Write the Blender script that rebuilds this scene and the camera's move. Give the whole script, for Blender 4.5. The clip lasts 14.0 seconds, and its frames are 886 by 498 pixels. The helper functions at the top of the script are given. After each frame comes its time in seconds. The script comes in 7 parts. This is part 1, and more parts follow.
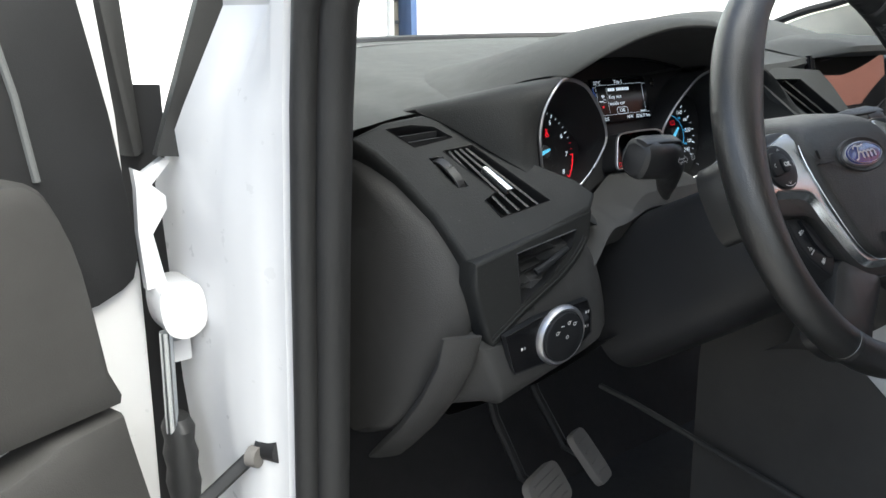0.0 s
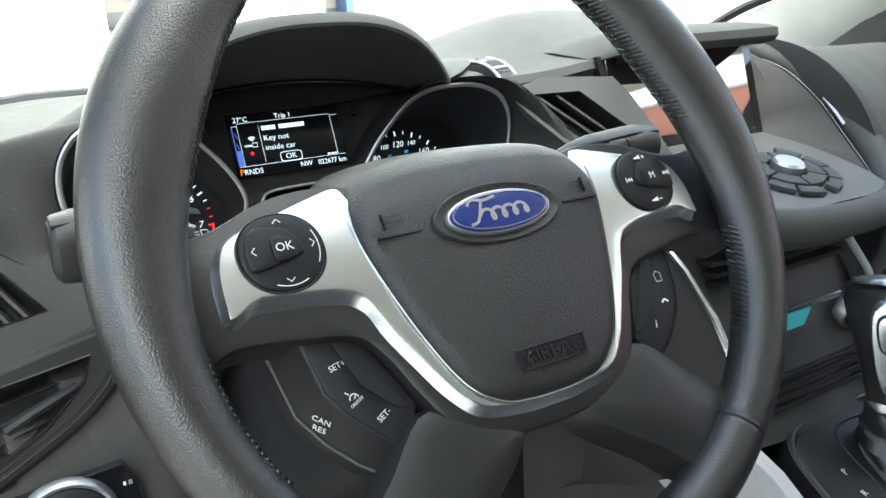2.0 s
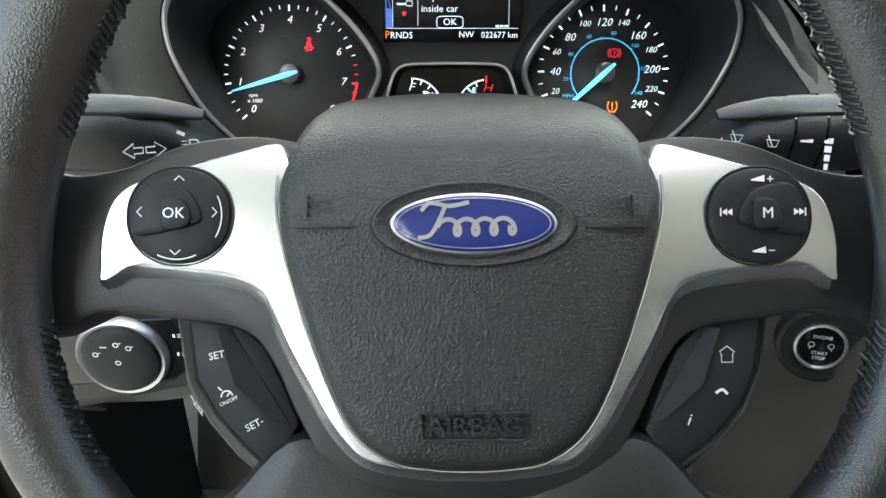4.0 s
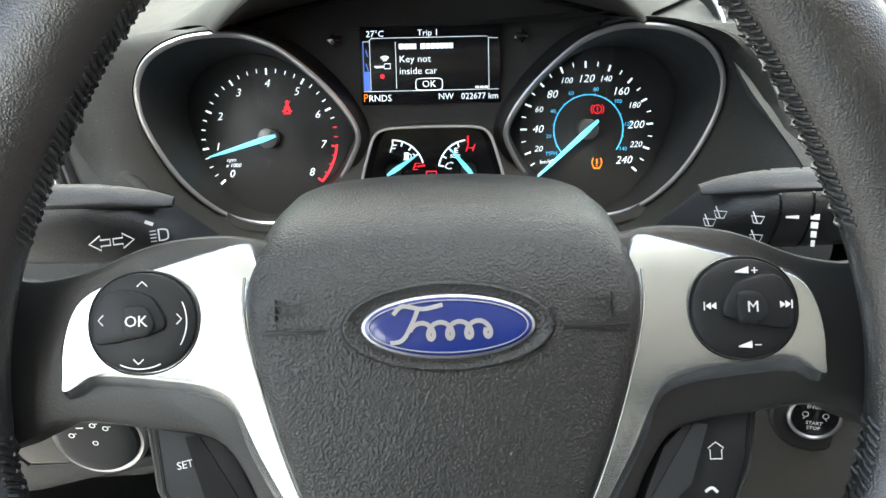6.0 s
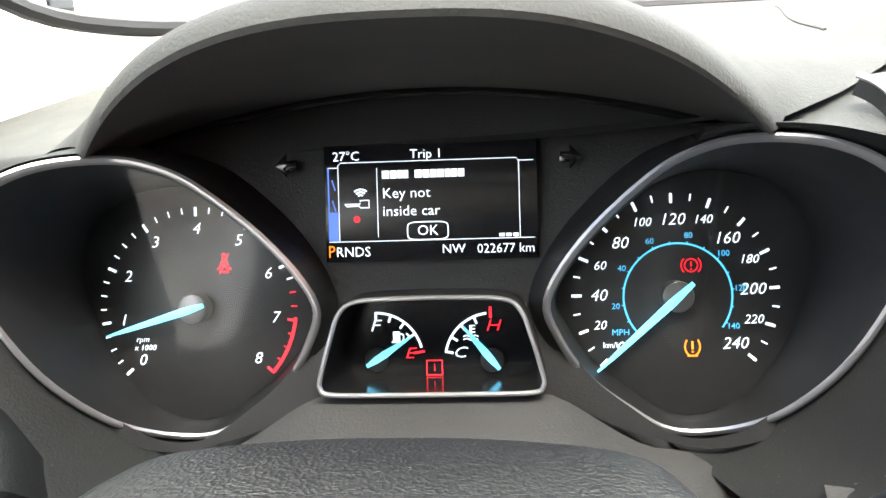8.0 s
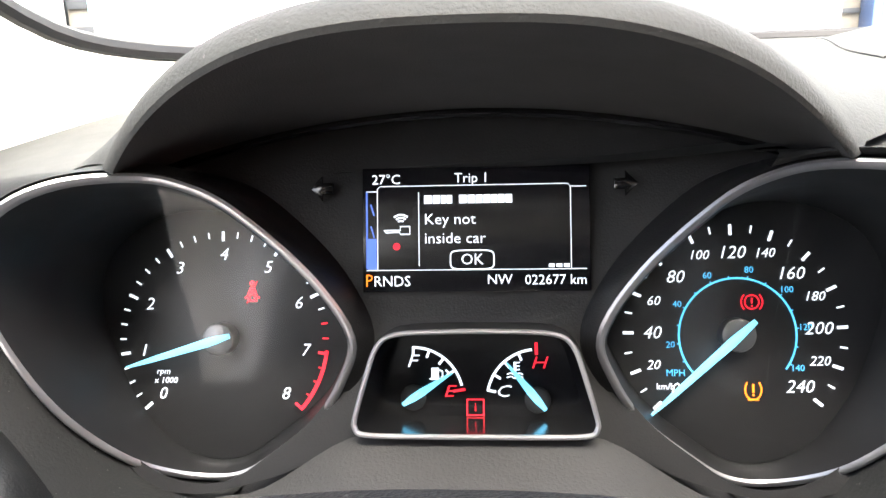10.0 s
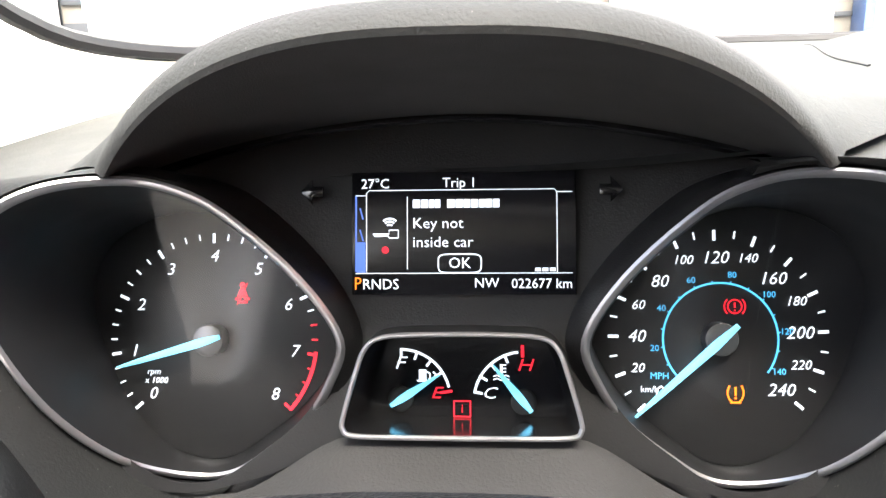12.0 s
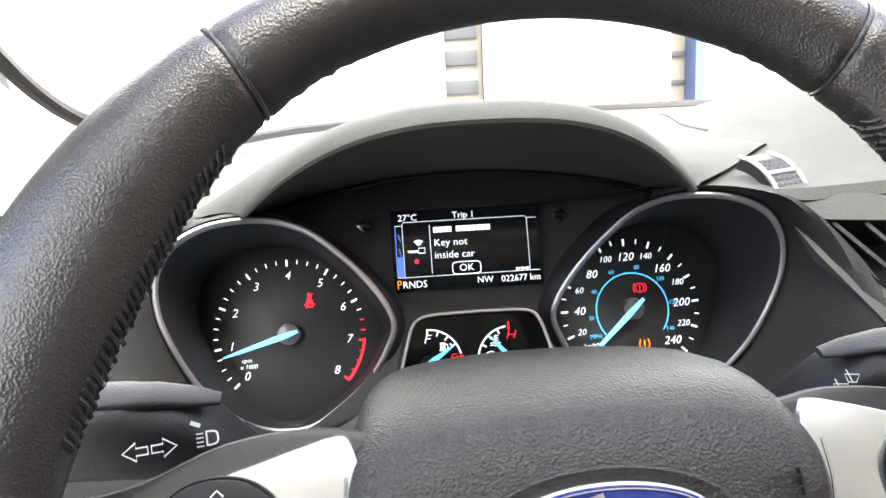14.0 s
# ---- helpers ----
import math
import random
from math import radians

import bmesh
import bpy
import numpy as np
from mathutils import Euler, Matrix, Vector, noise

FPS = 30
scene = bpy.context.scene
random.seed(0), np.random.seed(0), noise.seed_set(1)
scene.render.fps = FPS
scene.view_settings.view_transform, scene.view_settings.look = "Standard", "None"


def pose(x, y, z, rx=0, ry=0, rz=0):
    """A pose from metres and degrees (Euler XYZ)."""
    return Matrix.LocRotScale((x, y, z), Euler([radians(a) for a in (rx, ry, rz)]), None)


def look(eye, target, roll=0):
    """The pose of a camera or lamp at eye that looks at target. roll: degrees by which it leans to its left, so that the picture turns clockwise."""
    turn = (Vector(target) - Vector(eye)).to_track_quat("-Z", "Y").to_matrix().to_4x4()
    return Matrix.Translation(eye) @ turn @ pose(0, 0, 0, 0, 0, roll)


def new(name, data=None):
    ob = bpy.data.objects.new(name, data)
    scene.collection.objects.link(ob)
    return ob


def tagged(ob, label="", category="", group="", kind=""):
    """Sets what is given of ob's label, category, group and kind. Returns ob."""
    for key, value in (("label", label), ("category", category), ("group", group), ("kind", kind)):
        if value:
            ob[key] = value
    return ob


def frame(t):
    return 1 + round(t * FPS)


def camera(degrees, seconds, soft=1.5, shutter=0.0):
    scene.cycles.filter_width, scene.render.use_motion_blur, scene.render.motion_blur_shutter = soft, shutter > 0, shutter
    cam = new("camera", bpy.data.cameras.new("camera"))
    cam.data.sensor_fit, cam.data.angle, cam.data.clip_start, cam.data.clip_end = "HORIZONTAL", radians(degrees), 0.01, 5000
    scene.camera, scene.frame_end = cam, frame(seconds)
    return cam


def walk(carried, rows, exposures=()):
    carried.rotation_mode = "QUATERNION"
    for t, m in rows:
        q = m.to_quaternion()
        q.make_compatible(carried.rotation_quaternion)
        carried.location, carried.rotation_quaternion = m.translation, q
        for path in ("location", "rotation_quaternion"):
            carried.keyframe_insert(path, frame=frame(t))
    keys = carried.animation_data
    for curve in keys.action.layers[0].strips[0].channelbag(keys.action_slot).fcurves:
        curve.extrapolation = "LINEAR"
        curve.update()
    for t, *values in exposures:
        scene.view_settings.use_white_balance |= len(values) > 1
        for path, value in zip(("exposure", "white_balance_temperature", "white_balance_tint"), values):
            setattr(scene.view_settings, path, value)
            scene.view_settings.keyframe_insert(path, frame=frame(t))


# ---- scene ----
cam = camera(57.4, 14.0)
PATH = [
    (0, (-0.644, -0.323, 1.108), (0.504, 1.222, 0.565), -0.5),
    (0.5, (-0.506, -0.352, 1.111), (0.674, 1.164, 0.555), -1.9),
    (1, (-0.389, -0.34, 1.13), (0.908, 1.09, 0.608), -1.7),
    (1.5, (-0.302, -0.317, 1.11), (0.985, 1.123, 0.591), -4.2),
    (2, (-0.202, -0.311, 1.07), (0.78, 1.376, 0.633), -5.1),
    (2.5, (-0.106, -0.287, 1.069), (0.397, 1.603, 0.648), -2.0),
    (3, (-0.047, -0.267, 1.1), (0.131, 1.589, 0.376), 1.7),
    (3.2, (-0.031, -0.26, 1.119), (0.074, 1.556, 0.286), 1.6),
    (5.5, (0.003, -0.251, 1.127), (-0.03, 1.501, 0.163), -0.6),
    (6, (0.002, -0.234, 1.143), (0.014, 1.557, 0.254), -1.2),
    (6.5, (0.007, -0.179, 1.153), (-0.007, 1.636, 0.313), -2.5),
    (7, (0.018, -0.126, 1.138), (-0.005, 1.712, 0.349), -2.0),
    (7.5, (0.028, -0.084, 1.113), (-0.061, 1.795, 0.435), -3.2),
    (8, (0.027, -0.061, 1.107), (-0.118, 1.836, 0.491), -2.8),
    (8.2, (0.025, -0.053, 1.103), (-0.145, 1.853, 0.521), -3.3),
    (10.5, (0.012, -0.043, 1.099), (-0.147, 1.88, 0.572), -1.7),
    (11, (0.012, -0.042, 1.099), (-0.139, 1.881, 0.571), -1.6),
    (11.5, (0.012, -0.043, 1.101), (-0.136, 1.879, 0.568), -1.6),
    (12, (0.015, -0.047, 1.102), (-0.135, 1.875, 0.57), -1.5),
    (12.5, (0.005, -0.06, 1.112), (-0.126, 1.862, 0.575), -0.7),
    (13, (-0.018, -0.112, 1.115), (-0.032, 1.829, 0.629), 0.3),
    (13.5, (-0.045, -0.154, 1.106), (0.048, 1.781, 0.607), -3.0),
    (14, (-0.053, -0.196, 1.116), (0.126, 1.757, 0.725), -2.5),
]
walk(cam, [(t, look(eye, target, roll)) for t, eye, target, roll in PATH],
     exposures=[(0, 1.55, 5950, -2), (0.7, 2.35, 5950, -6), (2.0, 2.6, 5950, -8), (3.0, 2.5, 6050, -5), (6.0, 2.87, 6250, -4), (7.5, 2.55, 6200, -7), (8.0, 3.18, 6350, 0), (11.0, 3.25, 6400, 5), (14.0, 3.05, 6350, 4)])


# ---- world, sun, exposure ----
SUN_EL, SUN_AZ = 52.0, 172.0
world = bpy.data.worlds.new("sky")
scene.world = world
world.use_nodes = True
wn = world.node_tree.nodes
sky = wn.new("ShaderNodeTexSky")
sky.sky_type = "NISHITA"
sky.sun_disc = False
sky.sun_elevation = radians(SUN_EL)
sky.sun_rotation = radians(SUN_AZ)
sky.air_density, sky.dust_density = 0.7, 8.0
world.node_tree.links.new(sky.outputs["Color"], wn["Background"].inputs["Color"])
wn["Background"].inputs["Strength"].default_value = 0.19
sun_data = bpy.data.lights.new("sun", "SUN")
sun_data.energy, sun_data.angle, sun_data.color = 0.75, radians(40), (1.0, 0.96, 0.9)
sun = new("sun", sun_data)
az, el = radians(SUN_AZ), radians(SUN_EL)
sun.matrix_basis = look((0, 0, 0), (-math.sin(az) * math.cos(el), -math.cos(az) * math.cos(el), -math.sin(el)))


# ---- materials ----
def mat(name, color, rough=0.5, metal=0.0, grain=0.0, strength=0.2, vary=0.12, dirt=0.0, kind="noise", glow=0.0, depth=0.001, coat=0.0):
    """A node material: colour, gloss, relief at size grain (metres), and slow variation."""
    m = bpy.data.materials.new(name)
    m.use_nodes = True
    nt = m.node_tree
    n, link = nt.nodes, nt.links.new
    b = n["Principled BSDF"]
    b.inputs["Base Color"].default_value = (*color, 1)
    b.inputs["Roughness"].default_value = rough
    b.inputs["Metallic"].default_value = metal
    b.inputs["Coat Weight"].default_value = coat
    if glow:
        b.inputs["Emission Color"].default_value = (*color, 1)
        b.inputs["Emission Strength"].default_value = glow
        return m
    co = n.new("ShaderNodeTexCoord")
    if vary:
        slow = n.new("ShaderNodeTexNoise")
        slow.inputs["Scale"].default_value = 9.0
        slow.inputs["Detail"].default_value = 6.0
        link(co.outputs["Object"], slow.inputs["Vector"])
        ramp = n.new("ShaderNodeMapRange")
        ramp.inputs["From Min"].default_value, ramp.inputs["From Max"].default_value = 0.3, 0.7
        ramp.inputs["To Min"].default_value, ramp.inputs["To Max"].default_value = 1 - vary, 1 + vary
        link(slow.outputs["Fac"], ramp.inputs["Value"])
        mul = n.new("ShaderNodeVectorMath")
        mul.operation = "SCALE"
        mul.inputs[0].default_value = color
        link(ramp.outputs["Result"], mul.inputs["Scale"])
        link(mul.outputs["Vector"], b.inputs["Base Color"])
        rr = n.new("ShaderNodeMapRange")
        rr.inputs["From Min"].default_value, rr.inputs["From Max"].default_value = 0.3, 0.7
        rr.inputs["To Min"].default_value, rr.inputs["To Max"].default_value = max(rough - 0.03, 0.03), min(rough + 0.04, 1)
        fine = n.new("ShaderNodeTexNoise")
        fine.inputs["Scale"].default_value = 60.0
        fine.inputs["Detail"].default_value = 4.0
        link(co.outputs["Object"], fine.inputs["Vector"])
        link(fine.outputs["Fac"], rr.inputs["Value"])
        link(rr.outputs["Result"], b.inputs["Roughness"])
        if dirt:
            dust = n.new("ShaderNodeTexNoise")
            dust.inputs["Scale"].default_value = 700.0
            link(co.outputs["Object"], dust.inputs["Vector"])
            cut = n.new("ShaderNodeMapRange")
            cut.inputs["From Min"].default_value, cut.inputs["From Max"].default_value = 0.72, 0.78
            cut.inputs["To Max"].default_value = dirt
            link(dust.outputs["Fac"], cut.inputs["Value"])
            mix = n.new("ShaderNodeMix")
            mix.data_type = "RGBA"
            mix.inputs["B"].default_value = (0.4, 0.38, 0.35, 1)
            link(cut.outputs["Result"], mix.inputs["Factor"])
            link(mul.outputs["Vector"], mix.inputs["A"])
            link(mix.outputs["Result"], b.inputs["Base Color"])
    if grain:
        bump = n.new("ShaderNodeBump")
        bump.inputs["Strength"].default_value = strength
        bump.inputs["Distance"].default_value = depth
        if kind == "leather":
            tex = n.new("ShaderNodeTexVoronoi")
            tex.feature = "F1"
            warp = n.new("ShaderNodeTexNoise")
            warp.inputs["Scale"].default_value = 0.6 / grain
            link(co.outputs["Object"], warp.inputs["Vector"])
            add = n.new("ShaderNodeVectorMath")
            add.operation = "MULTIPLY_ADD"
            add.inputs[1].default_value = (grain, grain, grain)
            link(warp.outputs["Color"], add.inputs[0])
            link(co.outputs["Object"], add.inputs[2])
            link(add.outputs["Vector"], tex.inputs["Vector"])
            out = tex.outputs["Distance"]
        elif kind == "brushed":
            tex = n.new("ShaderNodeTexNoise")
            st = n.new("ShaderNodeMapping")
            st.inputs["Scale"].default_value = (0.03, 1, 1)
            link(co.outputs["Object"], st.inputs["Vector"])
            link(st.outputs["Vector"], tex.inputs["Vector"])
            out = tex.outputs["Fac"]
        else:
            tex = n.new("ShaderNodeTexNoise")
            tex.inputs["Detail"].default_value = 3.0
            link(co.outputs["Object"], tex.inputs["Vector"])
            out = tex.outputs["Fac"]
        tex.inputs["Scale"].default_value = 1.0 / grain
        link(out, bump.inputs["Height"])
        link(bump.outputs["Normal"], b.inputs["Normal"])
    return m


DASH = mat("soft dash plastic", (0.055, 0.057, 0.056), 0.72, grain=0.0012, strength=0.35, dirt=0.25)
DASH.node_tree.nodes["Principled BSDF"].inputs["Specular IOR Level"].default_value = 0.26
SIDE = mat("dark side plastic", (0.040, 0.0395, 0.039), 0.6, grain=0.0012, strength=0.3)
PANEL = mat("passenger panel plastic", (0.040, 0.0415, 0.041), 0.85, grain=0.0012, strength=0.3, dirt=0.2)
DASH_LOW = mat("hard grained plastic", (0.042, 0.0408, 0.0398), 0.65, grain=0.0012, strength=0.3)
DOORTRIM = mat("door trim plastic", (0.085, 0.086, 0.085), 0.7, grain=0.0012, strength=0.3, dirt=0.2)
POD = mat("vent pod plastic", (0.0165, 0.017, 0.017), 0.62, grain=0.0012, strength=0.3, dirt=0.2)
VENTBODY = mat("matt vent plastic", (0.020, 0.0205, 0.0205), 0.85, grain=0.0012, strength=0.3, dirt=0.2)
VENTBODY.node_tree.nodes["Principled BSDF"].inputs["Specular IOR Level"].default_value = 0.3
PAD = mat("airbag cover grain", (0.0185, 0.0185, 0.018), 0.43, grain=0.0010, strength=0.75, depth=0.0004, kind="leather", dirt=0.2)
for m_ in (SIDE, PANEL, DASH_LOW):
    m_.node_tree.nodes["Principled BSDF"].inputs["Specular IOR Level"].default_value = 0.28
LEATHER = mat("black rim leather", (0.0165, 0.0163, 0.0163), 0.33, grain=0.0008, strength=0.42, depth=0.0004, kind="leather", vary=0.06)
LEATHER.node_tree.nodes["Principled BSDF"].inputs["Specular IOR Level"].default_value = 0.85
LEATHER_LOW = mat("smooth rim leather", (0.014, 0.014, 0.014), 0.42, grain=0.0010, strength=0.15, depth=0.0004, kind="leather")
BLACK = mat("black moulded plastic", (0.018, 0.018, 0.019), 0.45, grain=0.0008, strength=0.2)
STRIP = mat("mid grey plastic", (0.10, 0.103, 0.105), 0.6, grain=0.0012, strength=0.25)
STALK = mat("satin stalk plastic", (0.018, 0.018, 0.019), 0.42, grain=0.0007, strength=0.25)
GLOSS = mat("gloss black plastic", (0.008, 0.008, 0.009), 0.12, vary=0.05)
BUTTON = mat("dark button rubber", (0.014, 0.0145, 0.016), 0.45, vary=0.08)
EMBOSS_SHADE = mat("dark moulded lettering", (0.005, 0.005, 0.005), 0.6, vary=0.0)
for coated, level in ((BUTTON, 0.22), (BLACK, 0.3), (POD, 0.22), (SIDE, 0.3), (DASH_LOW, 0.3)):
    coated.node_tree.nodes["Principled BSDF"].inputs["Specular IOR Level"].default_value = level
HOODIN = mat("flocked hood lining", (0.029, 0.029, 0.030), 0.85, grain=0.0006, strength=0.3)
HUB = mat("satin hub cap", (0.10, 0.10, 0.105), 0.3, metal=0.6, vary=0.05)
DIAL = mat("dial face", (0.011, 0.011, 0.012), 0.45, vary=0.08)
WELL = mat("dial well plastic", (0.008, 0.008, 0.009), 0.55, vary=0.08)
SILVER = mat("satin silver trim", (0.62, 0.645, 0.66), 0.27, metal=0.95, grain=0.0005, strength=0.03, kind="brushed", vary=0.0)
CHROME = mat("satin chrome", (0.48, 0.48, 0.5), 0.38, metal=0.9, vary=0.03)
STEEL = mat("worn pedal rubber", (0.16, 0.15, 0.14), 0.75, grain=0.003, strength=0.4)
PAINT = mat("white car paint", (0.60, 0.60, 0.615), 0.3, grain=0.004, strength=0.04, coat=0.6, vary=0.05)
RUBBER = mat("door seal rubber", (0.018, 0.018, 0.0185), 0.55, grain=0.001, strength=0.3)
CREAM = mat("pale pillar cloth", (0.74, 0.72, 0.64), 0.9, grain=0.0008, strength=0.2)
CARPET = mat("dark carpet", (0.018, 0.017, 0.017), 0.95, grain=0.002, strength=0.8)
SEAT = mat("dark seat leather", (0.035, 0.034, 0.034), 0.5, grain=0.003, strength=0.3, kind="leather")
BLUE = mat("badge blue enamel", (0.012, 0.025, 0.16), 0.2, vary=0.05, coat=0.5)
WHITE_INK = mat("white print", (0.7, 0.7, 0.7), 0.6, vary=0.0)
GROOVE_SHADE = mat("faint moulded mark", (0.007, 0.007, 0.007), 0.5, vary=0.0)
LIT_WHITE = mat("lit white", (0.85, 0.9, 1.0), glow=0.22)
SILVERPAINT = mat("satin silver paint", (0.42, 0.42, 0.42), 0.4, metal=0.25, grain=0.0006, strength=0.05)
LIT_BLUE = mat("lit blue", (0.10, 0.5, 0.9), glow=0.18)
NEEDLE = mat("lit needle", (0.16, 0.58, 0.9), glow=0.2)
LIT_RED = mat("lit red", (0.9, 0.012, 0.03), glow=0.2)
LIT_AMBER = mat("lit amber", (1.0, 0.2, 0.01), glow=0.24)
LIT_STRIP = mat("screen strip blue", (0.08, 0.16, 0.6), glow=0.15)
SCREEN = mat("dark display glass", (0.006, 0.006, 0.008), 0.22, vary=0.03)


def clear_glass(name, gloss, rough):
    """A clear pane that reflects a fixed small share of the light."""
    m = bpy.data.materials.new(name)
    m.use_nodes = True
    nt = m.node_tree
    nt.nodes.remove(nt.nodes["Principled BSDF"])
    mix, clear, shine = (nt.nodes.new(k) for k in ("ShaderNodeMixShader", "ShaderNodeBsdfTransparent", "ShaderNodeBsdfGlossy"))
    shine.inputs["Roughness"].default_value = rough
    mix.inputs[0].default_value = gloss
    nt.links.new(clear.outputs[0], mix.inputs[1])
    nt.links.new(shine.outputs[0], mix.inputs[2])
    nt.links.new(mix.outputs[0], nt.nodes["Material Output"].inputs["Surface"])
    return m


LENS = clear_glass("dial lens", 0.036, 0.10)
GLASS = clear_glass("windscreen glass", 0.02, 0.02)


# ---- building tools ----
def part(name, bm, material, parent=None, label="", sharp=38):
    bmesh.ops.recalc_face_normals(bm, faces=bm.faces)
    for e in bm.edges:
        e.smooth = len(e.link_faces) != 2 or e.calc_face_angle(0) < radians(sharp)
    for f in bm.faces:
        f.smooth = True
    me = bpy.data.meshes.new(name)
    bm.to_mesh(me)
    bm.free()
    me.materials.append(material)
    ob = new(name, me)
    ob.parent = parent
    if label:
        ob["label"] = label
    if name in ("mark", "tick_scale", "name_bar", "red_mark", "display_mark", "horn_mark", "stitching", "inner_scale"):
        ob["kind"] = "stuff"
    return ob


def thing(name, label, category, m=None, group="", kind=""):
    ob = new(name)
    ob.empty_display_size = 0.05
    if m is not None:
        ob.matrix_basis = m
    return tagged(ob, label, category, group, kind)


def axes(origin, lean):
    """Local x right, y up along a face that leans forward by lean degrees, z out of it towards the driver."""
    a = radians(lean)
    s, c = math.sin(a), math.cos(a)
    m = Matrix(((1, 0, 0, 0), (0, s, -c, 0), (0, c, s, 0), (0, 0, 0, 1)))
    return Matrix.Translation(origin) @ m


def spline(pts, n=6, closed=True):
    """Catmull-Rom curve through pts."""
    P = [Vector(p) for p in pts]
    k = len(P)
    out = []
    for i in range(k if closed else k - 1):
        a, b, c, d = (P[(i + j) % k] if closed else P[min(max(i + j, 0), k - 1)] for j in (-1, 0, 1, 2))
        for q in range(n):
            t = q / n
            out.append(0.5 * ((2 * b) + (c - a) * t + (2 * a - 5 * b + 4 * c - d) * t * t + (3 * b - a - 3 * c + d) * t ** 3))
    if not closed:
        out.append(P[-1])
    return out


def inset(pts, d):
    """A closed 2D outline moved inwards by d."""
    P = [Vector((p[0], p[1])) for p in pts]
    area = sum(P[i - 1].x * P[i].y - P[i].x * P[i - 1].y for i in range(len(P)))
    sgn = 1 if area > 0 else -1
    out = []
    for i in range(len(P)):
        t = P[(i + 1) % len(P)] - P[i - 1]
        t = t.normalized() if t.length > 1e-9 else Vector((1, 0))
        out.append(P[i] + Vector((-t.y, t.x)) * d * sgn)
    return out


def loft(rows, closed=False, cap0=False, cap1=False, bm=None):
    """Faces between rows of points; closed: each row is a ring."""
    bm = bm or bmesh.new()
    V = [[bm.verts.new(p) for p in r] for r in rows]
    for a, b in zip(V, V[1:]):
        m = len(a)
        for i in range(m if closed else m - 1):
            j = (i + 1) % m
            bm.faces.new((a[i], a[j], b[j], b[i]))
    if cap0:
        bm.faces.new(V[0])
    if cap1:
        bm.faces.new(V[-1])
    return bm


def plate(outline, z0, z1, bevel=0.001, dome=0.0, bm=None, z0edge=None):
    """A solid of a 2D outline from z0 to z1 with a rounded upper edge and a domed top."""
    o = [(p[0], p[1]) for p in outline]
    cx, cy = sum(p[0] for p in o) / len(o), sum(p[1] for p in o) / len(o)
    rows = [[(x, y, z0) for x, y in o], [(x, y, z1 - bevel) for x, y in o]]
    rows.append([(p.x, p.y, z1 - bevel * 0.3) for p in inset(o, bevel * 0.3)])
    i1 = inset(o, bevel)
    rows.append([(p.x, p.y, z1) for p in i1])
    if dome:
        for k in (0.75, 0.45, 0.15):
            rows.append([(cx + (p.x - cx) * k, cy + (p.y - cy) * k, z1 + dome * (1 - k * k)) for p in i1])
    return loft(rows, True, True, True, bm)


def ring(outline, width, z0, z1, bevel=0.0005, outward=True):
    """A raised band round a 2D outline."""
    a = inset(outline, -width if outward else 0)
    b = inset(outline, 0 if outward else width)
    ai, bi = inset(a, bevel), inset(b, -bevel)
    rows = [[(p.x, p.y, z0) for p in a], [(p.x, p.y, z1 - bevel) for p in a], [(p.x, p.y, z1) for p in ai],
            [(p.x, p.y, z1) for p in bi], [(p.x, p.y, z1 - bevel) for p in b], [(p.x, p.y, z0) for p in b]]
    return loft(rows + rows[:1], True)


def oval(cx, cy, rx, ry, n=40, power=2.0, turn=0):
    out = []
    for i in range(n):
        a = 2 * math.pi * i / n
        c, s = math.cos(a), math.sin(a)
        x = rx * math.copysign(abs(c) ** (2 / power), c)
        y = ry * math.copysign(abs(s) ** (2 / power), s)
        q = radians(turn)
        out.append((cx + x * math.cos(q) - y * math.sin(q), cy + x * math.sin(q) + y * math.cos(q)))
    return out


def tube(path, radius, seg=10, closed=False, bm=None, flat=1.0):
    """A sweep along path; radius: a number or one of k in 0..1."""
    P = [Vector(p) for p in path]
    rows = []
    nrm = None
    for i, p in enumerate(P):
        t = (P[(i + 1) % len(P)] - P[i - 1]) if closed else (P[min(i + 1, len(P) - 1)] - P[max(i - 1, 0)])
        t.normalize()
        if nrm is None:
            nrm = t.orthogonal().normalized()
        nrm = (nrm - t * nrm.dot(t)).normalized()
        bi = t.cross(nrm)
        r = radius(i / max(len(P) - 1, 1)) if callable(radius) else radius
        rows.append([p + nrm * r * math.cos(2 * math.pi * k / seg) + bi * r * flat * math.sin(2 * math.pi * k / seg) for k in range(seg)])
    if closed:
        rows.append(rows[0])
        bm = loft(rows, True, bm=bm)
        bmesh.ops.remove_doubles(bm, verts=bm.verts, dist=1e-7)
        return bm
    return loft(rows, True, True, True, bm)


def block(x0, x1, y0, y1, z0, z1, bevel=0.002, bm=None, segments=2):
    """A box with rounded edges."""
    bm = bm or bmesh.new()
    made = bmesh.ops.create_cube(bm, size=1.0, matrix=Matrix.Translation(((x0 + x1) / 2, (y0 + y1) / 2, (z0 + z1) / 2)) @ Matrix.Diagonal((x1 - x0, y1 - y0, z1 - z0, 1)))
    if bevel:
        edges = {e for v in made["verts"] for e in v.link_edges}
        bmesh.ops.bevel(bm, geom=list(edges), offset=bevel, segments=segments, affect="EDGES", profile=0.7)
    return bm


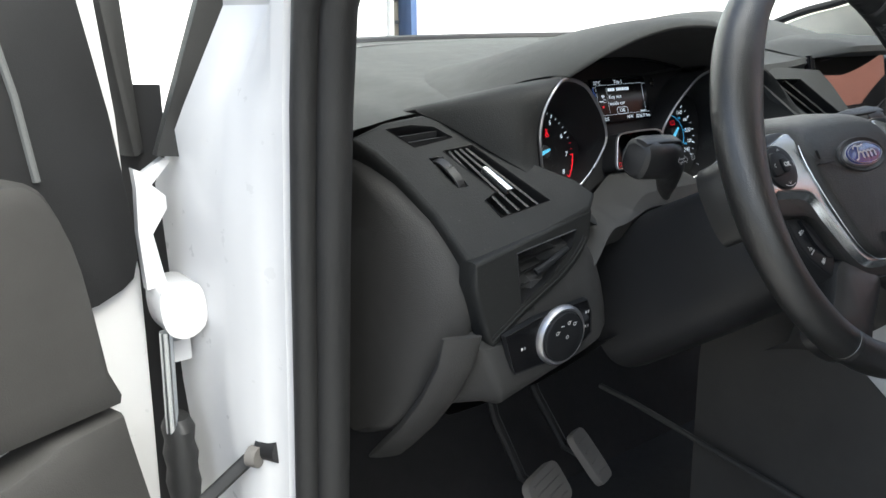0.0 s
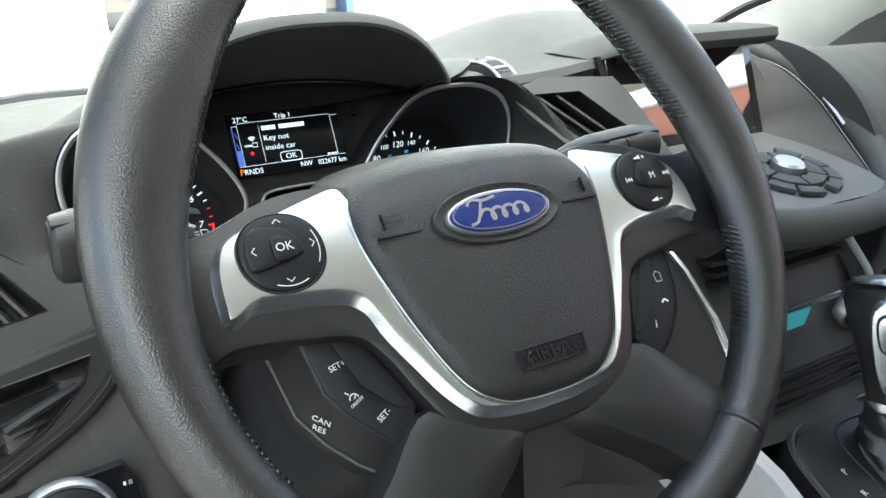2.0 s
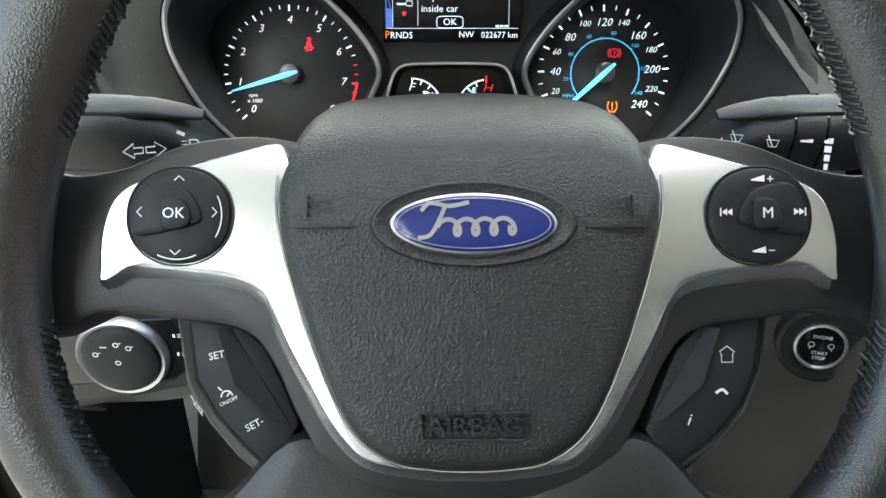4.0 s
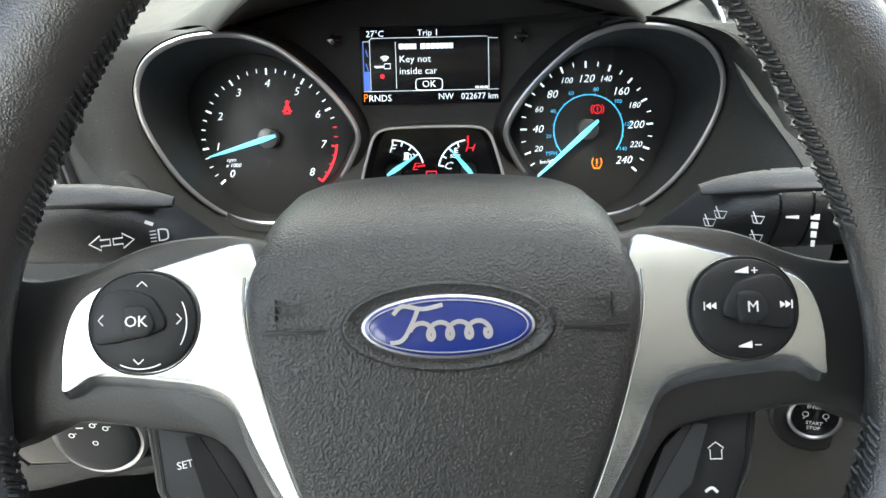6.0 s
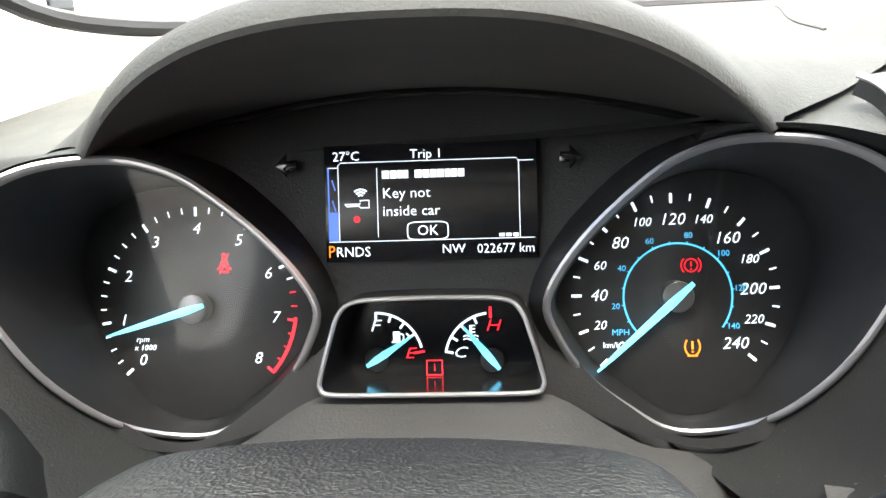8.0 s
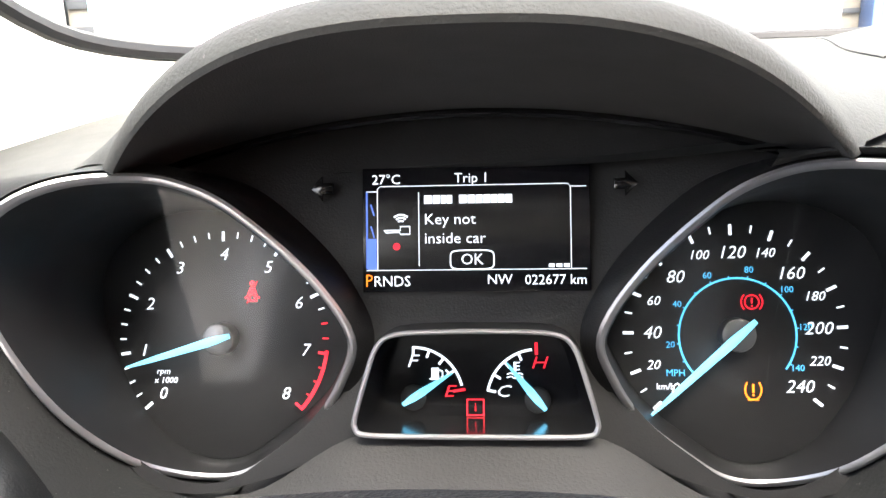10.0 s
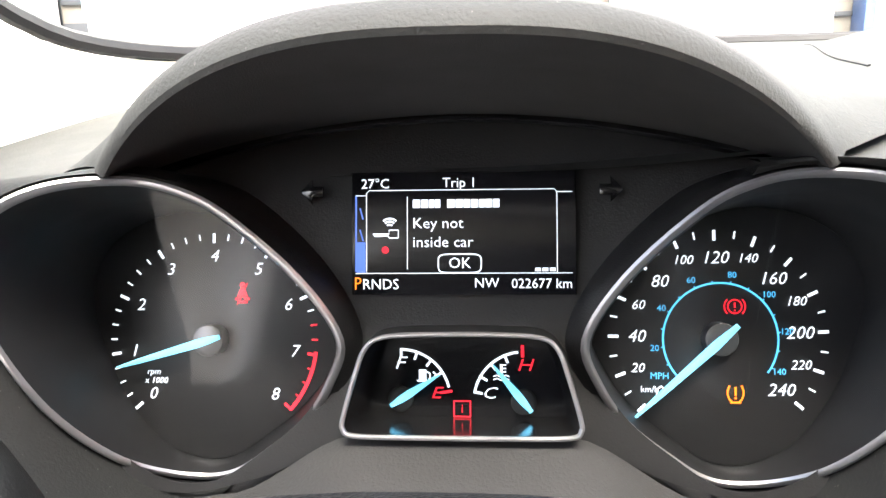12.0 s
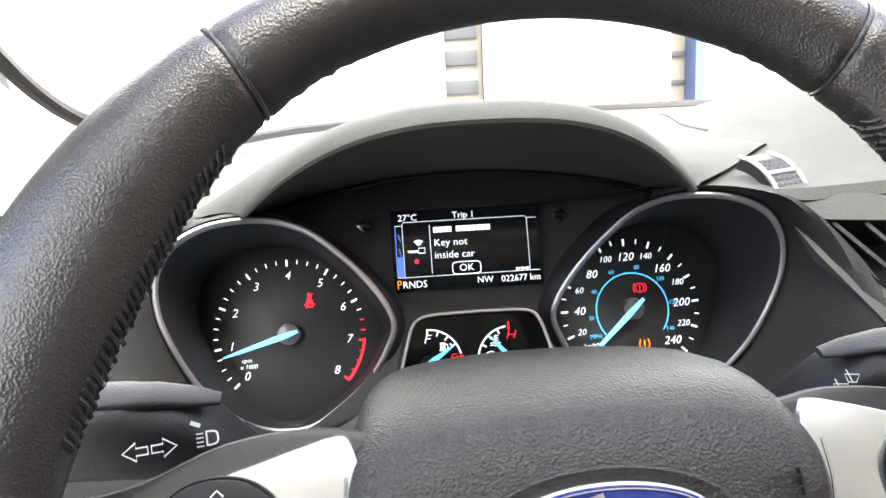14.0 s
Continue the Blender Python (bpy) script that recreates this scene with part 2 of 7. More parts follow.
def words(s, size, material, parent, x, y, z, name="lettering", turn=0, shear=0.0, thick=0.0001, m=None, align="CENTER", wide=1.0, label=""):
    """Lettering in the built-in font, as a mesh, centred on x, y in the parent's face."""
    cu = bpy.data.curves.new(name, "FONT")
    cu.body, cu.size, cu.align_x, cu.align_y, cu.shear, cu.extrude = s, size, align, "CENTER", shear, thick
    cu.resolution_u = 2
    cu.offset = -0.010 * size if material.name.startswith("lit") else 0.0
    tmp = bpy.data.objects.new(name, cu)
    scene.collection.objects.link(tmp)
    me = bpy.data.meshes.new_from_object(tmp.evaluated_get(bpy.context.evaluated_depsgraph_get()))
    bpy.data.objects.remove(tmp)
    bpy.data.curves.remove(cu)
    me.materials.clear()
    me.materials.append(material)
    me.transform(Matrix.Diagonal((wide, 1, 1, 1)))
    me.transform(m if m is not None else pose(x, y, z, 0, 0, turn))
    ob = new(name, me)
    ob.parent = parent
    ob["kind"] = "stuff"
    if label:
        ob["label"] = label
    return ob


def line(bm, pts, w, z, thick=0.0002, closed=False):
    """A flat printed stroke of width w along 2D points."""
    P = [Vector((p[0], p[1])) for p in pts]
    A, B = [], []
    for i, p in enumerate(P):
        t = (P[(i + 1) % len(P)] - P[i - 1]) if closed else (P[min(i + 1, len(P) - 1)] - P[max(i - 1, 0)])
        t.normalize()
        q = Vector((-t.y, t.x)) * w / 2
        A.append((p.x + q.x, p.y + q.y, z))
        B.append((p.x - q.x, p.y - q.y, z))
    if closed:
        A.append(A[0]), B.append(B[0])
    return loft([A, B], bm=bm)


def arc(cx, cy, r, a0, a1, n=24):
    return [(cx + r * math.cos(radians(a0 + (a1 - a0) * i / n)), cy + r * math.sin(radians(a0 + (a1 - a0) * i / n))) for i in range(n + 1)]


def mixv(a, b, t):
    return a + (b - a) * t


def smooth(t):
    t = min(max(t, 0.0), 1.0)
    return t * t * (3 - 2 * t)


def table(x, xs, ys):
    """Smooth interpolation in a short table."""
    if x <= xs[0]:
        return ys[0]
    for a, b, p, q in zip(xs, xs[1:], ys, ys[1:]):
        if x <= b:
            return mixv(p, q, smooth((x - a) / (b - a)))
    return ys[-1]


# ---- steering wheel ----
def mirror_outline(half):
    """A closed outline from its left half, listed from top to bottom."""
    return half + [(-x, y) for x, y in reversed(half) if abs(x) > 1e-6]


def build_wheel():
    w = thing("steering_wheel", "black leather steering wheel with satin silver spokes, straight ahead", "steering wheel", axes((0.0035, -0.001, 0.9745), 31))
    # rim: ring with fuller grips at ten and two
    RC, RR = Vector((-0.0022, 0.0200, 0.0215)), 0.1602
    UP = w.matrix_basis.inverted() @ axes((0.0035, -0.001, 0.9745), 23.5)
    N, S = 576, 28
    PUCKER = ((12, 55), (125, 168), (190, 216), (324, 350), (57, 70), (110, 123))

    def grip(a):
        d = min(abs(((math.degrees(a) - q + 180) % 360) - 180) for q in (30, 150))
        return 0.0066 * math.exp(-(d / 25) ** 2)

    def rim_point(a, b, grow=0.0):
        g = grip(a)
        deg = math.degrees(a) % 360
        inside = max(smooth((deg - p) / 4) * smooth((q - deg) / 4) for p, q in PUCKER)
        side = math.exp(-((b % (2 * math.pi) - 3.35) / 0.42) ** 2)
        grow -= inside * side * (0.0009 * abs(math.sin(a * 62 + 1.1 * math.sin(a * 23) + 0.7 * math.sin(a * 11 + b)))  + 0.0004 * math.sin(a * 171 + b * 9))
        rad = 0.0133 + g + grow
        dd = min(abs(((math.degrees(a) - q + 180) % 360) - 180) for q in (4, 176))
        r = RR - g * 0.7 + rad * math.cos(b) - 0.006 * math.exp(-(dd / 26) ** 2) * max(0.0, -math.cos(b))
        return UP @ (RC + Vector((r * math.cos(a), r * math.sin(a), (0.0140 + g * 0.2 + grow) * math.sin(b))))

    seams = (56, 124, 232, 308)
    rows = []
    for i in range(N + 1):
        a = 2 * math.pi * i / N
        near = min(abs(((math.degrees(a) - q + 180) % 360) - 180) for q in seams)
        rows.append([rim_point(a, 2 * math.pi * k / S, -0.0009 if near < 0.6 else 0) for k in range(S)])
    bm = loft(rows, True)
    bmesh.ops.remove_doubles(bm, verts=bm.verts, dist=1e-7)
    rim = part("rim", bm, LEATHER, w, "black grained leather rim, shiny with wear")
    for q in seams:
        bm = bmesh.new()
        loft([[rim_point(radians(q) + d, 2 * math.pi * k / 28, g) for k in range(28)] for d, g in ((-0.005, -0.0004), (-0.002, 0.0001), (0.002, 0.0001), (0.005, -0.0004))], True, bm=bm)
        part("seam", bm, LEATHER, rim)
    # puckered stitching round the inner edge
    for a0, a1 in ((14, 50), (130, 166), (192, 214), (326, 348)):
        bm = bmesh.new()
        steps = int(abs(a1 - a0) * 0.95)
        for i in range(steps):
            a = radians(a0 + (a1 - a0) * (i + 0.5) / steps)
            for b0, b1 in ((-0.42, -0.05), (0.05, 0.42)):
                p, q = rim_point(a - 0.010, math.pi + b0, -0.0002), rim_point(a + 0.010, math.pi + b1, -0.0002)
                mid = rim_point(a, math.pi + (b0 + b1) / 2, 0.0002)
                tube([p, mid, q], 0.0008, 6, bm=bm)
        part("stitching", bm, LEATHER, rim, "black puckered stitching")
    # core below the trim, and the two lower legs
    half = [(0, 0.050), (-0.050, 0.0500), (-0.075, 0.0535), (-0.1, 0.0510), (-0.122, 0.0425), (-0.138, 0.0395), (-0.150, 0.0400), (-0.158, 0.030), (-0.160, 0.010), (-0.158, -0.010), (-0.152, -0.019), (-0.142, -0.0155), (-0.126, -0.0095), (-0.1, -0.0125), (-0.079, -0.0165), (-0.069, -0.028), (-0.06, -0.047), (-0.05, -0.062), (-0.03, -0.073), (0, -0.076)]
    part("spoke_core", plate(spline(mirror_outline(half), 4), -0.016, 0.0085, 0.003), LEATHER_LOW, w, "smooth dark spoke back")
    for sx in (-1, 1):
        leg = [(sx * x, y) for x, y in ((0.058, -0.052), (0.085, -0.074), (0.108, -0.096), (0.098, -0.114), (0.072, -0.124), (0.05, -0.106), (0.016, -0.074))]
        part("lower_spoke", plate(spline(leg, 5), -0.018, 0.008, 0.007, 0.002), LEATHER_LOW, w, "smooth dark lower spoke")
    half = [(0, 0.030), (-0.030, 0.030), (-0.0500, 0.026), (-0.0580, 0.032), (-0.0612, 0.044), (-0.0645, 0.0512), (-0.0700, 0.0525), (-0.0800, 0.0500), (-0.0942, 0.0458), (-0.114, 0.0398), (-0.1245, 0.0332), (-0.1292, 0.022), (-0.1302, 0.008), (-0.1272, -0.0015), (-0.1, -0.0050), (-0.082, -0.0080), (-0.0715, -0.0156), (-0.0612, -0.033), (-0.05, -0.0521), (-0.037, -0.0645), (-0.015, -0.0688), (0, -0.0692)]
    o = [(p.x, p.y) for p in spline(mirror_outline(half), 6)]
    # folded lower flank below the spokes, narrow bevel elsewhere
    def fold(x, y):
        arm = smooth((abs(x) - 0.066) / 0.014) * smooth((0.011 - y) / 0.010) * smooth((0.130 - abs(x)) / 0.014)
        side = smooth((0.076 - abs(x)) / 0.01) * smooth((0.0 - y) / 0.02)
        return 0.0026 + 0.0085 * arm + 0.0022 * side
    ins = [inset(o, d) for d in (0.0, 0.003, 0.006, 0.009, 0.012)]
    def moved(i, d):
        k = min(int(d / 0.003), 3)
        return ins[k][i].lerp(ins[k + 1][i], d / 0.003 - k)
    rows = [[(x, y, 0.002) for x, y in o], [(x, y, 0.0092 - 0.0072 * smooth((fold(x, y) - 0.004) / 0.006)) for x, y in o]]
    for f, z in ((0.12, 0.0096), (0.9, 0.0134), (1.0, 0.0141), (1.12, 0.0143)):
        rows.append([(*moved(i, fold(x, y) * f), z - (0.0066 if f < 0.5 else 0.0) * smooth((fold(x, y) - 0.004) / 0.006)) for i, (x, y) in enumerate(o)])
    bm = loft(rows, True, True, False)
    bm.edges.ensure_lookup_table()
    rim_z = max(v.co.z for v in bm.verts)
    bound = [e for e in bm.edges if e.is_boundary and all(v.co.z > rim_z - 1e-5 for v in e.verts)]
    made = bmesh.ops.triangle_fill(bm, use_beauty=True, edges=bound)["geom"]
    bset = set(bound)
    inner = [e for e in made if isinstance(e, bmesh.types.BMEdge) and e not in bset]
    bmesh.ops.subdivide_edges(bm, edges=inner, cuts=5)
    bmesh.ops.triangulate(bm, faces=[f for f in bm.faces if len(f.verts) > 4])
    # the spokes bow gently from top to bottom
    for v in bm.verts:
        v.co.z -= 3.2 * (max(v.co.y, -0.008) - 0.012) ** 2
    bmesh.ops.recalc_face_normals(bm, faces=bm.faces)
    part("spoke_trim", bm, SILVER, w, "satin silver spoke trim", sharp=25)
    half = [(0, 0.0588), (-0.024, 0.0582), (-0.049, 0.0555), (-0.0605, 0.0495), (-0.0665, 0.038), (-0.0668, 0.025), (-0.0625, 0.0053), (-0.0525, -0.0253), (-0.041, -0.049), (-0.027, -0.0602), (-0.012, -0.063), (0, -0.0635)]
    # one moulding: steep sides, and a top that rolls over and runs back
    oo = [(p.x, p.y) for p in spline(mirror_outline(half), 6)]
    cut = [inset(oo, d) for d in (0.0, 0.0012, 0.0035, 0.0065)]
    side_form = ((0, 0.004), (0, 0.004), (0, 0.004), (0, 0.005), (0, 0.007), (0, 0.010), (0, 0.0135), (1, 0.0160), (2, 0.0180), (3, 0.0188))
    top_form = ((0.82, 0.008, -0.057), (0.90, 0.020, -0.053), (0.955, 0.0235, -0.045), (0.985, 0.0205, -0.034), (1.0, 0.0138, -0.015), (1.0, 0.0080, -0.003), (0.995, 0.0035, 0.0045), (0.985, -0.0015, 0.0108), (0.965, -0.0085, 0.0155), (0.925, -0.0210, 0.0189))
    rows = []
    for (ci, z0), (kx, dv, z1) in zip(side_form, top_form):
        row = []
        for i, (x, y) in enumerate(oo):
            k = smooth((y - 0.016) / 0.040)
            p = cut[ci][i]
            row.append((mixv(p.x, x * kx, k), mixv(p.y, y + dv, k), mixv(z0, z1, k)))
        rows.append(row)
    last = rows[-1]
    for f in (0.92, 0.8, 0.62, 0.42, 0.2, 0.02):
        rows.append([(x * f, y * f, z + 0.0030 * (1 - f * f)) for x, y, z in last])
    pad = part("airbag_cover", loft(rows, True, False, True), PAD, w, "dark grey grained airbag cover")
    edge = [(x, y) for x, y in mirror_outline(half) if y < 0.045]
    edge = [(x, y) for x, y in edge if x < 0 and y > -0.064] + [(0, -0.0635)] + [(x, y) for x, y in edge if x > 0]
    part("cover_edge", tube([(p.x * 1.004, p.y * 1.004, 0.0146) for p in spline([Vector((x, y, 0)) for x, y in edge], 5, False)], 0.00045, 6), SILVER, w, "thin bright edge of the cover")
    # badge
    part("badge_surround", loft([[(x, y, z) for x, y in oval(0.0012, 0.0205, 0.0284 + d, 0.0106 + d * 0.62, 48)] for d, z in ((0.0068, 0.0200), (0.0066, 0.0221), (0.0060, 0.0229), (0.0052, 0.0231), (0.0030, 0.0222), (0.0004, 0.0216), (-0.002, 0.0215))], True), PAD, pad)
    badge = part("badge", plate(oval(0.0012, 0.0205, 0.0284, 0.0106, 48), 0.02, 0.0240, 0.0012, 0.0006), CHROME, w, "oval badge with silver border")
    part("badge_face", plate(oval(0.0012, 0.0205, 0.0272, 0.0095, 48), 0.0236, 0.0244, 0.0003, 0.0008), BLUE, badge, "blue enamel badge face")
    part("badge_line", ring(oval(0.0012, 0.0205, 0.0255, 0.0082, 48), 0.0004, 0.0244, 0.0251, 0.0001), CHROME, badge)
    bm = bmesh.new()
    wave = [(-0.0090 + 0.0245 * i / 60 - 0.0022 * math.cos(i * 0.42), 0.0190 + 0.0027 * math.sin(i * 0.42) + 0.0006 * i / 60) for i in range(61)]
    line(bm, wave, 0.0015, 0.0257)
    line(bm, spline([(-0.0165, 0.0245), (-0.0135, 0.0272), (-0.007, 0.0262), (-0.0005, 0.0275)], 6, False), 0.0014, 0.0257)
    line(bm, spline([(-0.0085, 0.0262), (-0.0105, 0.0215), (-0.0135, 0.0165), (-0.0175, 0.0155)], 6, False), 0.0014, 0.0257)
    part("badge_script", bm, CHROME, badge, "flowing silver stroke")
    # moulded plate and horn marks
    part("moulded_frame", ring([(-0.0165, -0.0432), (0.0195, -0.0432), (0.0183, -0.0514), (-0.0158, -0.0514)], 0.0006, 0.0185, 0.0222, 0.0003), PAD, pad)
    # letters are near black to paint in the shade of their embossing
    words("AIRBAG", 0.0080, EMBOSS_SHADE, pad, 0.0015, -0.0473, 0.0215, "moulded_lettering", thick=0.0006, wide=1.15)
    # horn marks take a near-black colour for the shade of moulded grooves
    for sx in (-1, 1):
        bm = bmesh.new()
        block(sx * 0.0495 - 0.0105, sx * 0.0495 + 0.0105, 0.0192, 0.0202, 0.018, 0.0212, 0.0003, bm)
        block(sx * 0.0555 - 0.0003, sx * 0.0555 + 0.0003, 0.0232, 0.0305, 0.018, 0.0208, 0.0001, bm)
        line(bm, [(sx * 0.0555, 0.0285), (sx * 0.050, 0.0282), (sx * 0.0475, 0.0285), (sx * 0.047, 0.026), (sx * 0.051, 0.0255), (sx * 0.0555, 0.0255)], 0.0006, 0.0211)
        part("horn_mark", bm, GROOVE_SHADE, pad)
    # thumb switches
    for sx, side in ((-1, "left"), (1, "right")):
        cx, cy = sx * 0.1005, 0.0240
        sw = part("thumb_switch", plate(oval(cx, cy, 0.0178, 0.0167, 44, 2.15), 0.010, 0.0162, 0.0014, 0.0012), BUTTON, w, "round dark thumb switch")
        part("switch_gap", ring(oval(cx, cy, 0.0180, 0.0169, 44, 2.15), 0.0007, 0.010, 0.0147, 0.0002), BLACK, sw)
        kx = cx + (0.0 if side == "left" else 0.0012)
        lobe = [(cx + sx * x, cy + y) for x, y in ((0.0095, 0.0112), (-0.002, 0.0095), (-0.0066, 0.0046), (-0.0085, -0.0004), (-0.0054, -0.0036), (0.0125, -0.0072), (0.0158, -0.0030), (0.0148, 0.0054))]
        part("raised_lobe", plate([(p.x, p.y) for p in spline(lobe, 3)], 0.0155, 0.0188, 0.0014), BUTTON, sw)
        part("centre_key", plate(spline([(kx - 0.0045, cy + 0.0052), (kx + 0.002, cy + 0.0052), (kx + 0.0052, cy), (kx + 0.0035, cy - 0.0042), (kx - 0.004, cy - 0.0048), (kx - 0.0052, cy)], 5), 0.0165, 0.0203, 0.0009, 0.0003), BUTTON, sw)
        words("OK" if side == "left" else "M", 0.0052, WHITE_INK, sw, kx - 0.0003, cy + 0.0003, 0.0208)
        bm = bmesh.new()
        if side == "left":
            for dx, dy, turn in ((-0.0125, 0.001, 90), (0.0128, 0.001, -90), (0.0005, 0.0128, 0), (-0.0005, -0.0128, 180)):
                q = radians(turn)
                tip = [(-0.0017, -0.0008), (0, 0.0008), (0.0017, -0.0008)]
                line(bm, [(cx + dx + x * math.cos(q) - y * math.sin(q), cy + dy + x * math.sin(q) + y * math.cos(q)) for x, y in tip], 0.0004, 0.0190 if turn == 90 else 0.0176)
            line(bm, arc(cx, cy, 0.0152, -30, 26, 12), 0.0004, 0.0173)
            line(bm, arc(cx, cy, 0.0152, 244, 296, 12), 0.0004, 0.0173)
        else:
            for dx, s in ((-0.0118, -1), (0.0122, 1)):
                zk = 0.0190 if s > 0 else 0.0176
                for k in (-1, 1):
                    x0 = cx + dx + k * 0.0009
                    loft([[(x0 - s * 0.0008, cy - 0.0002, zk), (x0 - s * 0.0008, cy + 0.0022, zk)], [(x0 + s * 0.0008, cy + 0.0008, zk), (x0 + s * 0.0008, cy + 0.0012, zk)]], bm=bm)
                block(cx + dx + s * 0.0021, cx + dx + s * 0.0025, cy - 0.0004, cy + 0.0024, zk - 0.0002, zk + 0.0001, 0, bm)
            for dy, s in ((0.0125, 1), (-0.0122, -1)):
                loft([[(cx - 0.0034, cy + dy - 0.0006, 0.0176), (cx - 0.0034, cy + dy - 0.0002, 0.0176)], [(cx + 0.0012, cy + dy - 0.0010, 0.0176), (cx + 0.0012, cy + dy + 0.0014, 0.0176)]], bm=bm)
                block(cx + 0.0022, cx + 0.0042, cy + dy - 0.0002, cy + dy + 0.0002, 0.0174, 0.0177, 0, bm)
                if s > 0:
                    block(cx + 0.0030, cx + 0.0034, cy + dy - 0.001, cy + dy + 0.001, 0.0174, 0.0177, 0, bm)
        part("mark", bm, WHITE_INK, sw)
    # lower switch pods
    pods = (([(-0.1005, -0.010), (-0.084, -0.0125), (-0.073, -0.022), (-0.066, -0.036), (-0.0605, -0.049), (-0.0700, -0.0655), (-0.0795, -0.057), (-0.0895, -0.046), (-0.097, -0.034)], 1),
            ([(0.105, -0.010), (0.084, -0.0135), (0.0745, -0.023), (0.068, -0.038), (0.0630, -0.0515), (0.0715, -0.0655), (0.086, -0.055), (0.0975, -0.042), (0.1025, -0.03)], 2))
    for o, kind in pods:
        s = -1 if kind == 1 else 1
        pod = part("switch_pod", plate(o, -0.02, 0.003, 0.0012), BUTTON, w, "black lower switch pod")
        # the outer flank, and the raised wedge between the keys
        e = [Vector((x, y)) for x, y in (o[0], o[8], o[7], o[6], o[5])]
        dr = [Vector((s * 1.0, -0.1)), Vector((s * 0.9, -0.35)), Vector((s * 0.8, -0.55)), Vector((s * 0.7, -0.7)), Vector((s * 0.45, -0.85))]
        rows = [[(p.x + q.x * d, p.y + q.y * d, z) for p, q in zip(e, dr)] for d, z in ((0.0, 0.0024), (0.0012, 0.0018), (0.009, -0.016), (0.0098, -0.0175), (0.0104, -0.030), (0.004, -0.034))]
        part("pod_flank", loft(rows), BUTTON, pod)
        part("flank_line", tube([(p.x + q.x * 0.0096, p.y + q.y * 0.0096, -0.0165) for p, q in zip(e, dr)], 0.0007, 6), STRIP, pod)
        bm = bmesh.new()
        base = [(s * 0.0885, -0.016), (s * 0.0845, -0.016), (s * 0.063, -0.05), (s * 0.069, -0.0485), (s * 0.082, -0.036)]
        rows = [[(x, y, 0.0025) for x, y in base], [(x + s * 0.0008, y + 0.0008, 0.0062 if i in (0, 4) else 0.0035) for i, (x, y) in enumerate(base)]]
        loft(rows, True, False, True, bm)
        part("wedge", bm, BUTTON, pod)
        if kind == 1:
            words("SET+", 0.0037, WHITE_INK, pod, -0.0890, -0.0248, 0.0034, turn=12)
            words("SET-", 0.0037, WHITE_INK, pod, -0.0762, -0.0495, 0.0034, turn=28)
            bm = bmesh.new()
            line(bm, arc(-0.0862, -0.0395, 0.0020, 10, 190, 10), 0.0005, 0.0034)
            line(bm, [(-0.0862, -0.0395), (-0.0850, -0.0378)], 0.0005, 0.0034)
            line(bm, [(-0.0895, -0.0362), (-0.0880, -0.0375)], 0.0005, 0.0034)
            part("mark", bm, WHITE_INK, pod)
            words("ON/OFF", 0.0019, WHITE_INK, pod, -0.0855, -0.0412, 0.0034, turn=25)
            out = Vector((-0.72, -0.5, 0.42)).normalized()
            up = (Vector((0.25, 0.6, 0.75)) - out * out.dot(Vector((0.25, 0.6, 0.75)))).normalized()
            rt = up.cross(out)
            for txt, k in (("CAN", 0.0024), ("RES", -0.0024)):
                at = Vector((-0.0998, -0.0445, -0.0072)) + up * k
                words(txt, 0.0040, WHITE_INK, pod, 0, 0, 0, m=Matrix(((rt.x, up.x, out.x, at.x), (rt.y, up.y, out.y, at.y), (rt.z, up.z, out.z, at.z), (0, 0, 0, 1))))
        else:
            bm = bmesh.new()
            line(bm, [(0.0905, -0.0245), (0.0905, -0.0275), (0.0945, -0.0275), (0.0945, -0.0245), (0.0952, -0.0238), (0.0925, -0.0218), (0.0898, -0.0238)], 0.0004, 0.0034, closed=True)
            line(bm, spline([(0.0787, -0.0305), (0.0776, -0.033), (0.0795, -0.0358)], 5, False), 0.001, 0.0034)
            line(bm, spline([(0.0882, -0.0385), (0.0905, -0.0372), (0.0925, -0.0388)], 5, False), 0.001, 0.0034)
            part("mark", bm, WHITE_INK, pod)
            words("i", 0.0062, WHITE_INK, pod, 0.0788, -0.0480, 0.0034, turn=-20)
    # hub behind
    part("hub", loft([[(x, y, z) for x, y in oval(0, -0.005, r, r * 0.9, 32)] for r, z in ((0.062, -0.014), (0.058, -0.032), (0.045, -0.045))], True, True, True), BLACK, w)
    return w


build_wheel()

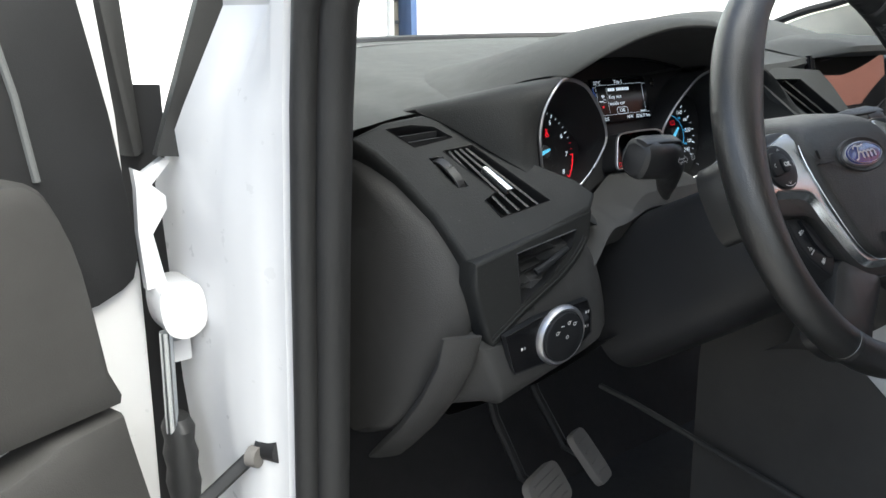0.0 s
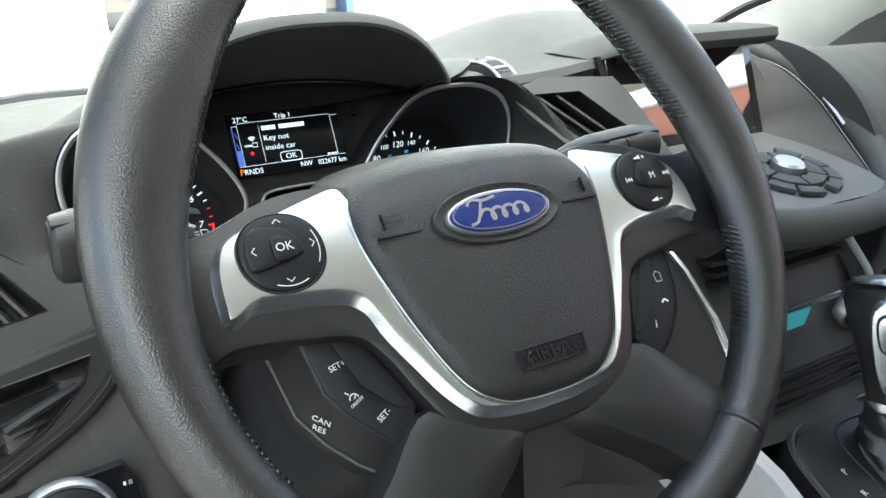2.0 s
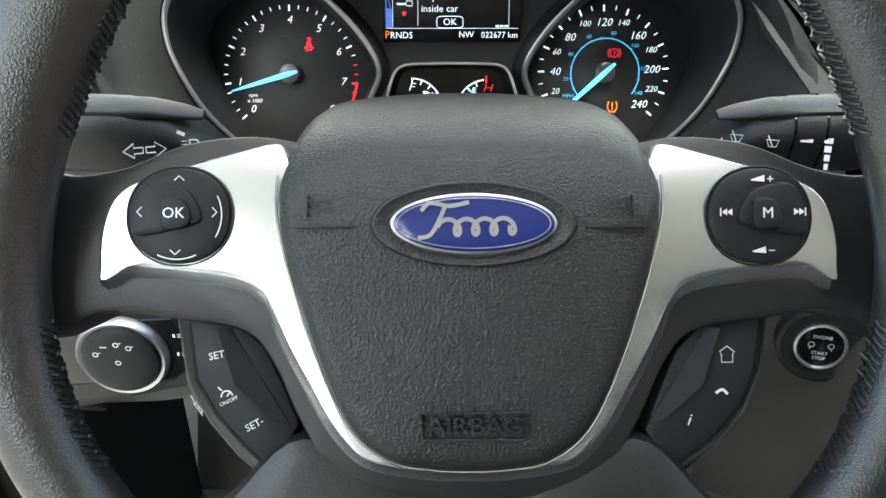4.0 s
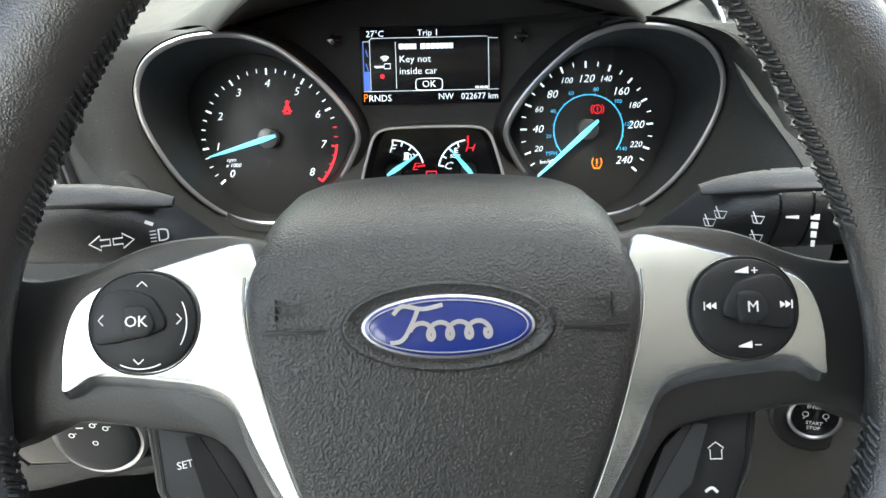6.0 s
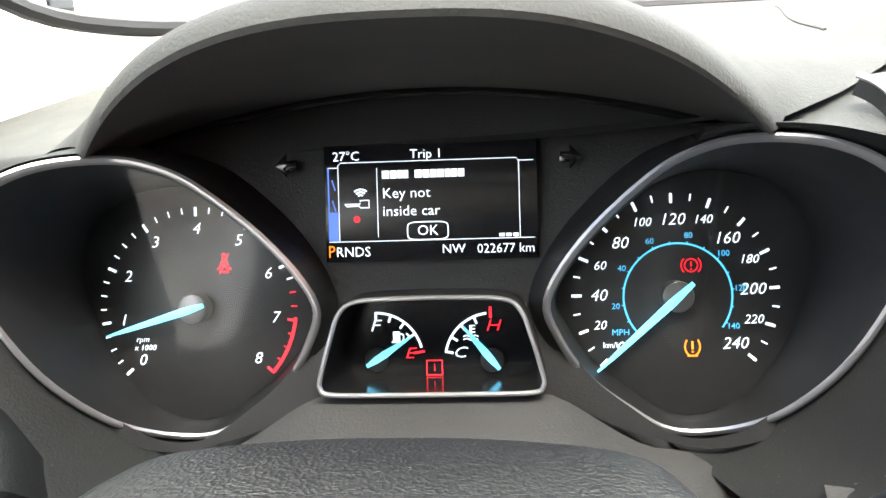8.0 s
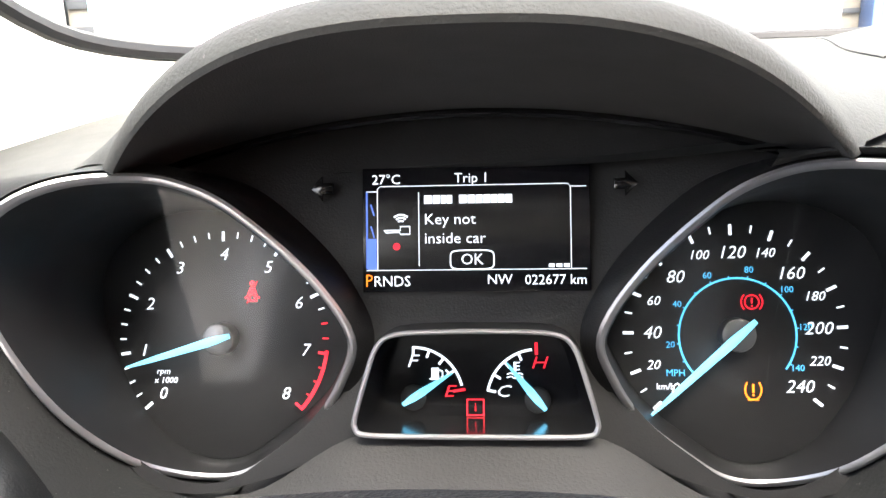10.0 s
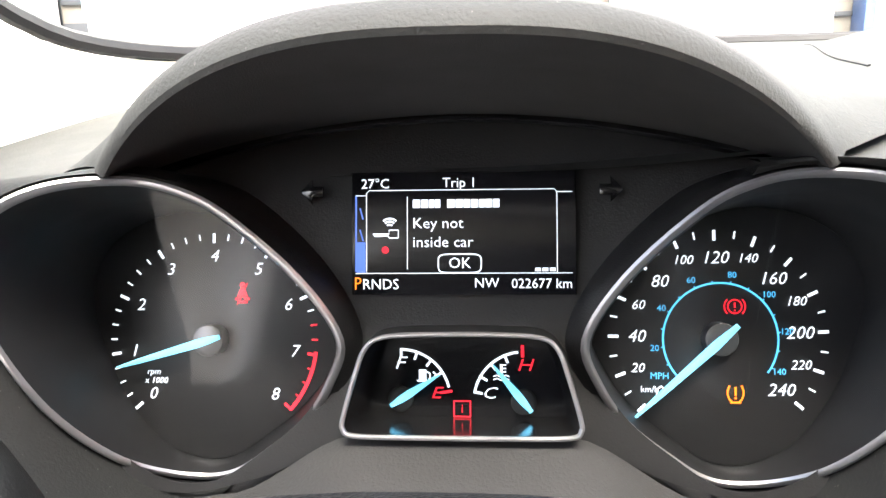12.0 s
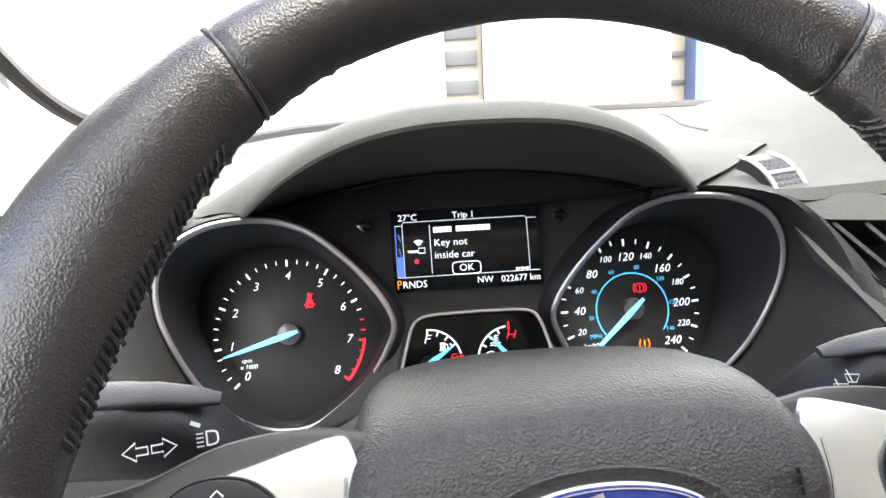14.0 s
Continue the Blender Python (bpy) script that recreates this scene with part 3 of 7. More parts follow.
# ---- steering column, stalks ----
def build_column():
    c = thing("steering_column", "black plastic steering column shroud with two control stalks", "steering column", axes((0.002, 0, 0.973), 31))
    rows = []
    for z, hw, top, bot in ((-0.04, 0.05, 0.034, -0.055), (-0.055, 0.062, 0.043, -0.07), (-0.1, 0.07, 0.046, -0.08), (-0.16, 0.078, 0.05, -0.085), (-0.24, 0.085, 0.05, -0.09)):
        rows.append([(x, y + (top + bot) / 2, z) for x, y in oval(0, 0, hw, (top - bot) / 2, 40, 4)])
    part("shroud", loft(rows, True, True, True), BLACK, c, "matt black column shroud")
    m = axes((0, 0, 0.97), 31).inverted()
    for s in (-1, 1):
        rows = []
        for x, ry, rz, yc, zc in ((0.088, 0.006, 0.006, 0.108, 0.962), (0.098, 0.0085, 0.0090, 0.101, 0.971), (0.106, 0.0112, 0.0120, 0.093, 0.980), (0.114, 0.0130, 0.0148, 0.0855, 0.990), (0.124, 0.0135, 0.0162, 0.080, 0.9975), (0.14, 0.0135, 0.0165, 0.075, 1.002), (0.166, 0.0135, 0.0158, 0.07, 1.005), (0.1745, 0.0125, 0.0145, 0.07, 1.005), (0.177, 0.0095, 0.0115, 0.07, 1.005)):
            rows.append([m @ Vector((s * x, yc + a, zc + b)) for a, b in oval(0, 0, ry, rz, 24, 2.8, 20)])
        st = part("stalk", loft(rows, True, True, True), STALK, c, "black indicator stalk" if s < 0 else "black wiper stalk")
        rows = []
        for x, hw, yc, zc in ((0.110, 0.002, 0.079, 1.0095), (0.118, 0.0034, 0.076, 1.0120), (0.13, 0.0042, 0.071, 1.0155), (0.155, 0.0042, 0.066, 1.0180), (0.176, 0.0034, 0.064, 1.0175)):
            rows.append([m @ Vector((s * x, yc + a, zc + b)) for a, b in oval(0, 0, hw * 1.5, hw * 0.55, 16, 2.6, 18)])
        part("ridge", loft(rows, True, True, True), STALK, st)
        face = Matrix.Translation((s * 0.131, 0.0605, 1.0005)) @ Matrix.Rotation(radians(-s * 14), 4, "Z") @ axes((0, 0, 0), 24).to_3x3().to_4x4()
        bm = bmesh.new()
        if s < 0:
            for d in (-1, 1):
                a = [(0.0006, 0.0012), (0.0042, 0.0012), (0.0042, 0.0030), (0.0085, 0), (0.0042, -0.0030), (0.0042, -0.0012), (0.0006, -0.0012)]
                line(bm, [(d * x, y) for x, y in a], 0.0006, 0, closed=True)
            line(bm, spline([(0.0185, 0.0028), (0.0215, 0.0022), (0.0215, -0.0012), (0.0185, -0.0018)], 4, False), 0.0006, 0)
            line(bm, [(0.0182, 0.003), (0.0182, -0.002)], 0.0006, 0)
            for k in range(4):
                line(bm, [(0.0148, 0.0024 - k * 0.0014), (0.0172, 0.0024 - k * 0.0014)], 0.0004, 0)
            line(bm, [(0.0135, 0.0065), (0.0165, 0.005)], 0.0014, 0)
            line(bm, [(0.0215, -0.0055), (0.0245, -0.007)], 0.001, 0)
        else:
            for k, (x, y) in enumerate(((-0.002, 0.003), (-0.002, -0.0045), (-0.0165, 0.004), (-0.0205, 0.0005))):
                line(bm, [(x - 0.0025, y + 0.001), (x + 0.0025, y + 0.001), (x + 0.0014, y - 0.0018), (x - 0.0014, y - 0.0018)], 0.0004, 0, closed=True)
                line(bm, [(x, y - 0.0015), (x - 0.002, y + 0.0028)], 0.0004, 0)
            line(bm, arc(-0.002, -0.0093, 0.0008, 0, 360, 10), 0.0004, 0)
            line(bm, [(0.0085, 0.0052), (0.0135, 0.0052)], 0.0022, 0)
            for k in range(4):
                wv = 0.0016 + 0.0006 * k
                line(bm, [(0.0195, -0.0065 + k * 0.0036), (0.0195, -0.0065 + k * 0.0036 + 0.0026)], wv, 0)
        bm.transform(m @ face)
        part("mark", bm, WHITE_INK, st)
        for x in ((0.1375, 0.1495) if s > 0 else ()):
            k = (x - 0.124) / 0.016 if x < 0.14 else (x - 0.14) / 0.026
            yc, zc, rz = (mixv(0.080, 0.075, k), mixv(0.9975, 1.002, k), mixv(0.0162, 0.0165, k)) if x < 0.14 else (mixv(0.075, 0.07, k), mixv(1.002, 1.005, k), mixv(0.0165, 0.0158, k))
            rows = [[m @ Vector((x + dx, yc + a * g, zc + b * g)) for a, b in oval(0, 0, 0.0135, rz, 24, 2.8, 20)] for dx, g in ((-0.0006, 0.98), (-0.0005, 1.02), (0.0005, 1.02), (0.0006, 0.98))]
            part("ring_gap", loft(rows, True), GLOSS, st, "dark gap of the turning ring")
    return c


build_column()


# ---- instrument cluster ----
def dots_to_bars(bm, x0, x1, y, h, z, gaps):
    """A word that is not lettered: plain bars."""
    x = x0
    for g in gaps:
        w = (x1 - x0) * g
        line(bm, [(x, y), (x + w * 0.86, y)], h, z)
        x += w
    return bm


def ring_height(x, y):
    """How far the chrome rings stand out of the cluster: more at the top and at the outer ends."""
    return 0.030 + 0.5 * (y - 0.003) + 0.025 * smooth((abs(x) - 0.10) / 0.055)


RING = [(-0.0415, 0.004), (-0.0540, 0.0262), (-0.0765, 0.0478), (-0.0925, 0.0562), (-0.1090, 0.0590), (-0.1285, 0.0560), (-0.1450, 0.0470), (-0.1545, 0.0345), (-0.1575, 0.0210), (-0.1555, 0.0050), (-0.1455, -0.0205), (-0.1310, -0.0405), (-0.1170, -0.0500), (-0.1020, -0.0535), (-0.0880, -0.0510), (-0.0740, -0.0420), (-0.0580, -0.0290), (-0.0470, -0.0135)]


def build_cluster():
    k = thing("instrument_cluster", "lit instrument cluster with two chrome-ringed dials and a text display", "instrument cluster", axes((0, 0.243, 0.984), 17))
    drops = {}
    for s in (-1, 1):
        drops[s] = [(p.x, p.y) for p in inset(spline([(-s * x, y) for x, y in RING], 5), 0.0030)]
    info_o = [(-0.0398, -0.0225), (-0.0400, -0.0262), (-0.037, -0.0280), (-0.02, -0.0284), (0.02, -0.0284), (0.037, -0.0280), (0.0400, -0.0262), (0.0398, -0.0225), (0.0360, -0.009), (0.0325, 0.0005), (0.0265, 0.0044), (0.010, 0.0053), (-0.010, 0.0053), (-0.0265, 0.0044), (-0.0325, 0.0005), (-0.0360, -0.009)]
    info_o = [(p.x, p.y) for p in spline(info_o, 4)]
    outer = [(p.x, p.y) for p in spline([(-0.178, 0.022), (-0.168, 0.05), (-0.135, 0.07), (-0.10, 0.086), (-0.05, 0.099), (0, 0.103), (0.05, 0.099), (0.10, 0.086), (0.135, 0.07), (0.168, 0.05), (0.178, 0.022), (0.172, -0.012), (0.145, -0.041), (0.11, -0.054), (0.075, -0.048), (0.045, -0.036), (0, -0.0335), (-0.045, -0.036), (-0.075, -0.048), (-0.11, -0.054), (-0.145, -0.041), (-0.172, -0.012)], 5)]
    # facia with openings for the dials and the lower gauges
    bm = bmesh.new()
    for o in (outer, drops[-1], drops[1], info_o):
        vs = [bm.verts.new((x, y, 0.017 - 1.2 * max(0, y - 0.07) ** 1.0 * 0.3)) for x, y in o]
        for a, b in zip(vs, vs[1:] + vs[:1]):
            bm.edges.new((a, b))
    bmesh.ops.triangle_fill(bm, use_beauty=True, edges=bm.edges[:])
    part("facia", bm, BLACK, k, "matt black facia")
    for s in (-1, 1):
        o = drops[s]
        cx = -0.099 if s < 0 else 0.099
        stand = lambda d, dz: [(p.x, p.y, ring_height(p.x, p.y) + dz) for p in inset(o, d)]
        floor = inset(o, 0.0040)
        gauge = part("dial", loft([stand(0.0, -0.001), stand(0.0012, -0.006)] + [[(p.x, p.y, mixv(ring_height(p.x, p.y) - 0.006, -0.0053, k)) for p in inset(o, 0.0012 + 0.0028 * k)] for k in (0.35, 0.7, 1.0)], True), WELL, k, "round rev counter in a teardrop well" if s < 0 else "round speedometer in a teardrop well")
        part("bezel_wall", loft([[(p.x, p.y, 0.010) for p in inset(o, -0.0095)], [(p.x, p.y, mixv(0.012, ring_height(p.x, p.y), 0.5)) for p in inset(o, -0.0065)], stand(-0.0036, -0.003), stand(-0.0024, -0.0008), stand(-0.001, -0.001)], True), BLACK, gauge)
        bm = ring(o, 0.0030, -0.006, 0.0, 0.0010)
        for v in bm.verts:
            v.co.z += ring_height(v.co.x, v.co.y)
        part("chrome_ring", bm, CHROME, gauge, "chrome ring")
        part("dial_face", plate(floor, -0.0060, -0.0046, 0.0004), DIAL, gauge, "black dial face")
        lens = part("lens", loft([stand(0.0008, -0.004), [(cx + (x - cx) * 0.5, y * 0.5, ring_height(cx + (x - cx) * 0.5, y * 0.5) - 0.004) for x, y in o], [(cx + (x - cx) * 0.02, y * 0.02, ring_height(cx, 0) - 0.004) for x, y in o]], True, False, True), LENS, gauge, "clear lens over the dial")
        lens.visible_shadow = False
        Z = -0.0040
        px, py = (-0.1006, 0.0010) if s < 0 else (0.0959, 0.0020)
        if s < 0:
            a_of = lambda v: 221.2 - 32.8 * v
            bm, red = bmesh.new(), bmesh.new()
            for i in range(33):
                v = i / 4
                a = radians(a_of(v))
                r0 = 0.0384 if i % 4 == 0 else 0.0397
                t = [(px + r * math.cos(a), py + r * math.sin(a)) for r in (r0, 0.0422)]
                line(red if v >= 6.5 else bm, t, 0.0011 if i % 4 == 0 else 0.0006, Z)
            line(red, arc(px, py, 0.0417, a_of(6.95), a_of(8), 30), 0.0014, Z)
            part("tick_scale", bm, LIT_WHITE, gauge)
            part("red_band", red, LIT_RED, gauge)
            for v in range(9):
                a = radians(a_of(v))
                words(str(v), 0.0068, LIT_WHITE, gauge, px + 0.0330 * math.cos(a), py + 0.0330 * math.sin(a), Z, "numeral", shear=0.25)
            words("rpm", 0.0034, LIT_WHITE, gauge, px - 0.0245, -0.0120, Z, shear=0.2)
            words("x 1000", 0.0034, LIT_WHITE, gauge, px - 0.0235, -0.0155, Z, shear=0.2)
            bm = bmesh.new()
            ux, uy = -0.0889, 0.0190
            bmesh.ops.create_circle(bm, cap_ends=True, segments=14, radius=0.0011, matrix=Matrix.Translation((ux, uy + 0.0036, Z)))
            loft([[(ux - 0.0009, uy + 0.0022, Z), (ux + 0.0009, uy + 0.0022, Z)], [(ux - 0.0022, uy - 0.0012, Z), (ux + 0.0022, uy - 0.0012, Z)]], bm=bm)
            line(bm, [(ux - 0.0030, uy - 0.0020), (ux - 0.0006, uy - 0.0018)], 0.0009, Z)
            line(bm, [(ux + 0.0006, uy - 0.0018), (ux + 0.0030, uy - 0.0020)], 0.0009, Z)
            line(bm, [(ux - 0.0020, uy - 0.0032), (ux + 0.0020, uy - 0.0032)], 0.0009, Z)
            line(bm, [(ux - 0.0022, uy - 0.0042), (ux + 0.0020, uy + 0.0044)], 0.0004, Z)
            part("belt_warning", bm, LIT_RED, gauge, "red seat belt warning light")
            na, nl, root = 196.4, 0.0375, 0.0052
        else:
            a_of = lambda v: 223 - 21.95 * v / 20
            bm = bmesh.new()
            for i in range(25):
                a = radians(a_of(i * 10))
                t = [(px + r * math.cos(a), py + r * math.sin(a)) for r in (0.0372 if i % 2 == 0 else 0.0384, 0.0412)]
                line(bm, t, 0.0011 if i % 2 == 0 else 0.0006, Z)
            part("tick_scale", bm, LIT_WHITE, gauge)
            for v in range(0, 260, 20):
                a = radians(a_of(v))
                big = v % 40 == 0
                words(str(v), 0.0068 if big else 0.0051, LIT_WHITE, gauge, px + (0.0305 if big else 0.0323) * math.cos(a), py + (0.0305 if big else 0.0323) * math.sin(a), Z, "numeral", shear=0.25)
            bm = bmesh.new()
            line(bm, arc(0.0970, 0.0015, 0.0215, 224, -36, 60), 0.0007, Z)
            for v in range(0, 150, 10):
                a = radians(224.3 - 1.813 * v)
                line(bm, [(0.0970 + r * math.cos(a), 0.0015 + r * math.sin(a)) for r in (0.0215, 0.0225)], 0.0004, Z)
            part("inner_scale", bm, LIT_BLUE, gauge)
            for v in range(20, 160, 20):
                a = radians(224.3 - 1.813 * v)
                words(str(v), 0.0034, LIT_BLUE, gauge, 0.0970 + 0.0249 * math.cos(a), 0.0015 + 0.0249 * math.sin(a), Z, "numeral")
            words("MPH", 0.0036, LIT_BLUE, gauge, 0.0741, -0.0126, Z)
            words("km/h", 0.0034, LIT_WHITE, gauge, 0.0703, -0.0177, Z)
            bm = bmesh.new()
            line(bm, arc(0.1025, 0.0140, 0.0026, 0, 360, 18), 0.0005, Z, closed=False)
            line(bm, arc(0.1025, 0.0140, 0.0039, 135, 225, 8), 0.0005, Z)
            line(bm, arc(0.1025, 0.0140, 0.0039, -45, 45, 8), 0.0005, Z)
            line(bm, [(0.1025, 0.0155), (0.1025, 0.0135)], 0.0006, Z)
            line(bm, [(0.1025, 0.0128), (0.1025, 0.0122)], 0.0006, Z)
            part("brake_warning", bm, LIT_RED, gauge, "red brake warning light")
            bm = bmesh.new()
            line(bm, spline([(cx + 0.0012, -0.0160), (cx + 0.0004, -0.0185), (cx + 0.0010, -0.0210), (cx + 0.0022, -0.0222)], 4, False), 0.0006, Z)
            line(bm, spline([(cx + 0.0056, -0.0160), (cx + 0.0064, -0.0185), (cx + 0.0058, -0.0210), (cx + 0.0046, -0.0222)], 4, False), 0.0006, Z)
            line(bm, [(cx + 0.0014, -0.0224), (cx + 0.0054, -0.0224)], 0.0007, Z)
            line(bm, [(cx + 0.0034, -0.0166), (cx + 0.0034, -0.0198)], 0.0008, Z)
            line(bm, [(cx + 0.0034, -0.0204), (cx + 0.0034, -0.0211)], 0.0008, Z)
            part("tyre_warning", bm, LIT_AMBER, gauge, "amber tyre pressure warning light")
            na, nl, root = 222.0, 0.0434, 0.0078
        part("hub", plate(oval(px, py, 0.0062, 0.0062, 28), -0.0046, 0.0030, 0.0006), HUB, gauge)
        a = radians(na)
        c, sn = math.cos(a), math.sin(a)
        shape = [(-root, -0.0009), (-root, 0.0009), (0.0, 0.0015), (0.004, 0.0017), (nl * 0.75, 0.0010), (nl, 0.0004), (nl, -0.0004), (nl * 0.75, -0.0010), (0.004, -0.0017), (0.0, -0.0015)]
        part("needle", plate([(px + x * c - y * sn, py + x * sn + y * c) for x, y in shape], 0.0031, 0.0045, 0.0004), NEEDLE, gauge, "lit pale blue needle")
        # shroud outside the ring
    # lower gauges
    g = part("gauge_bay", loft([[(x, y, 0.034) for x, y in info_o], [(x * 0.965, y * 0.965 - 0.0005, 0.012) for x, y in info_o], [(x * 0.95, y * 0.95 - 0.0005, 0.0042) for x, y in info_o]], True, False, True), GLOSS, k, "black bay with fuel and temperature gauges")
    part("bay_wall", loft([[(p.x, p.y, 0.014) for p in inset(info_o, -0.003)], [(p.x, p.y, 0.0345) for p in inset(info_o, -0.0015)]], True), BLACK, g)
    part("chrome_frame", ring(info_o, 0.0016, 0.030, 0.0360, 0.0006), CHROME, g, "chrome frame")
    Z = 0.0050
    bm, red = bmesh.new(), bmesh.new()
    fx, fy, tx, ty, r = -0.0242, -0.0206, 0.0221, -0.0214, 0.0187
    line(bm, arc(fx, fy, r, 90, 14, 24), 0.0009, Z)
    line(bm, arc(tx, ty, r, 169, 96, 24), 0.0009, Z)
    for a in (90, 71, 52, 33):
        line(bm, [(fx + q * math.cos(radians(a)), fy + q * math.sin(radians(a))) for q in (r - 0.0030, r + 0.0004)], 0.0009, Z)
    for a in (169, 150, 131, 112):
        line(bm, [(tx + q * math.cos(radians(a)), ty + q * math.sin(radians(a))) for q in (r - 0.0030, r + 0.0004)], 0.0009, Z)
    line(red, [(fx + q * math.cos(radians(9)), fy + q * math.sin(radians(9))) for q in (r - 0.0036, r + 0.0010)], 0.0010, Z)
    line(red, [(tx + q * math.cos(radians(91)), ty + q * math.sin(radians(91))) for q in (r - 0.0020, r + 0.0026)], 0.0011, Z)
    bx, by = -0.0010, -0.0242
    line(red, [(bx - 0.0031, by - 0.0029), (bx + 0.0031, by - 0.0029), (bx + 0.0031, by + 0.0029), (bx - 0.0031, by + 0.0029)], 0.0006, Z, closed=True)
    # fuel pump and thermometer signs
    pu, pv = -0.0160, -0.0115
    line(bm, [(pu - 0.0014, pv), (pu + 0.0014, pv)], 0.0040, Z)
    line(bm, [(pu - 0.0020, pv - 0.0022), (pu + 0.0020, pv - 0.0022)], 0.0006, Z)
    line(bm, [(pu + 0.0016, pv + 0.0012), (pu + 0.0028, pv + 0.0006), (pu + 0.0028, pv - 0.0014), (pu + 0.0022, pv - 0.0016)], 0.0005, Z)
    line(bm, [(pu + 0.0040, pv + 0.0012), (pu + 0.0052, pv), (pu + 0.0040, pv - 0.0012)], 0.0007, Z)
    tu, tv = 0.0138, -0.0104
    line(bm, [(tu, tv + 0.0030), (tu, tv - 0.0012)], 0.0009, Z)
    for q in (0, 1, 2):
        line(bm, [(tu, tv + 0.0028 - q * 0.0013), (tu + 0.0018, tv + 0.0028 - q * 0.0013)], 0.0004, Z)
    for q in (0, 1):
        line(bm, spline([(tu - 0.0030, tv - 0.0016 - q * 0.0012), (tu - 0.0015, tv - 0.0011 - q * 0.0012), (tu, tv - 0.0018 - q * 0.0012), (tu + 0.0015, tv - 0.0011 - q * 0.0012), (tu + 0.0030, tv - 0.0016 - q * 0.0012)], 3, False), 0.0004, Z)
    part("tick_scale", bm, LIT_WHITE, g)
    part("red_mark", red, LIT_RED, g)
    words("F", 0.0068, LIT_WHITE, g, -0.0249, -0.0072, Z, "letter", shear=0.25, wide=1.3)
    words("C", 0.0062, LIT_WHITE, g, 0.0091, -0.0184, Z, "letter", shear=0.25, wide=1.25)
    words("E", 0.0062, LIT_RED, g, -0.0110, -0.0184, Z, "letter", shear=0.25, wide=1.35)
    words("H", 0.0064, LIT_RED, g, 0.0225, -0.0078, Z, "letter", shear=0.25, wide=1.3)
    words("i", 0.0046, LIT_RED, g, bx, by, Z, "letter")
    for cx2, cy2, a, nl2 in ((fx, fy, 32.6, 0.0175), (tx, ty, 129.6, 0.0180)):
        part("needle_hub", plate(oval(cx2, cy2, 0.0048, 0.0048, 24), 0.0042, 0.0062, 0.0005), BUTTON, g)
        c, sn = math.cos(radians(a)), math.sin(radians(a))
        shape = [(-0.0046, -0.0007), (-0.0046, 0.0007), (0.0, 0.0014), (0.004, 0.0015), (nl2, 0.0003), (nl2, -0.0003), (0.004, -0.0015), (0.0, -0.0014)]
        part("needle", plate([(cx2 + x * c - y * sn, cy2 + x * sn + y * c) for x, y in shape], 0.0064, 0.0072, 0.0002), NEEDLE, g, "lit pale blue needle")
    # text display
    x0, x1, y0, y1 = -0.0405, 0.0410, 0.0192, 0.0640
    d = part("display", plate([(x0, y0), (x1, y0), (x1, y1), (x0, y1)], 0.0165, 0.0188, 0.0003), SCREEN, k, "black text display, lit with a key message")
    part("display_edge", loft([[(x0 - 0.0006, y0 + 0.004, 0.0172), (x0 - 0.0006, y1, 0.0172)], [(x0 - 0.0001, y0 + 0.004, 0.0192), (x0 - 0.0001, y1, 0.0192)]]), GLOSS, d)
    Z = 0.0192
    U = (x1 - x0) / 402.0
    X = lambda p: x0 + (p - 633) * U
    Y = lambda p: y1 - (p - 297) * (y1 - y0) / 216.0
    words("27\u00b0C", 0.0050, LIT_WHITE, d, X(676), Y(318), Z, "display_text")
    words("Trip 1", 0.0050, LIT_WHITE, d, X(828), Y(317), Z, "display_text")
    words("Key not", 0.0056, LIT_WHITE, d, X(743), Y(388), Z, "display_text", align="LEFT", wide=1.03)
    words("inside car", 0.0056, LIT_WHITE, d, X(743), Y(421), Z, "display_text", align="LEFT", wide=1.03)
    words("OK", 0.0056, LIT_WHITE, d, X(828), Y(458), Z, "display_text")
    words("P", 0.0066, LIT_AMBER, d, X(644), Y(494), Z, "display_text", wide=0.85)
    words("RNDS", 0.0054, LIT_WHITE, d, X(652), Y(495), Z, "display_text", align="LEFT", wide=0.97)
    words("NW", 0.0050, LIT_WHITE, d, X(876), Y(493), Z, "display_text")
    words("022677 km", 0.0050, LIT_WHITE, d, X(1028), Y(494), Z, "display_text", align="RIGHT", wide=0.97)
    bm = bmesh.new()
    dots_to_bars(bm, X(744), X(795), Y(353), 0.0030, Z, (0.3, 0.28, 0.2, 0.22))
    dots_to_bars(bm, X(806), X(901), Y(353), 0.0030, Z, (0.16, 0.15, 0.14, 0.15, 0.12, 0.14, 0.14))
    part("name_bar", bm, LIT_WHITE, d, "plain white bars in place of a name")
    bm = bmesh.new()
    w = 0.00022
    line(bm, [(X(660), Y(474)), (X(660), Y(334)), (X(665), Y(329)), (X(996), Y(329)), (X(1001), Y(334)), (X(1001), Y(474))], w, Z)
    line(bm, [(X(640), Y(338)), (X(660), Y(338))], w, Z)
    line(bm, [(X(1001), Y(334)), (X(1028), Y(334))], w, Z)
    line(bm, [(X(640), Y(475)), (X(1028), Y(475))], w, Z)
    line(bm, [(X(734), Y(340)), (X(734), Y(468))], w, Z)
    ok = [(X(828) + p[0], Y(458) + p[1]) for p in oval(0, 0, 0.0078, 0.0034, 32, 5)]
    line(bm, ok, 0.0004, Z, closed=True)
    for i in range(3):
        line(bm, [(X(962 + i * 13), Y(469)), (X(972 + i * 13), Y(469))], 0.0012, Z)
    for i, r in enumerate((0.0014, 0.0025, 0.0036)):
        line(bm, arc(X(702), Y(396), r, 48, 132, 10), 0.0006, Z)
    kx, ky = X(695), Y(404)
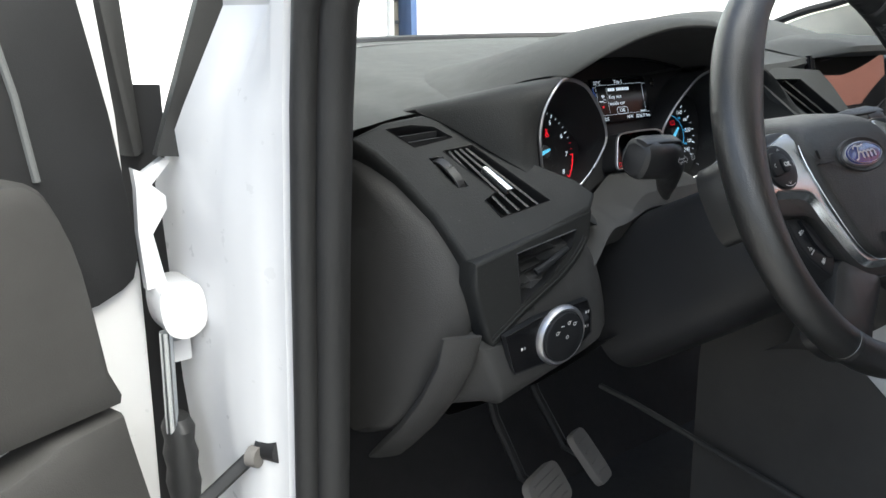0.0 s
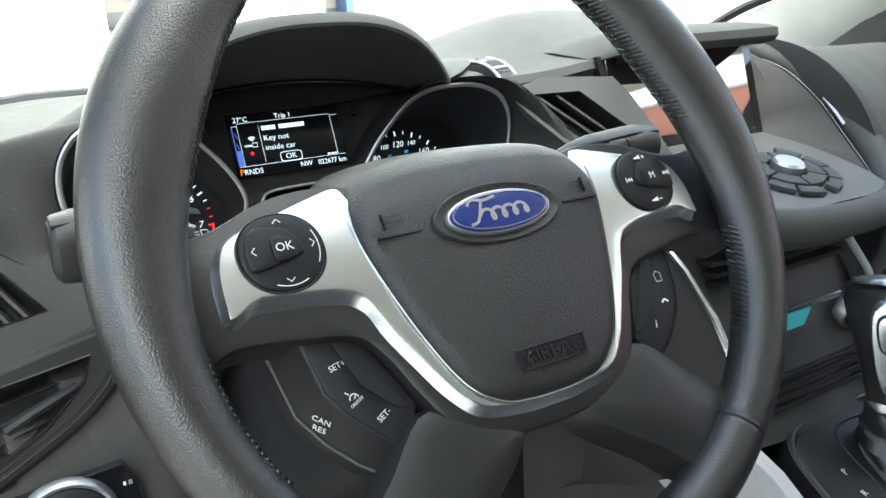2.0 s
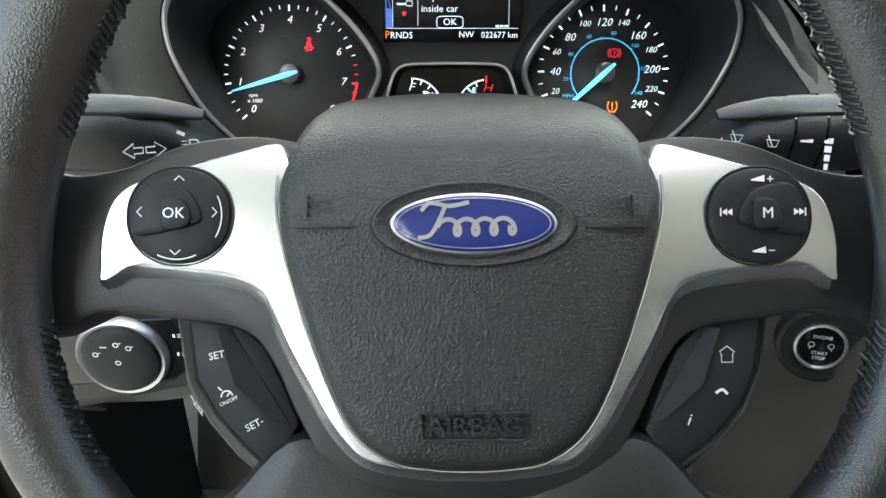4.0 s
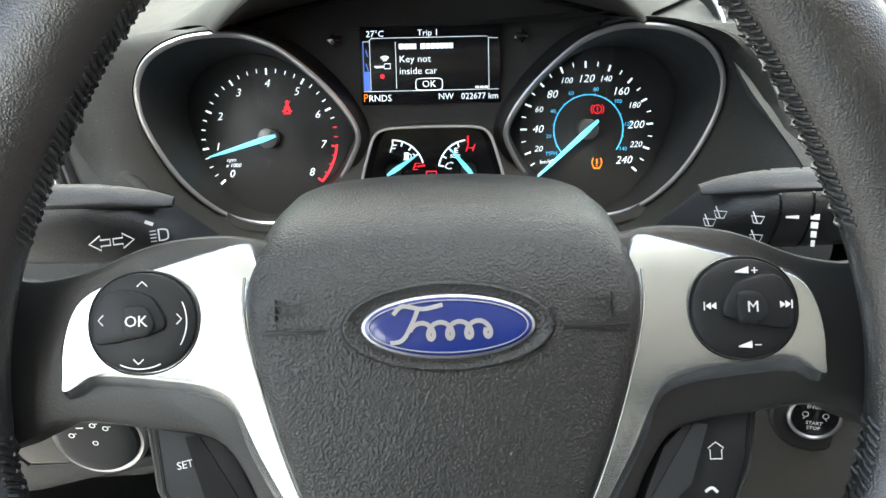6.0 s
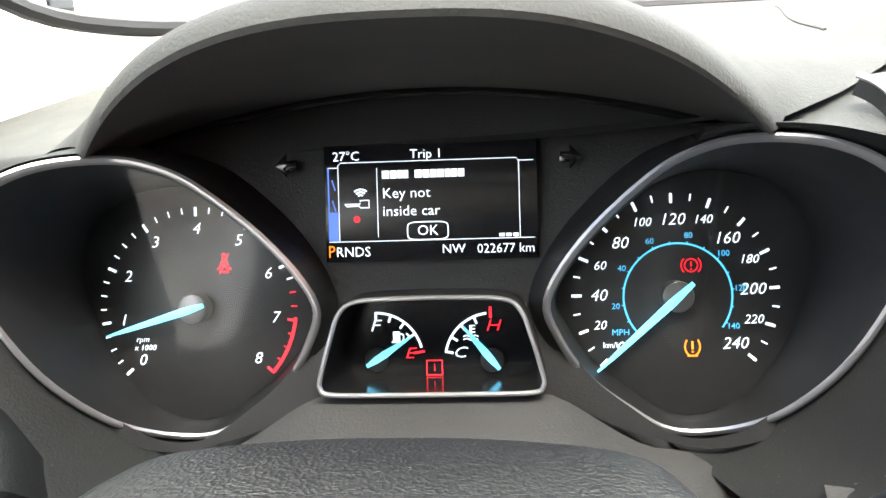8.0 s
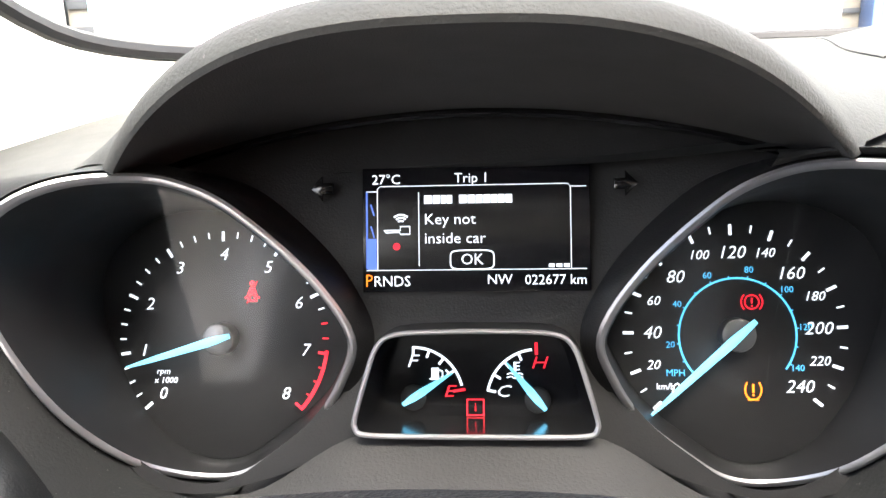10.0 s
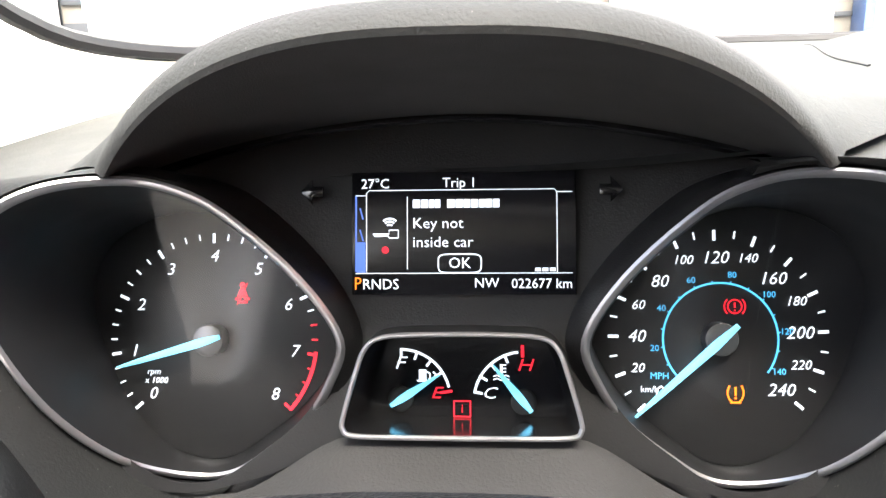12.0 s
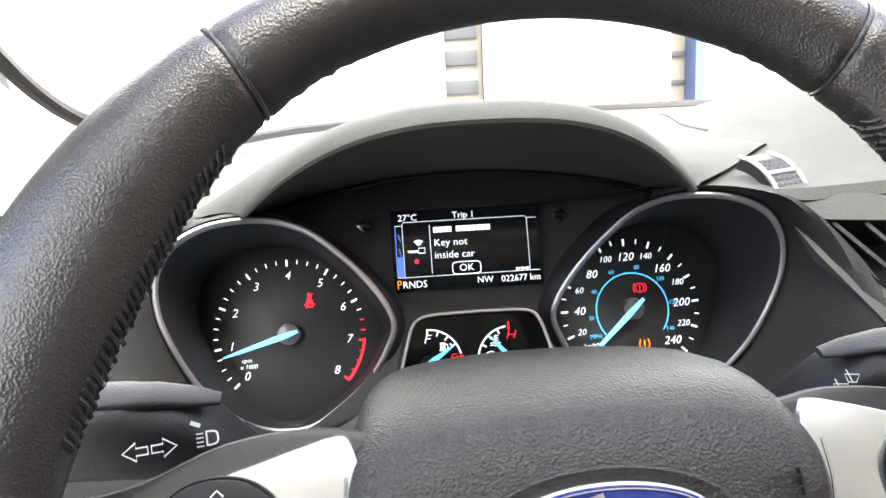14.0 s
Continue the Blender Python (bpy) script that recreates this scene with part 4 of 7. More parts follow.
    line(bm, [(kx - 0.0048, ky - 0.0004), (kx + 0.0012, ky - 0.0004), (kx + 0.0012, ky + 0.0010), (kx + 0.0046, ky + 0.0010), (kx + 0.0046, ky - 0.0018), (kx + 0.0012, ky - 0.0018), (kx + 0.0008, ky - 0.0010), (kx - 0.0040, ky - 0.0012)], 0.0004, Z, closed=True)
    part("display_mark", bm, LIT_WHITE, d)
    bm = bmesh.new()
    for i in range(3):
        line(bm, [(X(648), Y(360 + i * 38)), (X(654), Y(380 + i * 38))], 0.0005, Z)
    line(bm, [(X(641), Y(338)), (X(641), Y(472))], 0.0006, Z)
    line(bm, [(X(650), Y(420)), (X(650), Y(474))], 0.0032, Z - 0.0001)
    part("side_strip", bm, LIT_STRIP, d, "blue strip on the display")
    bm = bmesh.new()
    bmesh.ops.create_circle(bm, cap_ends=True, segments=16, radius=0.0013, matrix=Matrix.Translation((X(694), Y(434), Z)))
    part("red_dot", bm, LIT_RED, d)
    # unlit indicator arrows beside the display
    for s in (-1, 1):
        cx = s * 0.0545 - 0.001
        part("arrow", plate([(cx - s * 0.004, 0.0592), (cx, 0.0592), (cx, 0.0618), (cx + s * 0.0045, 0.0572), (cx, 0.0526), (cx, 0.0552), (cx - s * 0.004, 0.0552)], 0.0165, 0.0178, 0.0002), GLOSS, k, "unlit indicator arrow")
    return k


build_cluster()


# ---- dashboard ----
def far_edge(x):
    return 0.92 - 1.05 * (x - 0.36) ** 2 if abs(x - 0.36) < 0.7 else 0.4


def front_edge(x):
    return table(x, (-0.33, -0.235, -0.16, 0.105, 0.14, 0.165, 0.215, 0.25, 0.39, 0.43, 0.52, 0.735, 0.81, 0.905), (0.262, 0.256, 0.256, 0.235, 0.192, 0.184, 0.174, 0.165, 0.168, 0.195, 0.25, 0.257, 0.257, 0.262))


def dash_top(x, y):
    """Height of the dashboard's upper surface."""
    z = table(x, (-0.33, -0.235, -0.16, 0.0, 0.165, 0.30, 0.43, 0.52, 0.735, 0.81, 0.905, 1.06), (1.018, 1.031, 1.042, 1.050, 1.056, 1.067, 1.064, 1.053, 1.053, 1.046, 1.033, 1.024))
    k = smooth((y - 0.26) / 0.45)
    z = mixv(z, 1.074 - 0.012 * smooth((-0.1 - x) / 0.25) - 0.012 * smooth((x - 0.75) / 0.3), k)
    # the raised pod in the middle, steeper towards the cabin
    z += 0.050 * math.exp(-((x - 0.32) / (0.155 if x < 0.32 else 0.20)) ** 2) * math.exp(-((y - 0.36) / (0.13 if y < 0.36 else 0.19)) ** 2)
    return z


def resample(pts, n):
    P = [Vector(p) for p in pts]
    L = [0.0]
    for a, b in zip(P, P[1:]):
        L.append(L[-1] + (b - a).length)
    out = []
    for i in range(n):
        d = L[-1] * i / (n - 1)
        k = max(j for j in range(len(P) - 1) if L[j] <= d + 1e-9)
        t = (d - L[k]) / max(L[k + 1] - L[k], 1e-9)
        out.append(P[k].lerp(P[k + 1], min(t, 1)))
    return out


def sheet_with_holes(outer, holes, z=0.0):
    bm = bmesh.new()
    for o in [outer] + holes:
        vs = [bm.verts.new((p[0], p[1], z)) for p in o]
        for a, b in zip(vs, vs[1:] + vs[:1]):
            bm.edges.new((a, b))
    bmesh.ops.triangle_fill(bm, use_beauty=True, edges=bm.edges[:])
    return bm


def vent(parent, m, hole, depth, slats, name="air_vent", label="black louvred air vent", tilt=30):
    """An opening with walls, a dark floor and slats. hole: 2D outline in the face m."""
    o = [(p[0], p[1]) for p in hole]
    v = part(name, loft([[m @ Vector((x, y, 0.0)) for x, y in o], [m @ Vector((x, y, -depth)) for x, y in o]], True, False, True), BLACK, parent, label)
    part("vent_rim", loft([[m @ Vector((p.x, p.y, 0.0002)) for p in inset(o, -0.0012)], [m @ Vector((p.x, p.y, 0.0012)) for p in inset(o, -0.0004)], [m @ Vector((x, y, -0.001)) for x, y in o]], True), BLACK, v)
    for a, b, w in slats:
        A, B = Vector((*a, 0)), Vector((*b, 0))
        t = (B - A).normalized()
        q = Vector((-t.y, t.x, 0))
        down = Vector((0, 0, -1)) * math.cos(radians(tilt)) + q * math.sin(radians(tilt))
        h = 0.0009
        side = t.cross(down).normalized() * h
        rows = []
        for P in (A, B):
            top = P + Vector((0, 0, -0.0015))
            rows.append([m @ (top + side), m @ (top - side), m @ (top + down * w - side), m @ (top + down * w + side)])
        part("slat", loft(rows, True, True, True), STALK, v)
    return v


def build_dash():
    d = thing("dashboard", "dark grey soft-grained dashboard with vents and a centre screen", "dashboard")
    # upper sheet
    xs = [-0.335 + 1.395 * i / 110 for i in range(111)]
    rows = []
    roll = lambda x: smooth((x - 0.12) / 0.05)
    near = [-0.335 + (x + 0.335) * 0.9 for x in xs]
    rows.append([(x, front_edge(x) + 0.006, dash_top(x, front_edge(x)) - 0.0125 * roll(x)) for x in near])
    rows.append([(x, front_edge(x) + 0.0005 + 0.001 * (1 - roll(x)), dash_top(x, front_edge(x)) - 0.006 * roll(x)) for x in near])
    for j in range(33):
        k = (j / 32) ** 1.5
        row = []
        for x in [-0.335 + (x + 0.335) * (1 - 0.1 * smooth((0.06 - k) / 0.06)) for x in xs]:
            y = mixv(front_edge(x) + 0.003, far_edge(x), k)
            row.append((x, y, dash_top(x, y)))
        rows.append(row)
    rows.append([(x, y + 0.012, z + 0.001) for x, y, z in rows[-1]])
    part("top_panel", loft(rows), DASH, d, "soft dark grey top panel")
    # demister slot near the glass
    bm = bmesh.new()
    P = []
    for i in range(31):
        x = -0.17 + 0.5 * i / 30
        y = far_edge(x) - 0.085 + 0.03 * abs(x - 0.08)
        P.append((x, y, dash_top(x, y) + 0.0012))
    loft([P, [(x + 0.001, y + 0.012 * math.sin(math.pi * (i + 0.4) / 31) + 0.001, z + 0.0006) for i, (x, y, z) in enumerate(P)]], bm=bm)
    part("demister_slot", bm, BLACK, d)
    # hood over the cluster
    n = 60
    cl = axes((0, 0.243, 0.984), 17)
    lining, skin, band = [[] for _ in range(4)], [[] for _ in range(15)], []
    for i in range(n + 1):
        s = -1 + 2 * i / n
        a = abs(s)
        e = 1 - 0.8 * a ** 4
        x = 0.1135 * s
        zl = 1.1005 - 0.0425 * a ** 2.6
        yl = 0.152 + 0.048 * a ** 2.5
        xd, yd = 0.195 * s, 0.47 - 0.19 * a ** 3
        zd = dash_top(xd, yd)
        back = cl @ Vector((x * 0.985, 0.0845 - 0.0175 * a * a, 0.0200))
        lip = Vector((x * 0.992, yl + 0.001 * e, zl - 0.0005 * e))
        for r, p in zip(lining, (back, back.lerp(lip, 0.5) + Vector((0, 0, 0.005 * (1 - a * a))), back.lerp(lip, 0.93) + Vector((0, 0, 0.0008 * e)), lip)):
            r.append(p)
        band.append((back.x * 0.995, back.y - 0.001, back.z - 0.0012))
        front = [lip, (x, yl, zl + 0.0015 * e), (x * 1.01, yl + 0.0012 * e, zl + 0.0048 * e), (x * 1.02, yl + 0.0050 * e, zl + 0.0078 * e)]
        for k in (0.06, 0.13, 0.21, 0.3, 0.4, 0.5, 0.6, 0.7, 0.8, 0.9, 1.0):
            px, py = mixv(x * 1.02, xd, k), mixv(yl + 0.006, yd, k)
            z = mixv(zl + 0.0098 * e, zd, 0.15 * k + 0.85 * smooth(k) ** 1.15)
            front.append((px, py, max(z, dash_top(px, max(py, 0.262)) + 0.0012) if k < 0.95 else zd - 0.003))
        for r, p in zip(skin, front):
            r.append(p)
    part("cluster_hood", loft(skin), DASH, d, "grained hood over the instruments")
    part("hood_lining", loft(lining), HOODIN, d, "matt black lining under the hood")
    part("lining_edge", tube(band, 0.0016, 8), GLOSS, d, "dark edge strip under the hood")
    # cheeks beside the dials, from the chrome rings out to the vents
    rim_line = [Vector((-x, y)) for x, y in RING]
    edge = [(p.x, p.y) for p in inset(rim_line, -0.0012)][3:15]
    goal = {-1: [(-0.150, 0.262, 1.0475), (-0.20, 0.262, 1.041), (-0.240, 0.260, 1.0345), (-0.226, 0.232, 1.022), (-0.2, 0.2, 0.999), (-0.17, 0.172, 0.975), (-0.142, 0.157, 0.953), (-0.128, 0.157, 0.938), (-0.112, 0.16, 0.93)],
            1: [(0.098, 0.238, dash_top(0.098, 0.238) - 0.001), (0.122, front_edge(0.122) + 0.004, dash_top(0.122, front_edge(0.122)) - 0.001), (0.14, front_edge(0.14) + 0.003, dash_top(0.14, front_edge(0.14)) - 0.002), (0.16, front_edge(0.16) + 0.002, dash_top(0.16, front_edge(0.16)) - 0.006), (0.176, 0.170, 1.036), (0.19, 0.148, 1.008), (0.195, 0.12, 0.975), (0.185, 0.11, 0.95), (0.16, 0.12, 0.94), (0.13, 0.145, 0.932)]}
    for s in (-1, 1):
        e = [cl @ Vector((s * p.x, p.y, ring_height(p.x, p.y) - 0.0025)) for p in spline([Vector((*q, 0)) for q in edge], 5, False)]
        g = resample(spline(goal[s], 5, False), len(e))
        rows = [[q + Vector((0, 0.012, 0)) for q in e], e]
        for k in (0.06, 0.2, 0.4, 0.6, 0.8, 0.94, 1.0):
            rows.append([a.lerp(b, k) + Vector((0, -0.012, 0.004)) * math.sin(math.pi * k) for a, b in zip(e, g)])
        rows.append([b + Vector((0, 0.03, -0.006)) for b in g])
        part("cheek", loft(rows), POD, d, "smooth grey panel beside the dial")
    # shelf below the dials
    rows = []
    for v, nz, hw in ((-0.030, 0.026, 0.15), (-0.0335, 0.034, 0.15), (-0.042, 0.047, 0.15), (-0.056, 0.064, 0.145), (-0.07, 0.066, 0.14), (-0.085, 0.05, 0.14)):
        row = []
        for i in range(49):
            x = -hw + 2 * hw * i / 48
            sag = 0.022 * smooth((abs(x) - 0.036) / 0.05) * (1 if v > -0.06 else 0.5) + 0.034 * smooth((abs(x) - 0.088) / 0.05)
            row.append(cl @ Vector((x, v - sag, nz)))
        rows.append(row)
    part("lower_shelf", loft(rows), SIDE, d, "dark shelf below the dials")
    build_left(d)
    build_centre(d)
    build_right(d)
    return d


def build_left(d):
    before = set(bpy.data.objects)
    # vent pod: sloping face, turned to the driver
    N = Vector((-0.199, -0.677, 0.709)).normalized()
    Yv = (Vector((0, 0, 1)) - N * N.z).normalized()
    Xv = Yv.cross(N)
    o = Vector((-0.246, 0.221, 1.007))
    m = Matrix(((Xv.x, Yv.x, N.x, o.x), (Xv.y, Yv.y, N.y, o.y), (Xv.z, Yv.z, N.z, o.z), (0, 0, 0, 1)))
    inv = m.inverted()
    flat = lambda pts: [((inv @ Vector(p)).x, (inv @ Vector(p)).y) for p in pts]
    outline = flat([(-0.319, 0.256, 1.021), (-0.308, 0.240, 1.008), (-0.297, 0.220, 0.991), (-0.286, 0.188, 0.965), (-0.280, 0.152, 0.934), (-0.264, 0.1435, 0.9312), (-0.2, 0.1425, 0.945), (-0.154, 0.1425, 0.9565), (-0.141, 0.151, 0.967), (-0.15, 0.166, 0.978), (-0.18, 0.19, 0.994), (-0.21, 0.218, 1.013), (-0.232, 0.240, 1.027), (-0.250, 0.253, 1.034), (-0.285, 0.258, 1.030)])
    grille = flat([(-0.250, 0.2215, 1.0065), (-0.224, 0.2165, 1.0095), (-0.186, 0.160, 0.966), (-0.234, 0.166, 0.958), (-0.2385, 0.180, 0.970), (-0.226, 0.1815, 0.9745), (-0.229, 0.187, 0.979)])
    slot = flat([(-0.287, 0.251, 1.025), (-0.266, 0.2465, 1.027), (-0.248, 0.239, 1.025), (-0.237, 0.2275, 1.017), (-0.272, 0.233, 1.011)])
    wheel = flat([(-0.2655, 0.222, 1.002), (-0.2535, 0.2185, 1.003), (-0.2455, 0.193, 0.981), (-0.2555, 0.1955, 0.980)])
    bm = sheet_with_holes([(p.x, p.y) for p in inset(outline, 0.004)], [grille, slot, wheel])
    bm.transform(m)
    pod = part("vent_pod", bm, POD, d, "sloping dark grey vent panel")
    part("pod_edge", loft([[m @ Vector((p.x, p.y, z)) for p in inset(outline, e)] for e, z in ((0.004, 0), (0.0018, -0.0006), (0.0002, -0.0022), (-0.0008, -0.0050), (-0.0010, -0.0095), (0.0, -0.016), (0.003, -0.030))], True), POD, pod)
    g = [Vector(p) for p in grille]
    A, B, Cc, D = g[0], g[1], g[2], g[3]
    sl = []
    for k in (0.2, 0.4, 0.6, 0.8):
        sl.append((A.lerp(B, k), D.lerp(Cc, k), 0.012))
    vent(pod, m, grille, 0.03, sl, tilt=18)
    part("vent_tab", plate([tuple(p) for p in (A.lerp(D, 0.35).lerp(B.lerp(Cc, 0.35), 0.52), A.lerp(D, 0.35).lerp(B.lerp(Cc, 0.35), 0.66), A.lerp(D, 0.72).lerp(B.lerp(Cc, 0.72), 0.66), A.lerp(D, 0.72).lerp(B.lerp(Cc, 0.72), 0.52))], -0.004, 0.0025, 0.001), SILVER, pod, "silver vent tab").matrix_basis = m
    s5 = [Vector(p) for p in slot]
    vent(pod, m, slot, 0.02, [(s5[0].lerp(s5[4], 0.35), s5[2].lerp(s5[3], 0.2), 0.008), (s5[0].lerp(s5[4], 0.7), s5[3].lerp(s5[2], 0.25), 0.008)], name="demister_vent", label="small black side demister vent", tilt=-30)
    # vent wheel
    w4 = [Vector(p) for p in wheel]
    c = (w4[0] + w4[1] + w4[2] + w4[3]) / 4
    t = ((w4[3] + w4[2]) / 2 - (w4[0] + w4[1]) / 2)
    q = Vector((-t.y, t.x)).normalized() * 0.0042
    R = t.length / 2
    tn = t.normalized()
    rows = []
    for i in range(15):
        a = math.pi * i / 14
        base = c + tn * (-math.cos(a) * R)
        z = math.sin(a) * 0.0085 - 0.004
        ridge = 0.0004 if i % 2 else 0
        rows.append([m @ Vector((base.x - q.x, base.y - q.y, z - 0.001)), m @ Vector((base.x - q.x * 0.85, base.y - q.y * 0.85, z + ridge)), m @ Vector((base.x + q.x * 0.85, base.y + q.y * 0.85, z + ridge)), m @ Vector((base.x + q.x, base.y + q.y, z - 0.001))])
    vw = part("vent_wheel", loft(rows), STALK, pod, "ribbed vent wheel")
    part("wheel_well", loft([[m @ Vector((p[0], p[1], 0)) for p in wheel], [m @ Vector((p[0], p[1], -0.01)) for p in wheel]], True, False, True), BLACK, vw)
    part("mark", loft([rows[6][1:3], rows[7][1:3]]), WHITE_INK, vw)
    # upright face: lower vent, switch panel
    rows = []
    for z, y, xl, xr in ((0.954, 0.150, -0.272, -0.146), (0.945, 0.149, -0.2735, -0.144), (0.93, 0.1475, -0.277, -0.132), (0.905, 0.146, -0.281, -0.112), (0.88, 0.143, -0.283, -0.104), (0.86, 0.139, -0.280, -0.103), (0.84, 0.1355, -0.274, -0.106), (0.82, 0.134, -0.266, -0.114), (0.81, 0.1365, -0.262, -0.122), (0.803, 0.145, -0.258, -0.13), (0.799, 0.165, -0.256, -0.13), (0.80, 0.26, -0.256, -0.13)):
        row = []
        lift = 0.034 * smooth((0.86 - z) / 0.06)
        for sx, sy in ((-0.321, 0.36), (-0.319, 0.30), (-0.314, 0.25), (-0.304, 0.205)):
            row.append((sx + 0.006 * smooth((0.954 - z) / 0.16), sy, z - 0.01))
        for i in range(49):
            k = i / 48
            x = mixv(xl, xr, k)
            yy = y + 0.016 * max(0, 1 - k / 0.06) ** 2 + 0.034 * max(0, (k - 0.74) / 0.26) ** 2
            # set back behind the lower vent
            yy += 0.045 * smooth((-0.156 - 1.167 * (0.957 - z) - x) / 0.012) * smooth((z - 0.862) / 0.012)
            row.append((x, yy, z + lift * k))
        row.append((xr + 0.006, y + 0.075, z + lift - 0.006))
        row.append((xr + 0.012, y + 0.16, z + lift))
        rows.append(row)
    part("switch_panel", loft(rows), SIDE, d, "dark panel with the headlight switch")
    m2 = axes((-0.19, 0.1425, 0.919), 3)
    m3 = m2 @ Matrix.Translation((0, 0, 0.0010))
    lip = [(-0.089, 0.0125), (0.038, 0.0385), (0.037, 0.014), (0.027, 0.0), (0.010, -0.014), (-0.010, -0.025), (-0.040, -0.040), (-0.066, -0.055), (-0.074, -0.058), (-0.082, -0.040), (-0.091, -0.005)]
    lip = lip[:2] + [(p.x, p.y) for p in spline([Vector((*q, 0)) for q in lip[2:]], 4, False)]
    hole = [(-0.047, 0.0135), (0.019, 0.0225), (0.013, 0.009), (-0.008, -0.010), (-0.044, -0.0290)]
    bm = sheet_with_holes([(p.x, p.y) for p in inset(lip, 0.003)], [hole])
    bm.transform(m3)
    lp = part("pod_front", bm, POD, d, "dark front of the vent pod")
    part("front_edge", loft([[m3 @ Vector((p.x, p.y, z)) for p in inset(lip, e)] for e, z in ((0.003, 0), (0.0012, -0.0005), (0.0, -0.0020), (-0.0006, -0.005), (-0.0008, -0.010), (0.0, -0.02))], True), POD, lp)
    h = [Vector(q) for q in hole]
    v2 = vent(lp, m3, hole, 0.03, [], name="lower_vent", label="lower black vent with a lever", tilt=-25)
    for k in (0.25, 0.5, 0.75):
        A, B = h[0].lerp(h[4], k), h[1].lerp(h[3], min(k * 1.25, 1))
        part("slat", loft([[m3 @ Vector((q.x, q.y + e, z)) for q in (A, B)] for e, z in ((0.0, -0.0065), (-0.0010, -0.0068), (-0.0035, -0.0135), (-0.0025, -0.0135))], False), BLACK, v2)
    part("vent_lever", tube([m3 @ Vector(p) for p in ((-0.026, -0.006, -0.001), (-0.014, 0.0, 0.002), (0.010, 0.008, -0.001))], lambda k: 0.0036 - 0.0010 * k, 8), BUTTON, v2)
    for dd, r in ((0.0050, 0.0008), (0.0085, 0.0006)):
        q = inset(lip, dd)[2:-7]
        part("ridge", tube([m3 @ Vector((p.x, p.y, 0.0)) for p in q], r, 6), POD, lp)
    # light switch
    sw = thing("light_switch", "black headlight rotary switch with a chrome ring on the dash", "light switch", axes((-0.202, 0.1325, 0.858), -3))
    base = [(-0.056, 0.012), (-0.02, 0.020), (0.035, 0.024), (0.041, 0.012), (0.043, -0.008), (0.030, -0.018), (-0.0, -0.022), (-0.043, -0.0235), (-0.046, -0.018)]
    part("switch_plate", plate(base, -0.006, 0.0012, 0.001), GLOSS, sw)
    part("plate_rim", ring(base, 0.0012, -0.004, 0.0016, 0.0004), BUTTON, sw)
    part("chrome_ring", loft([[(x, y, z) for x, y in oval(0.004, 0, r, r, 48)] for r, z in ((0.0265, 0.001), (0.0262, 0.0045), (0.0245, 0.0068), (0.0226, 0.0062), (0.0222, 0.002))], True), CHROME, sw, "chrome ring")
    part("knob", plate(oval(0.004, 0, 0.0222, 0.0222, 48), 0.0, 0.0095, 0.003, 0.001), BUTTON, sw, "dark rotary knob")
    bm = bmesh.new()
    for i, a in enumerate((150, 118, 86, 56)):
        cx, cy = 0.004 + 0.0135 * math.cos(radians(a)), 0.0135 * math.sin(radians(a))
        if i == 1:
            line(bm, [(cx - 0.002, cy), (cx + 0.002, cy)], 0.0007, 0.0109)
        else:
            line(bm, arc(cx, cy, 0.0014, 0, 360, 10), 0.0006, 0.0109)
            line(bm, [(cx + 0.0014, cy + 0.001), (cx + 0.003, cy + 0.0012)], 0.0005, 0.0109)
    line(bm, arc(0.004, 0.001, 0.0014, 0, 360, 10), 0.0006, 0.0109)
    part("mark", bm, WHITE_INK, sw)
    bm = bmesh.new()
    for cx, cy in ((-0.036, -0.003), (0.0365, 0.013), (0.037, 0.0)):
        line(bm, [(cx - 0.002, cy + 0.0012), (cx - 0.002, cy - 0.0012)], 0.0014, 0.0016)
        for k in (-1, 0, 1):
            line(bm, [(cx, cy + k * 0.001), (cx + 0.002, cy + k * 0.001)], 0.0004, 0.0016)
    part("mark", bm, WHITE_INK, sw)
    # end cover and lower flap
    edge = resample(spline([(0, 0.268, 1.006), (0, 0.235, 0.988), (0, 0.205, 0.966), (0, 0.178, 0.944), (0, 0.163, 0.920), (0, 0.157, 0.895), (0, 0.160, 0.862), (0, 0.172, 0.832), (0, 0.192, 0.80), (0, 0.22, 0.768), (0, 0.26, 0.745)], 4, False), 40)
    rows = []
    for dd, x in ((0.010, -0.262), (0.002, -0.268), (0.0, -0.273), (0.0005, -0.278), (0.004, -0.286), (0.010, -0.294), (0.022, -0.303), (0.045, -0.310), (0.10, -0.314), (0.16, -0.314)):
        rows.append([(x - 0.018 * smooth((p.y - 0.165) / 0.07) * smooth((0.05 - dd) / 0.05), p.y + dd, p.z - 0.12 * dd) for p in edge])
    part("end_cover", loft(rows), DASH_LOW, d, "grained end cover of the dash")
    rows = []
    for y, z, w in ((0.142, 0.875, 0.004), (0.15, 0.85, 0.007), (0.172, 0.815, 0.009), (0.205, 0.775, 0.010), (0.24, 0.74, 0.010), (0.26, 0.72, 0.006)):
        rows.append([(-0.293 + a, y + b, z) for a, b in oval(0, 0, 0.016, w, 14, 2.6, -25)])
    part("lower_flap", loft(rows, True, True, True), DASH_LOW, d, "curved lower flap")
    rows = []
    for y, z in ((0.16, 0.80), (0.2, 0.775), (0.27, 0.762), (0.4, 0.775)):
        rows.append([(-0.262 + 0.4 * k / 12, y, z + 0.03 * smooth((k / 12 - 0.1) / 0.5)) for k in range(13)])
    part("underside", loft(rows), BLACK, d)
    shift = Matrix.Translation((0.010, -0.003, -0.004))
    for ob in set(bpy.data.objects) - before:
        if ob.parent in (d, None):
            ob.matrix_basis = shift @ ob.matrix_basis


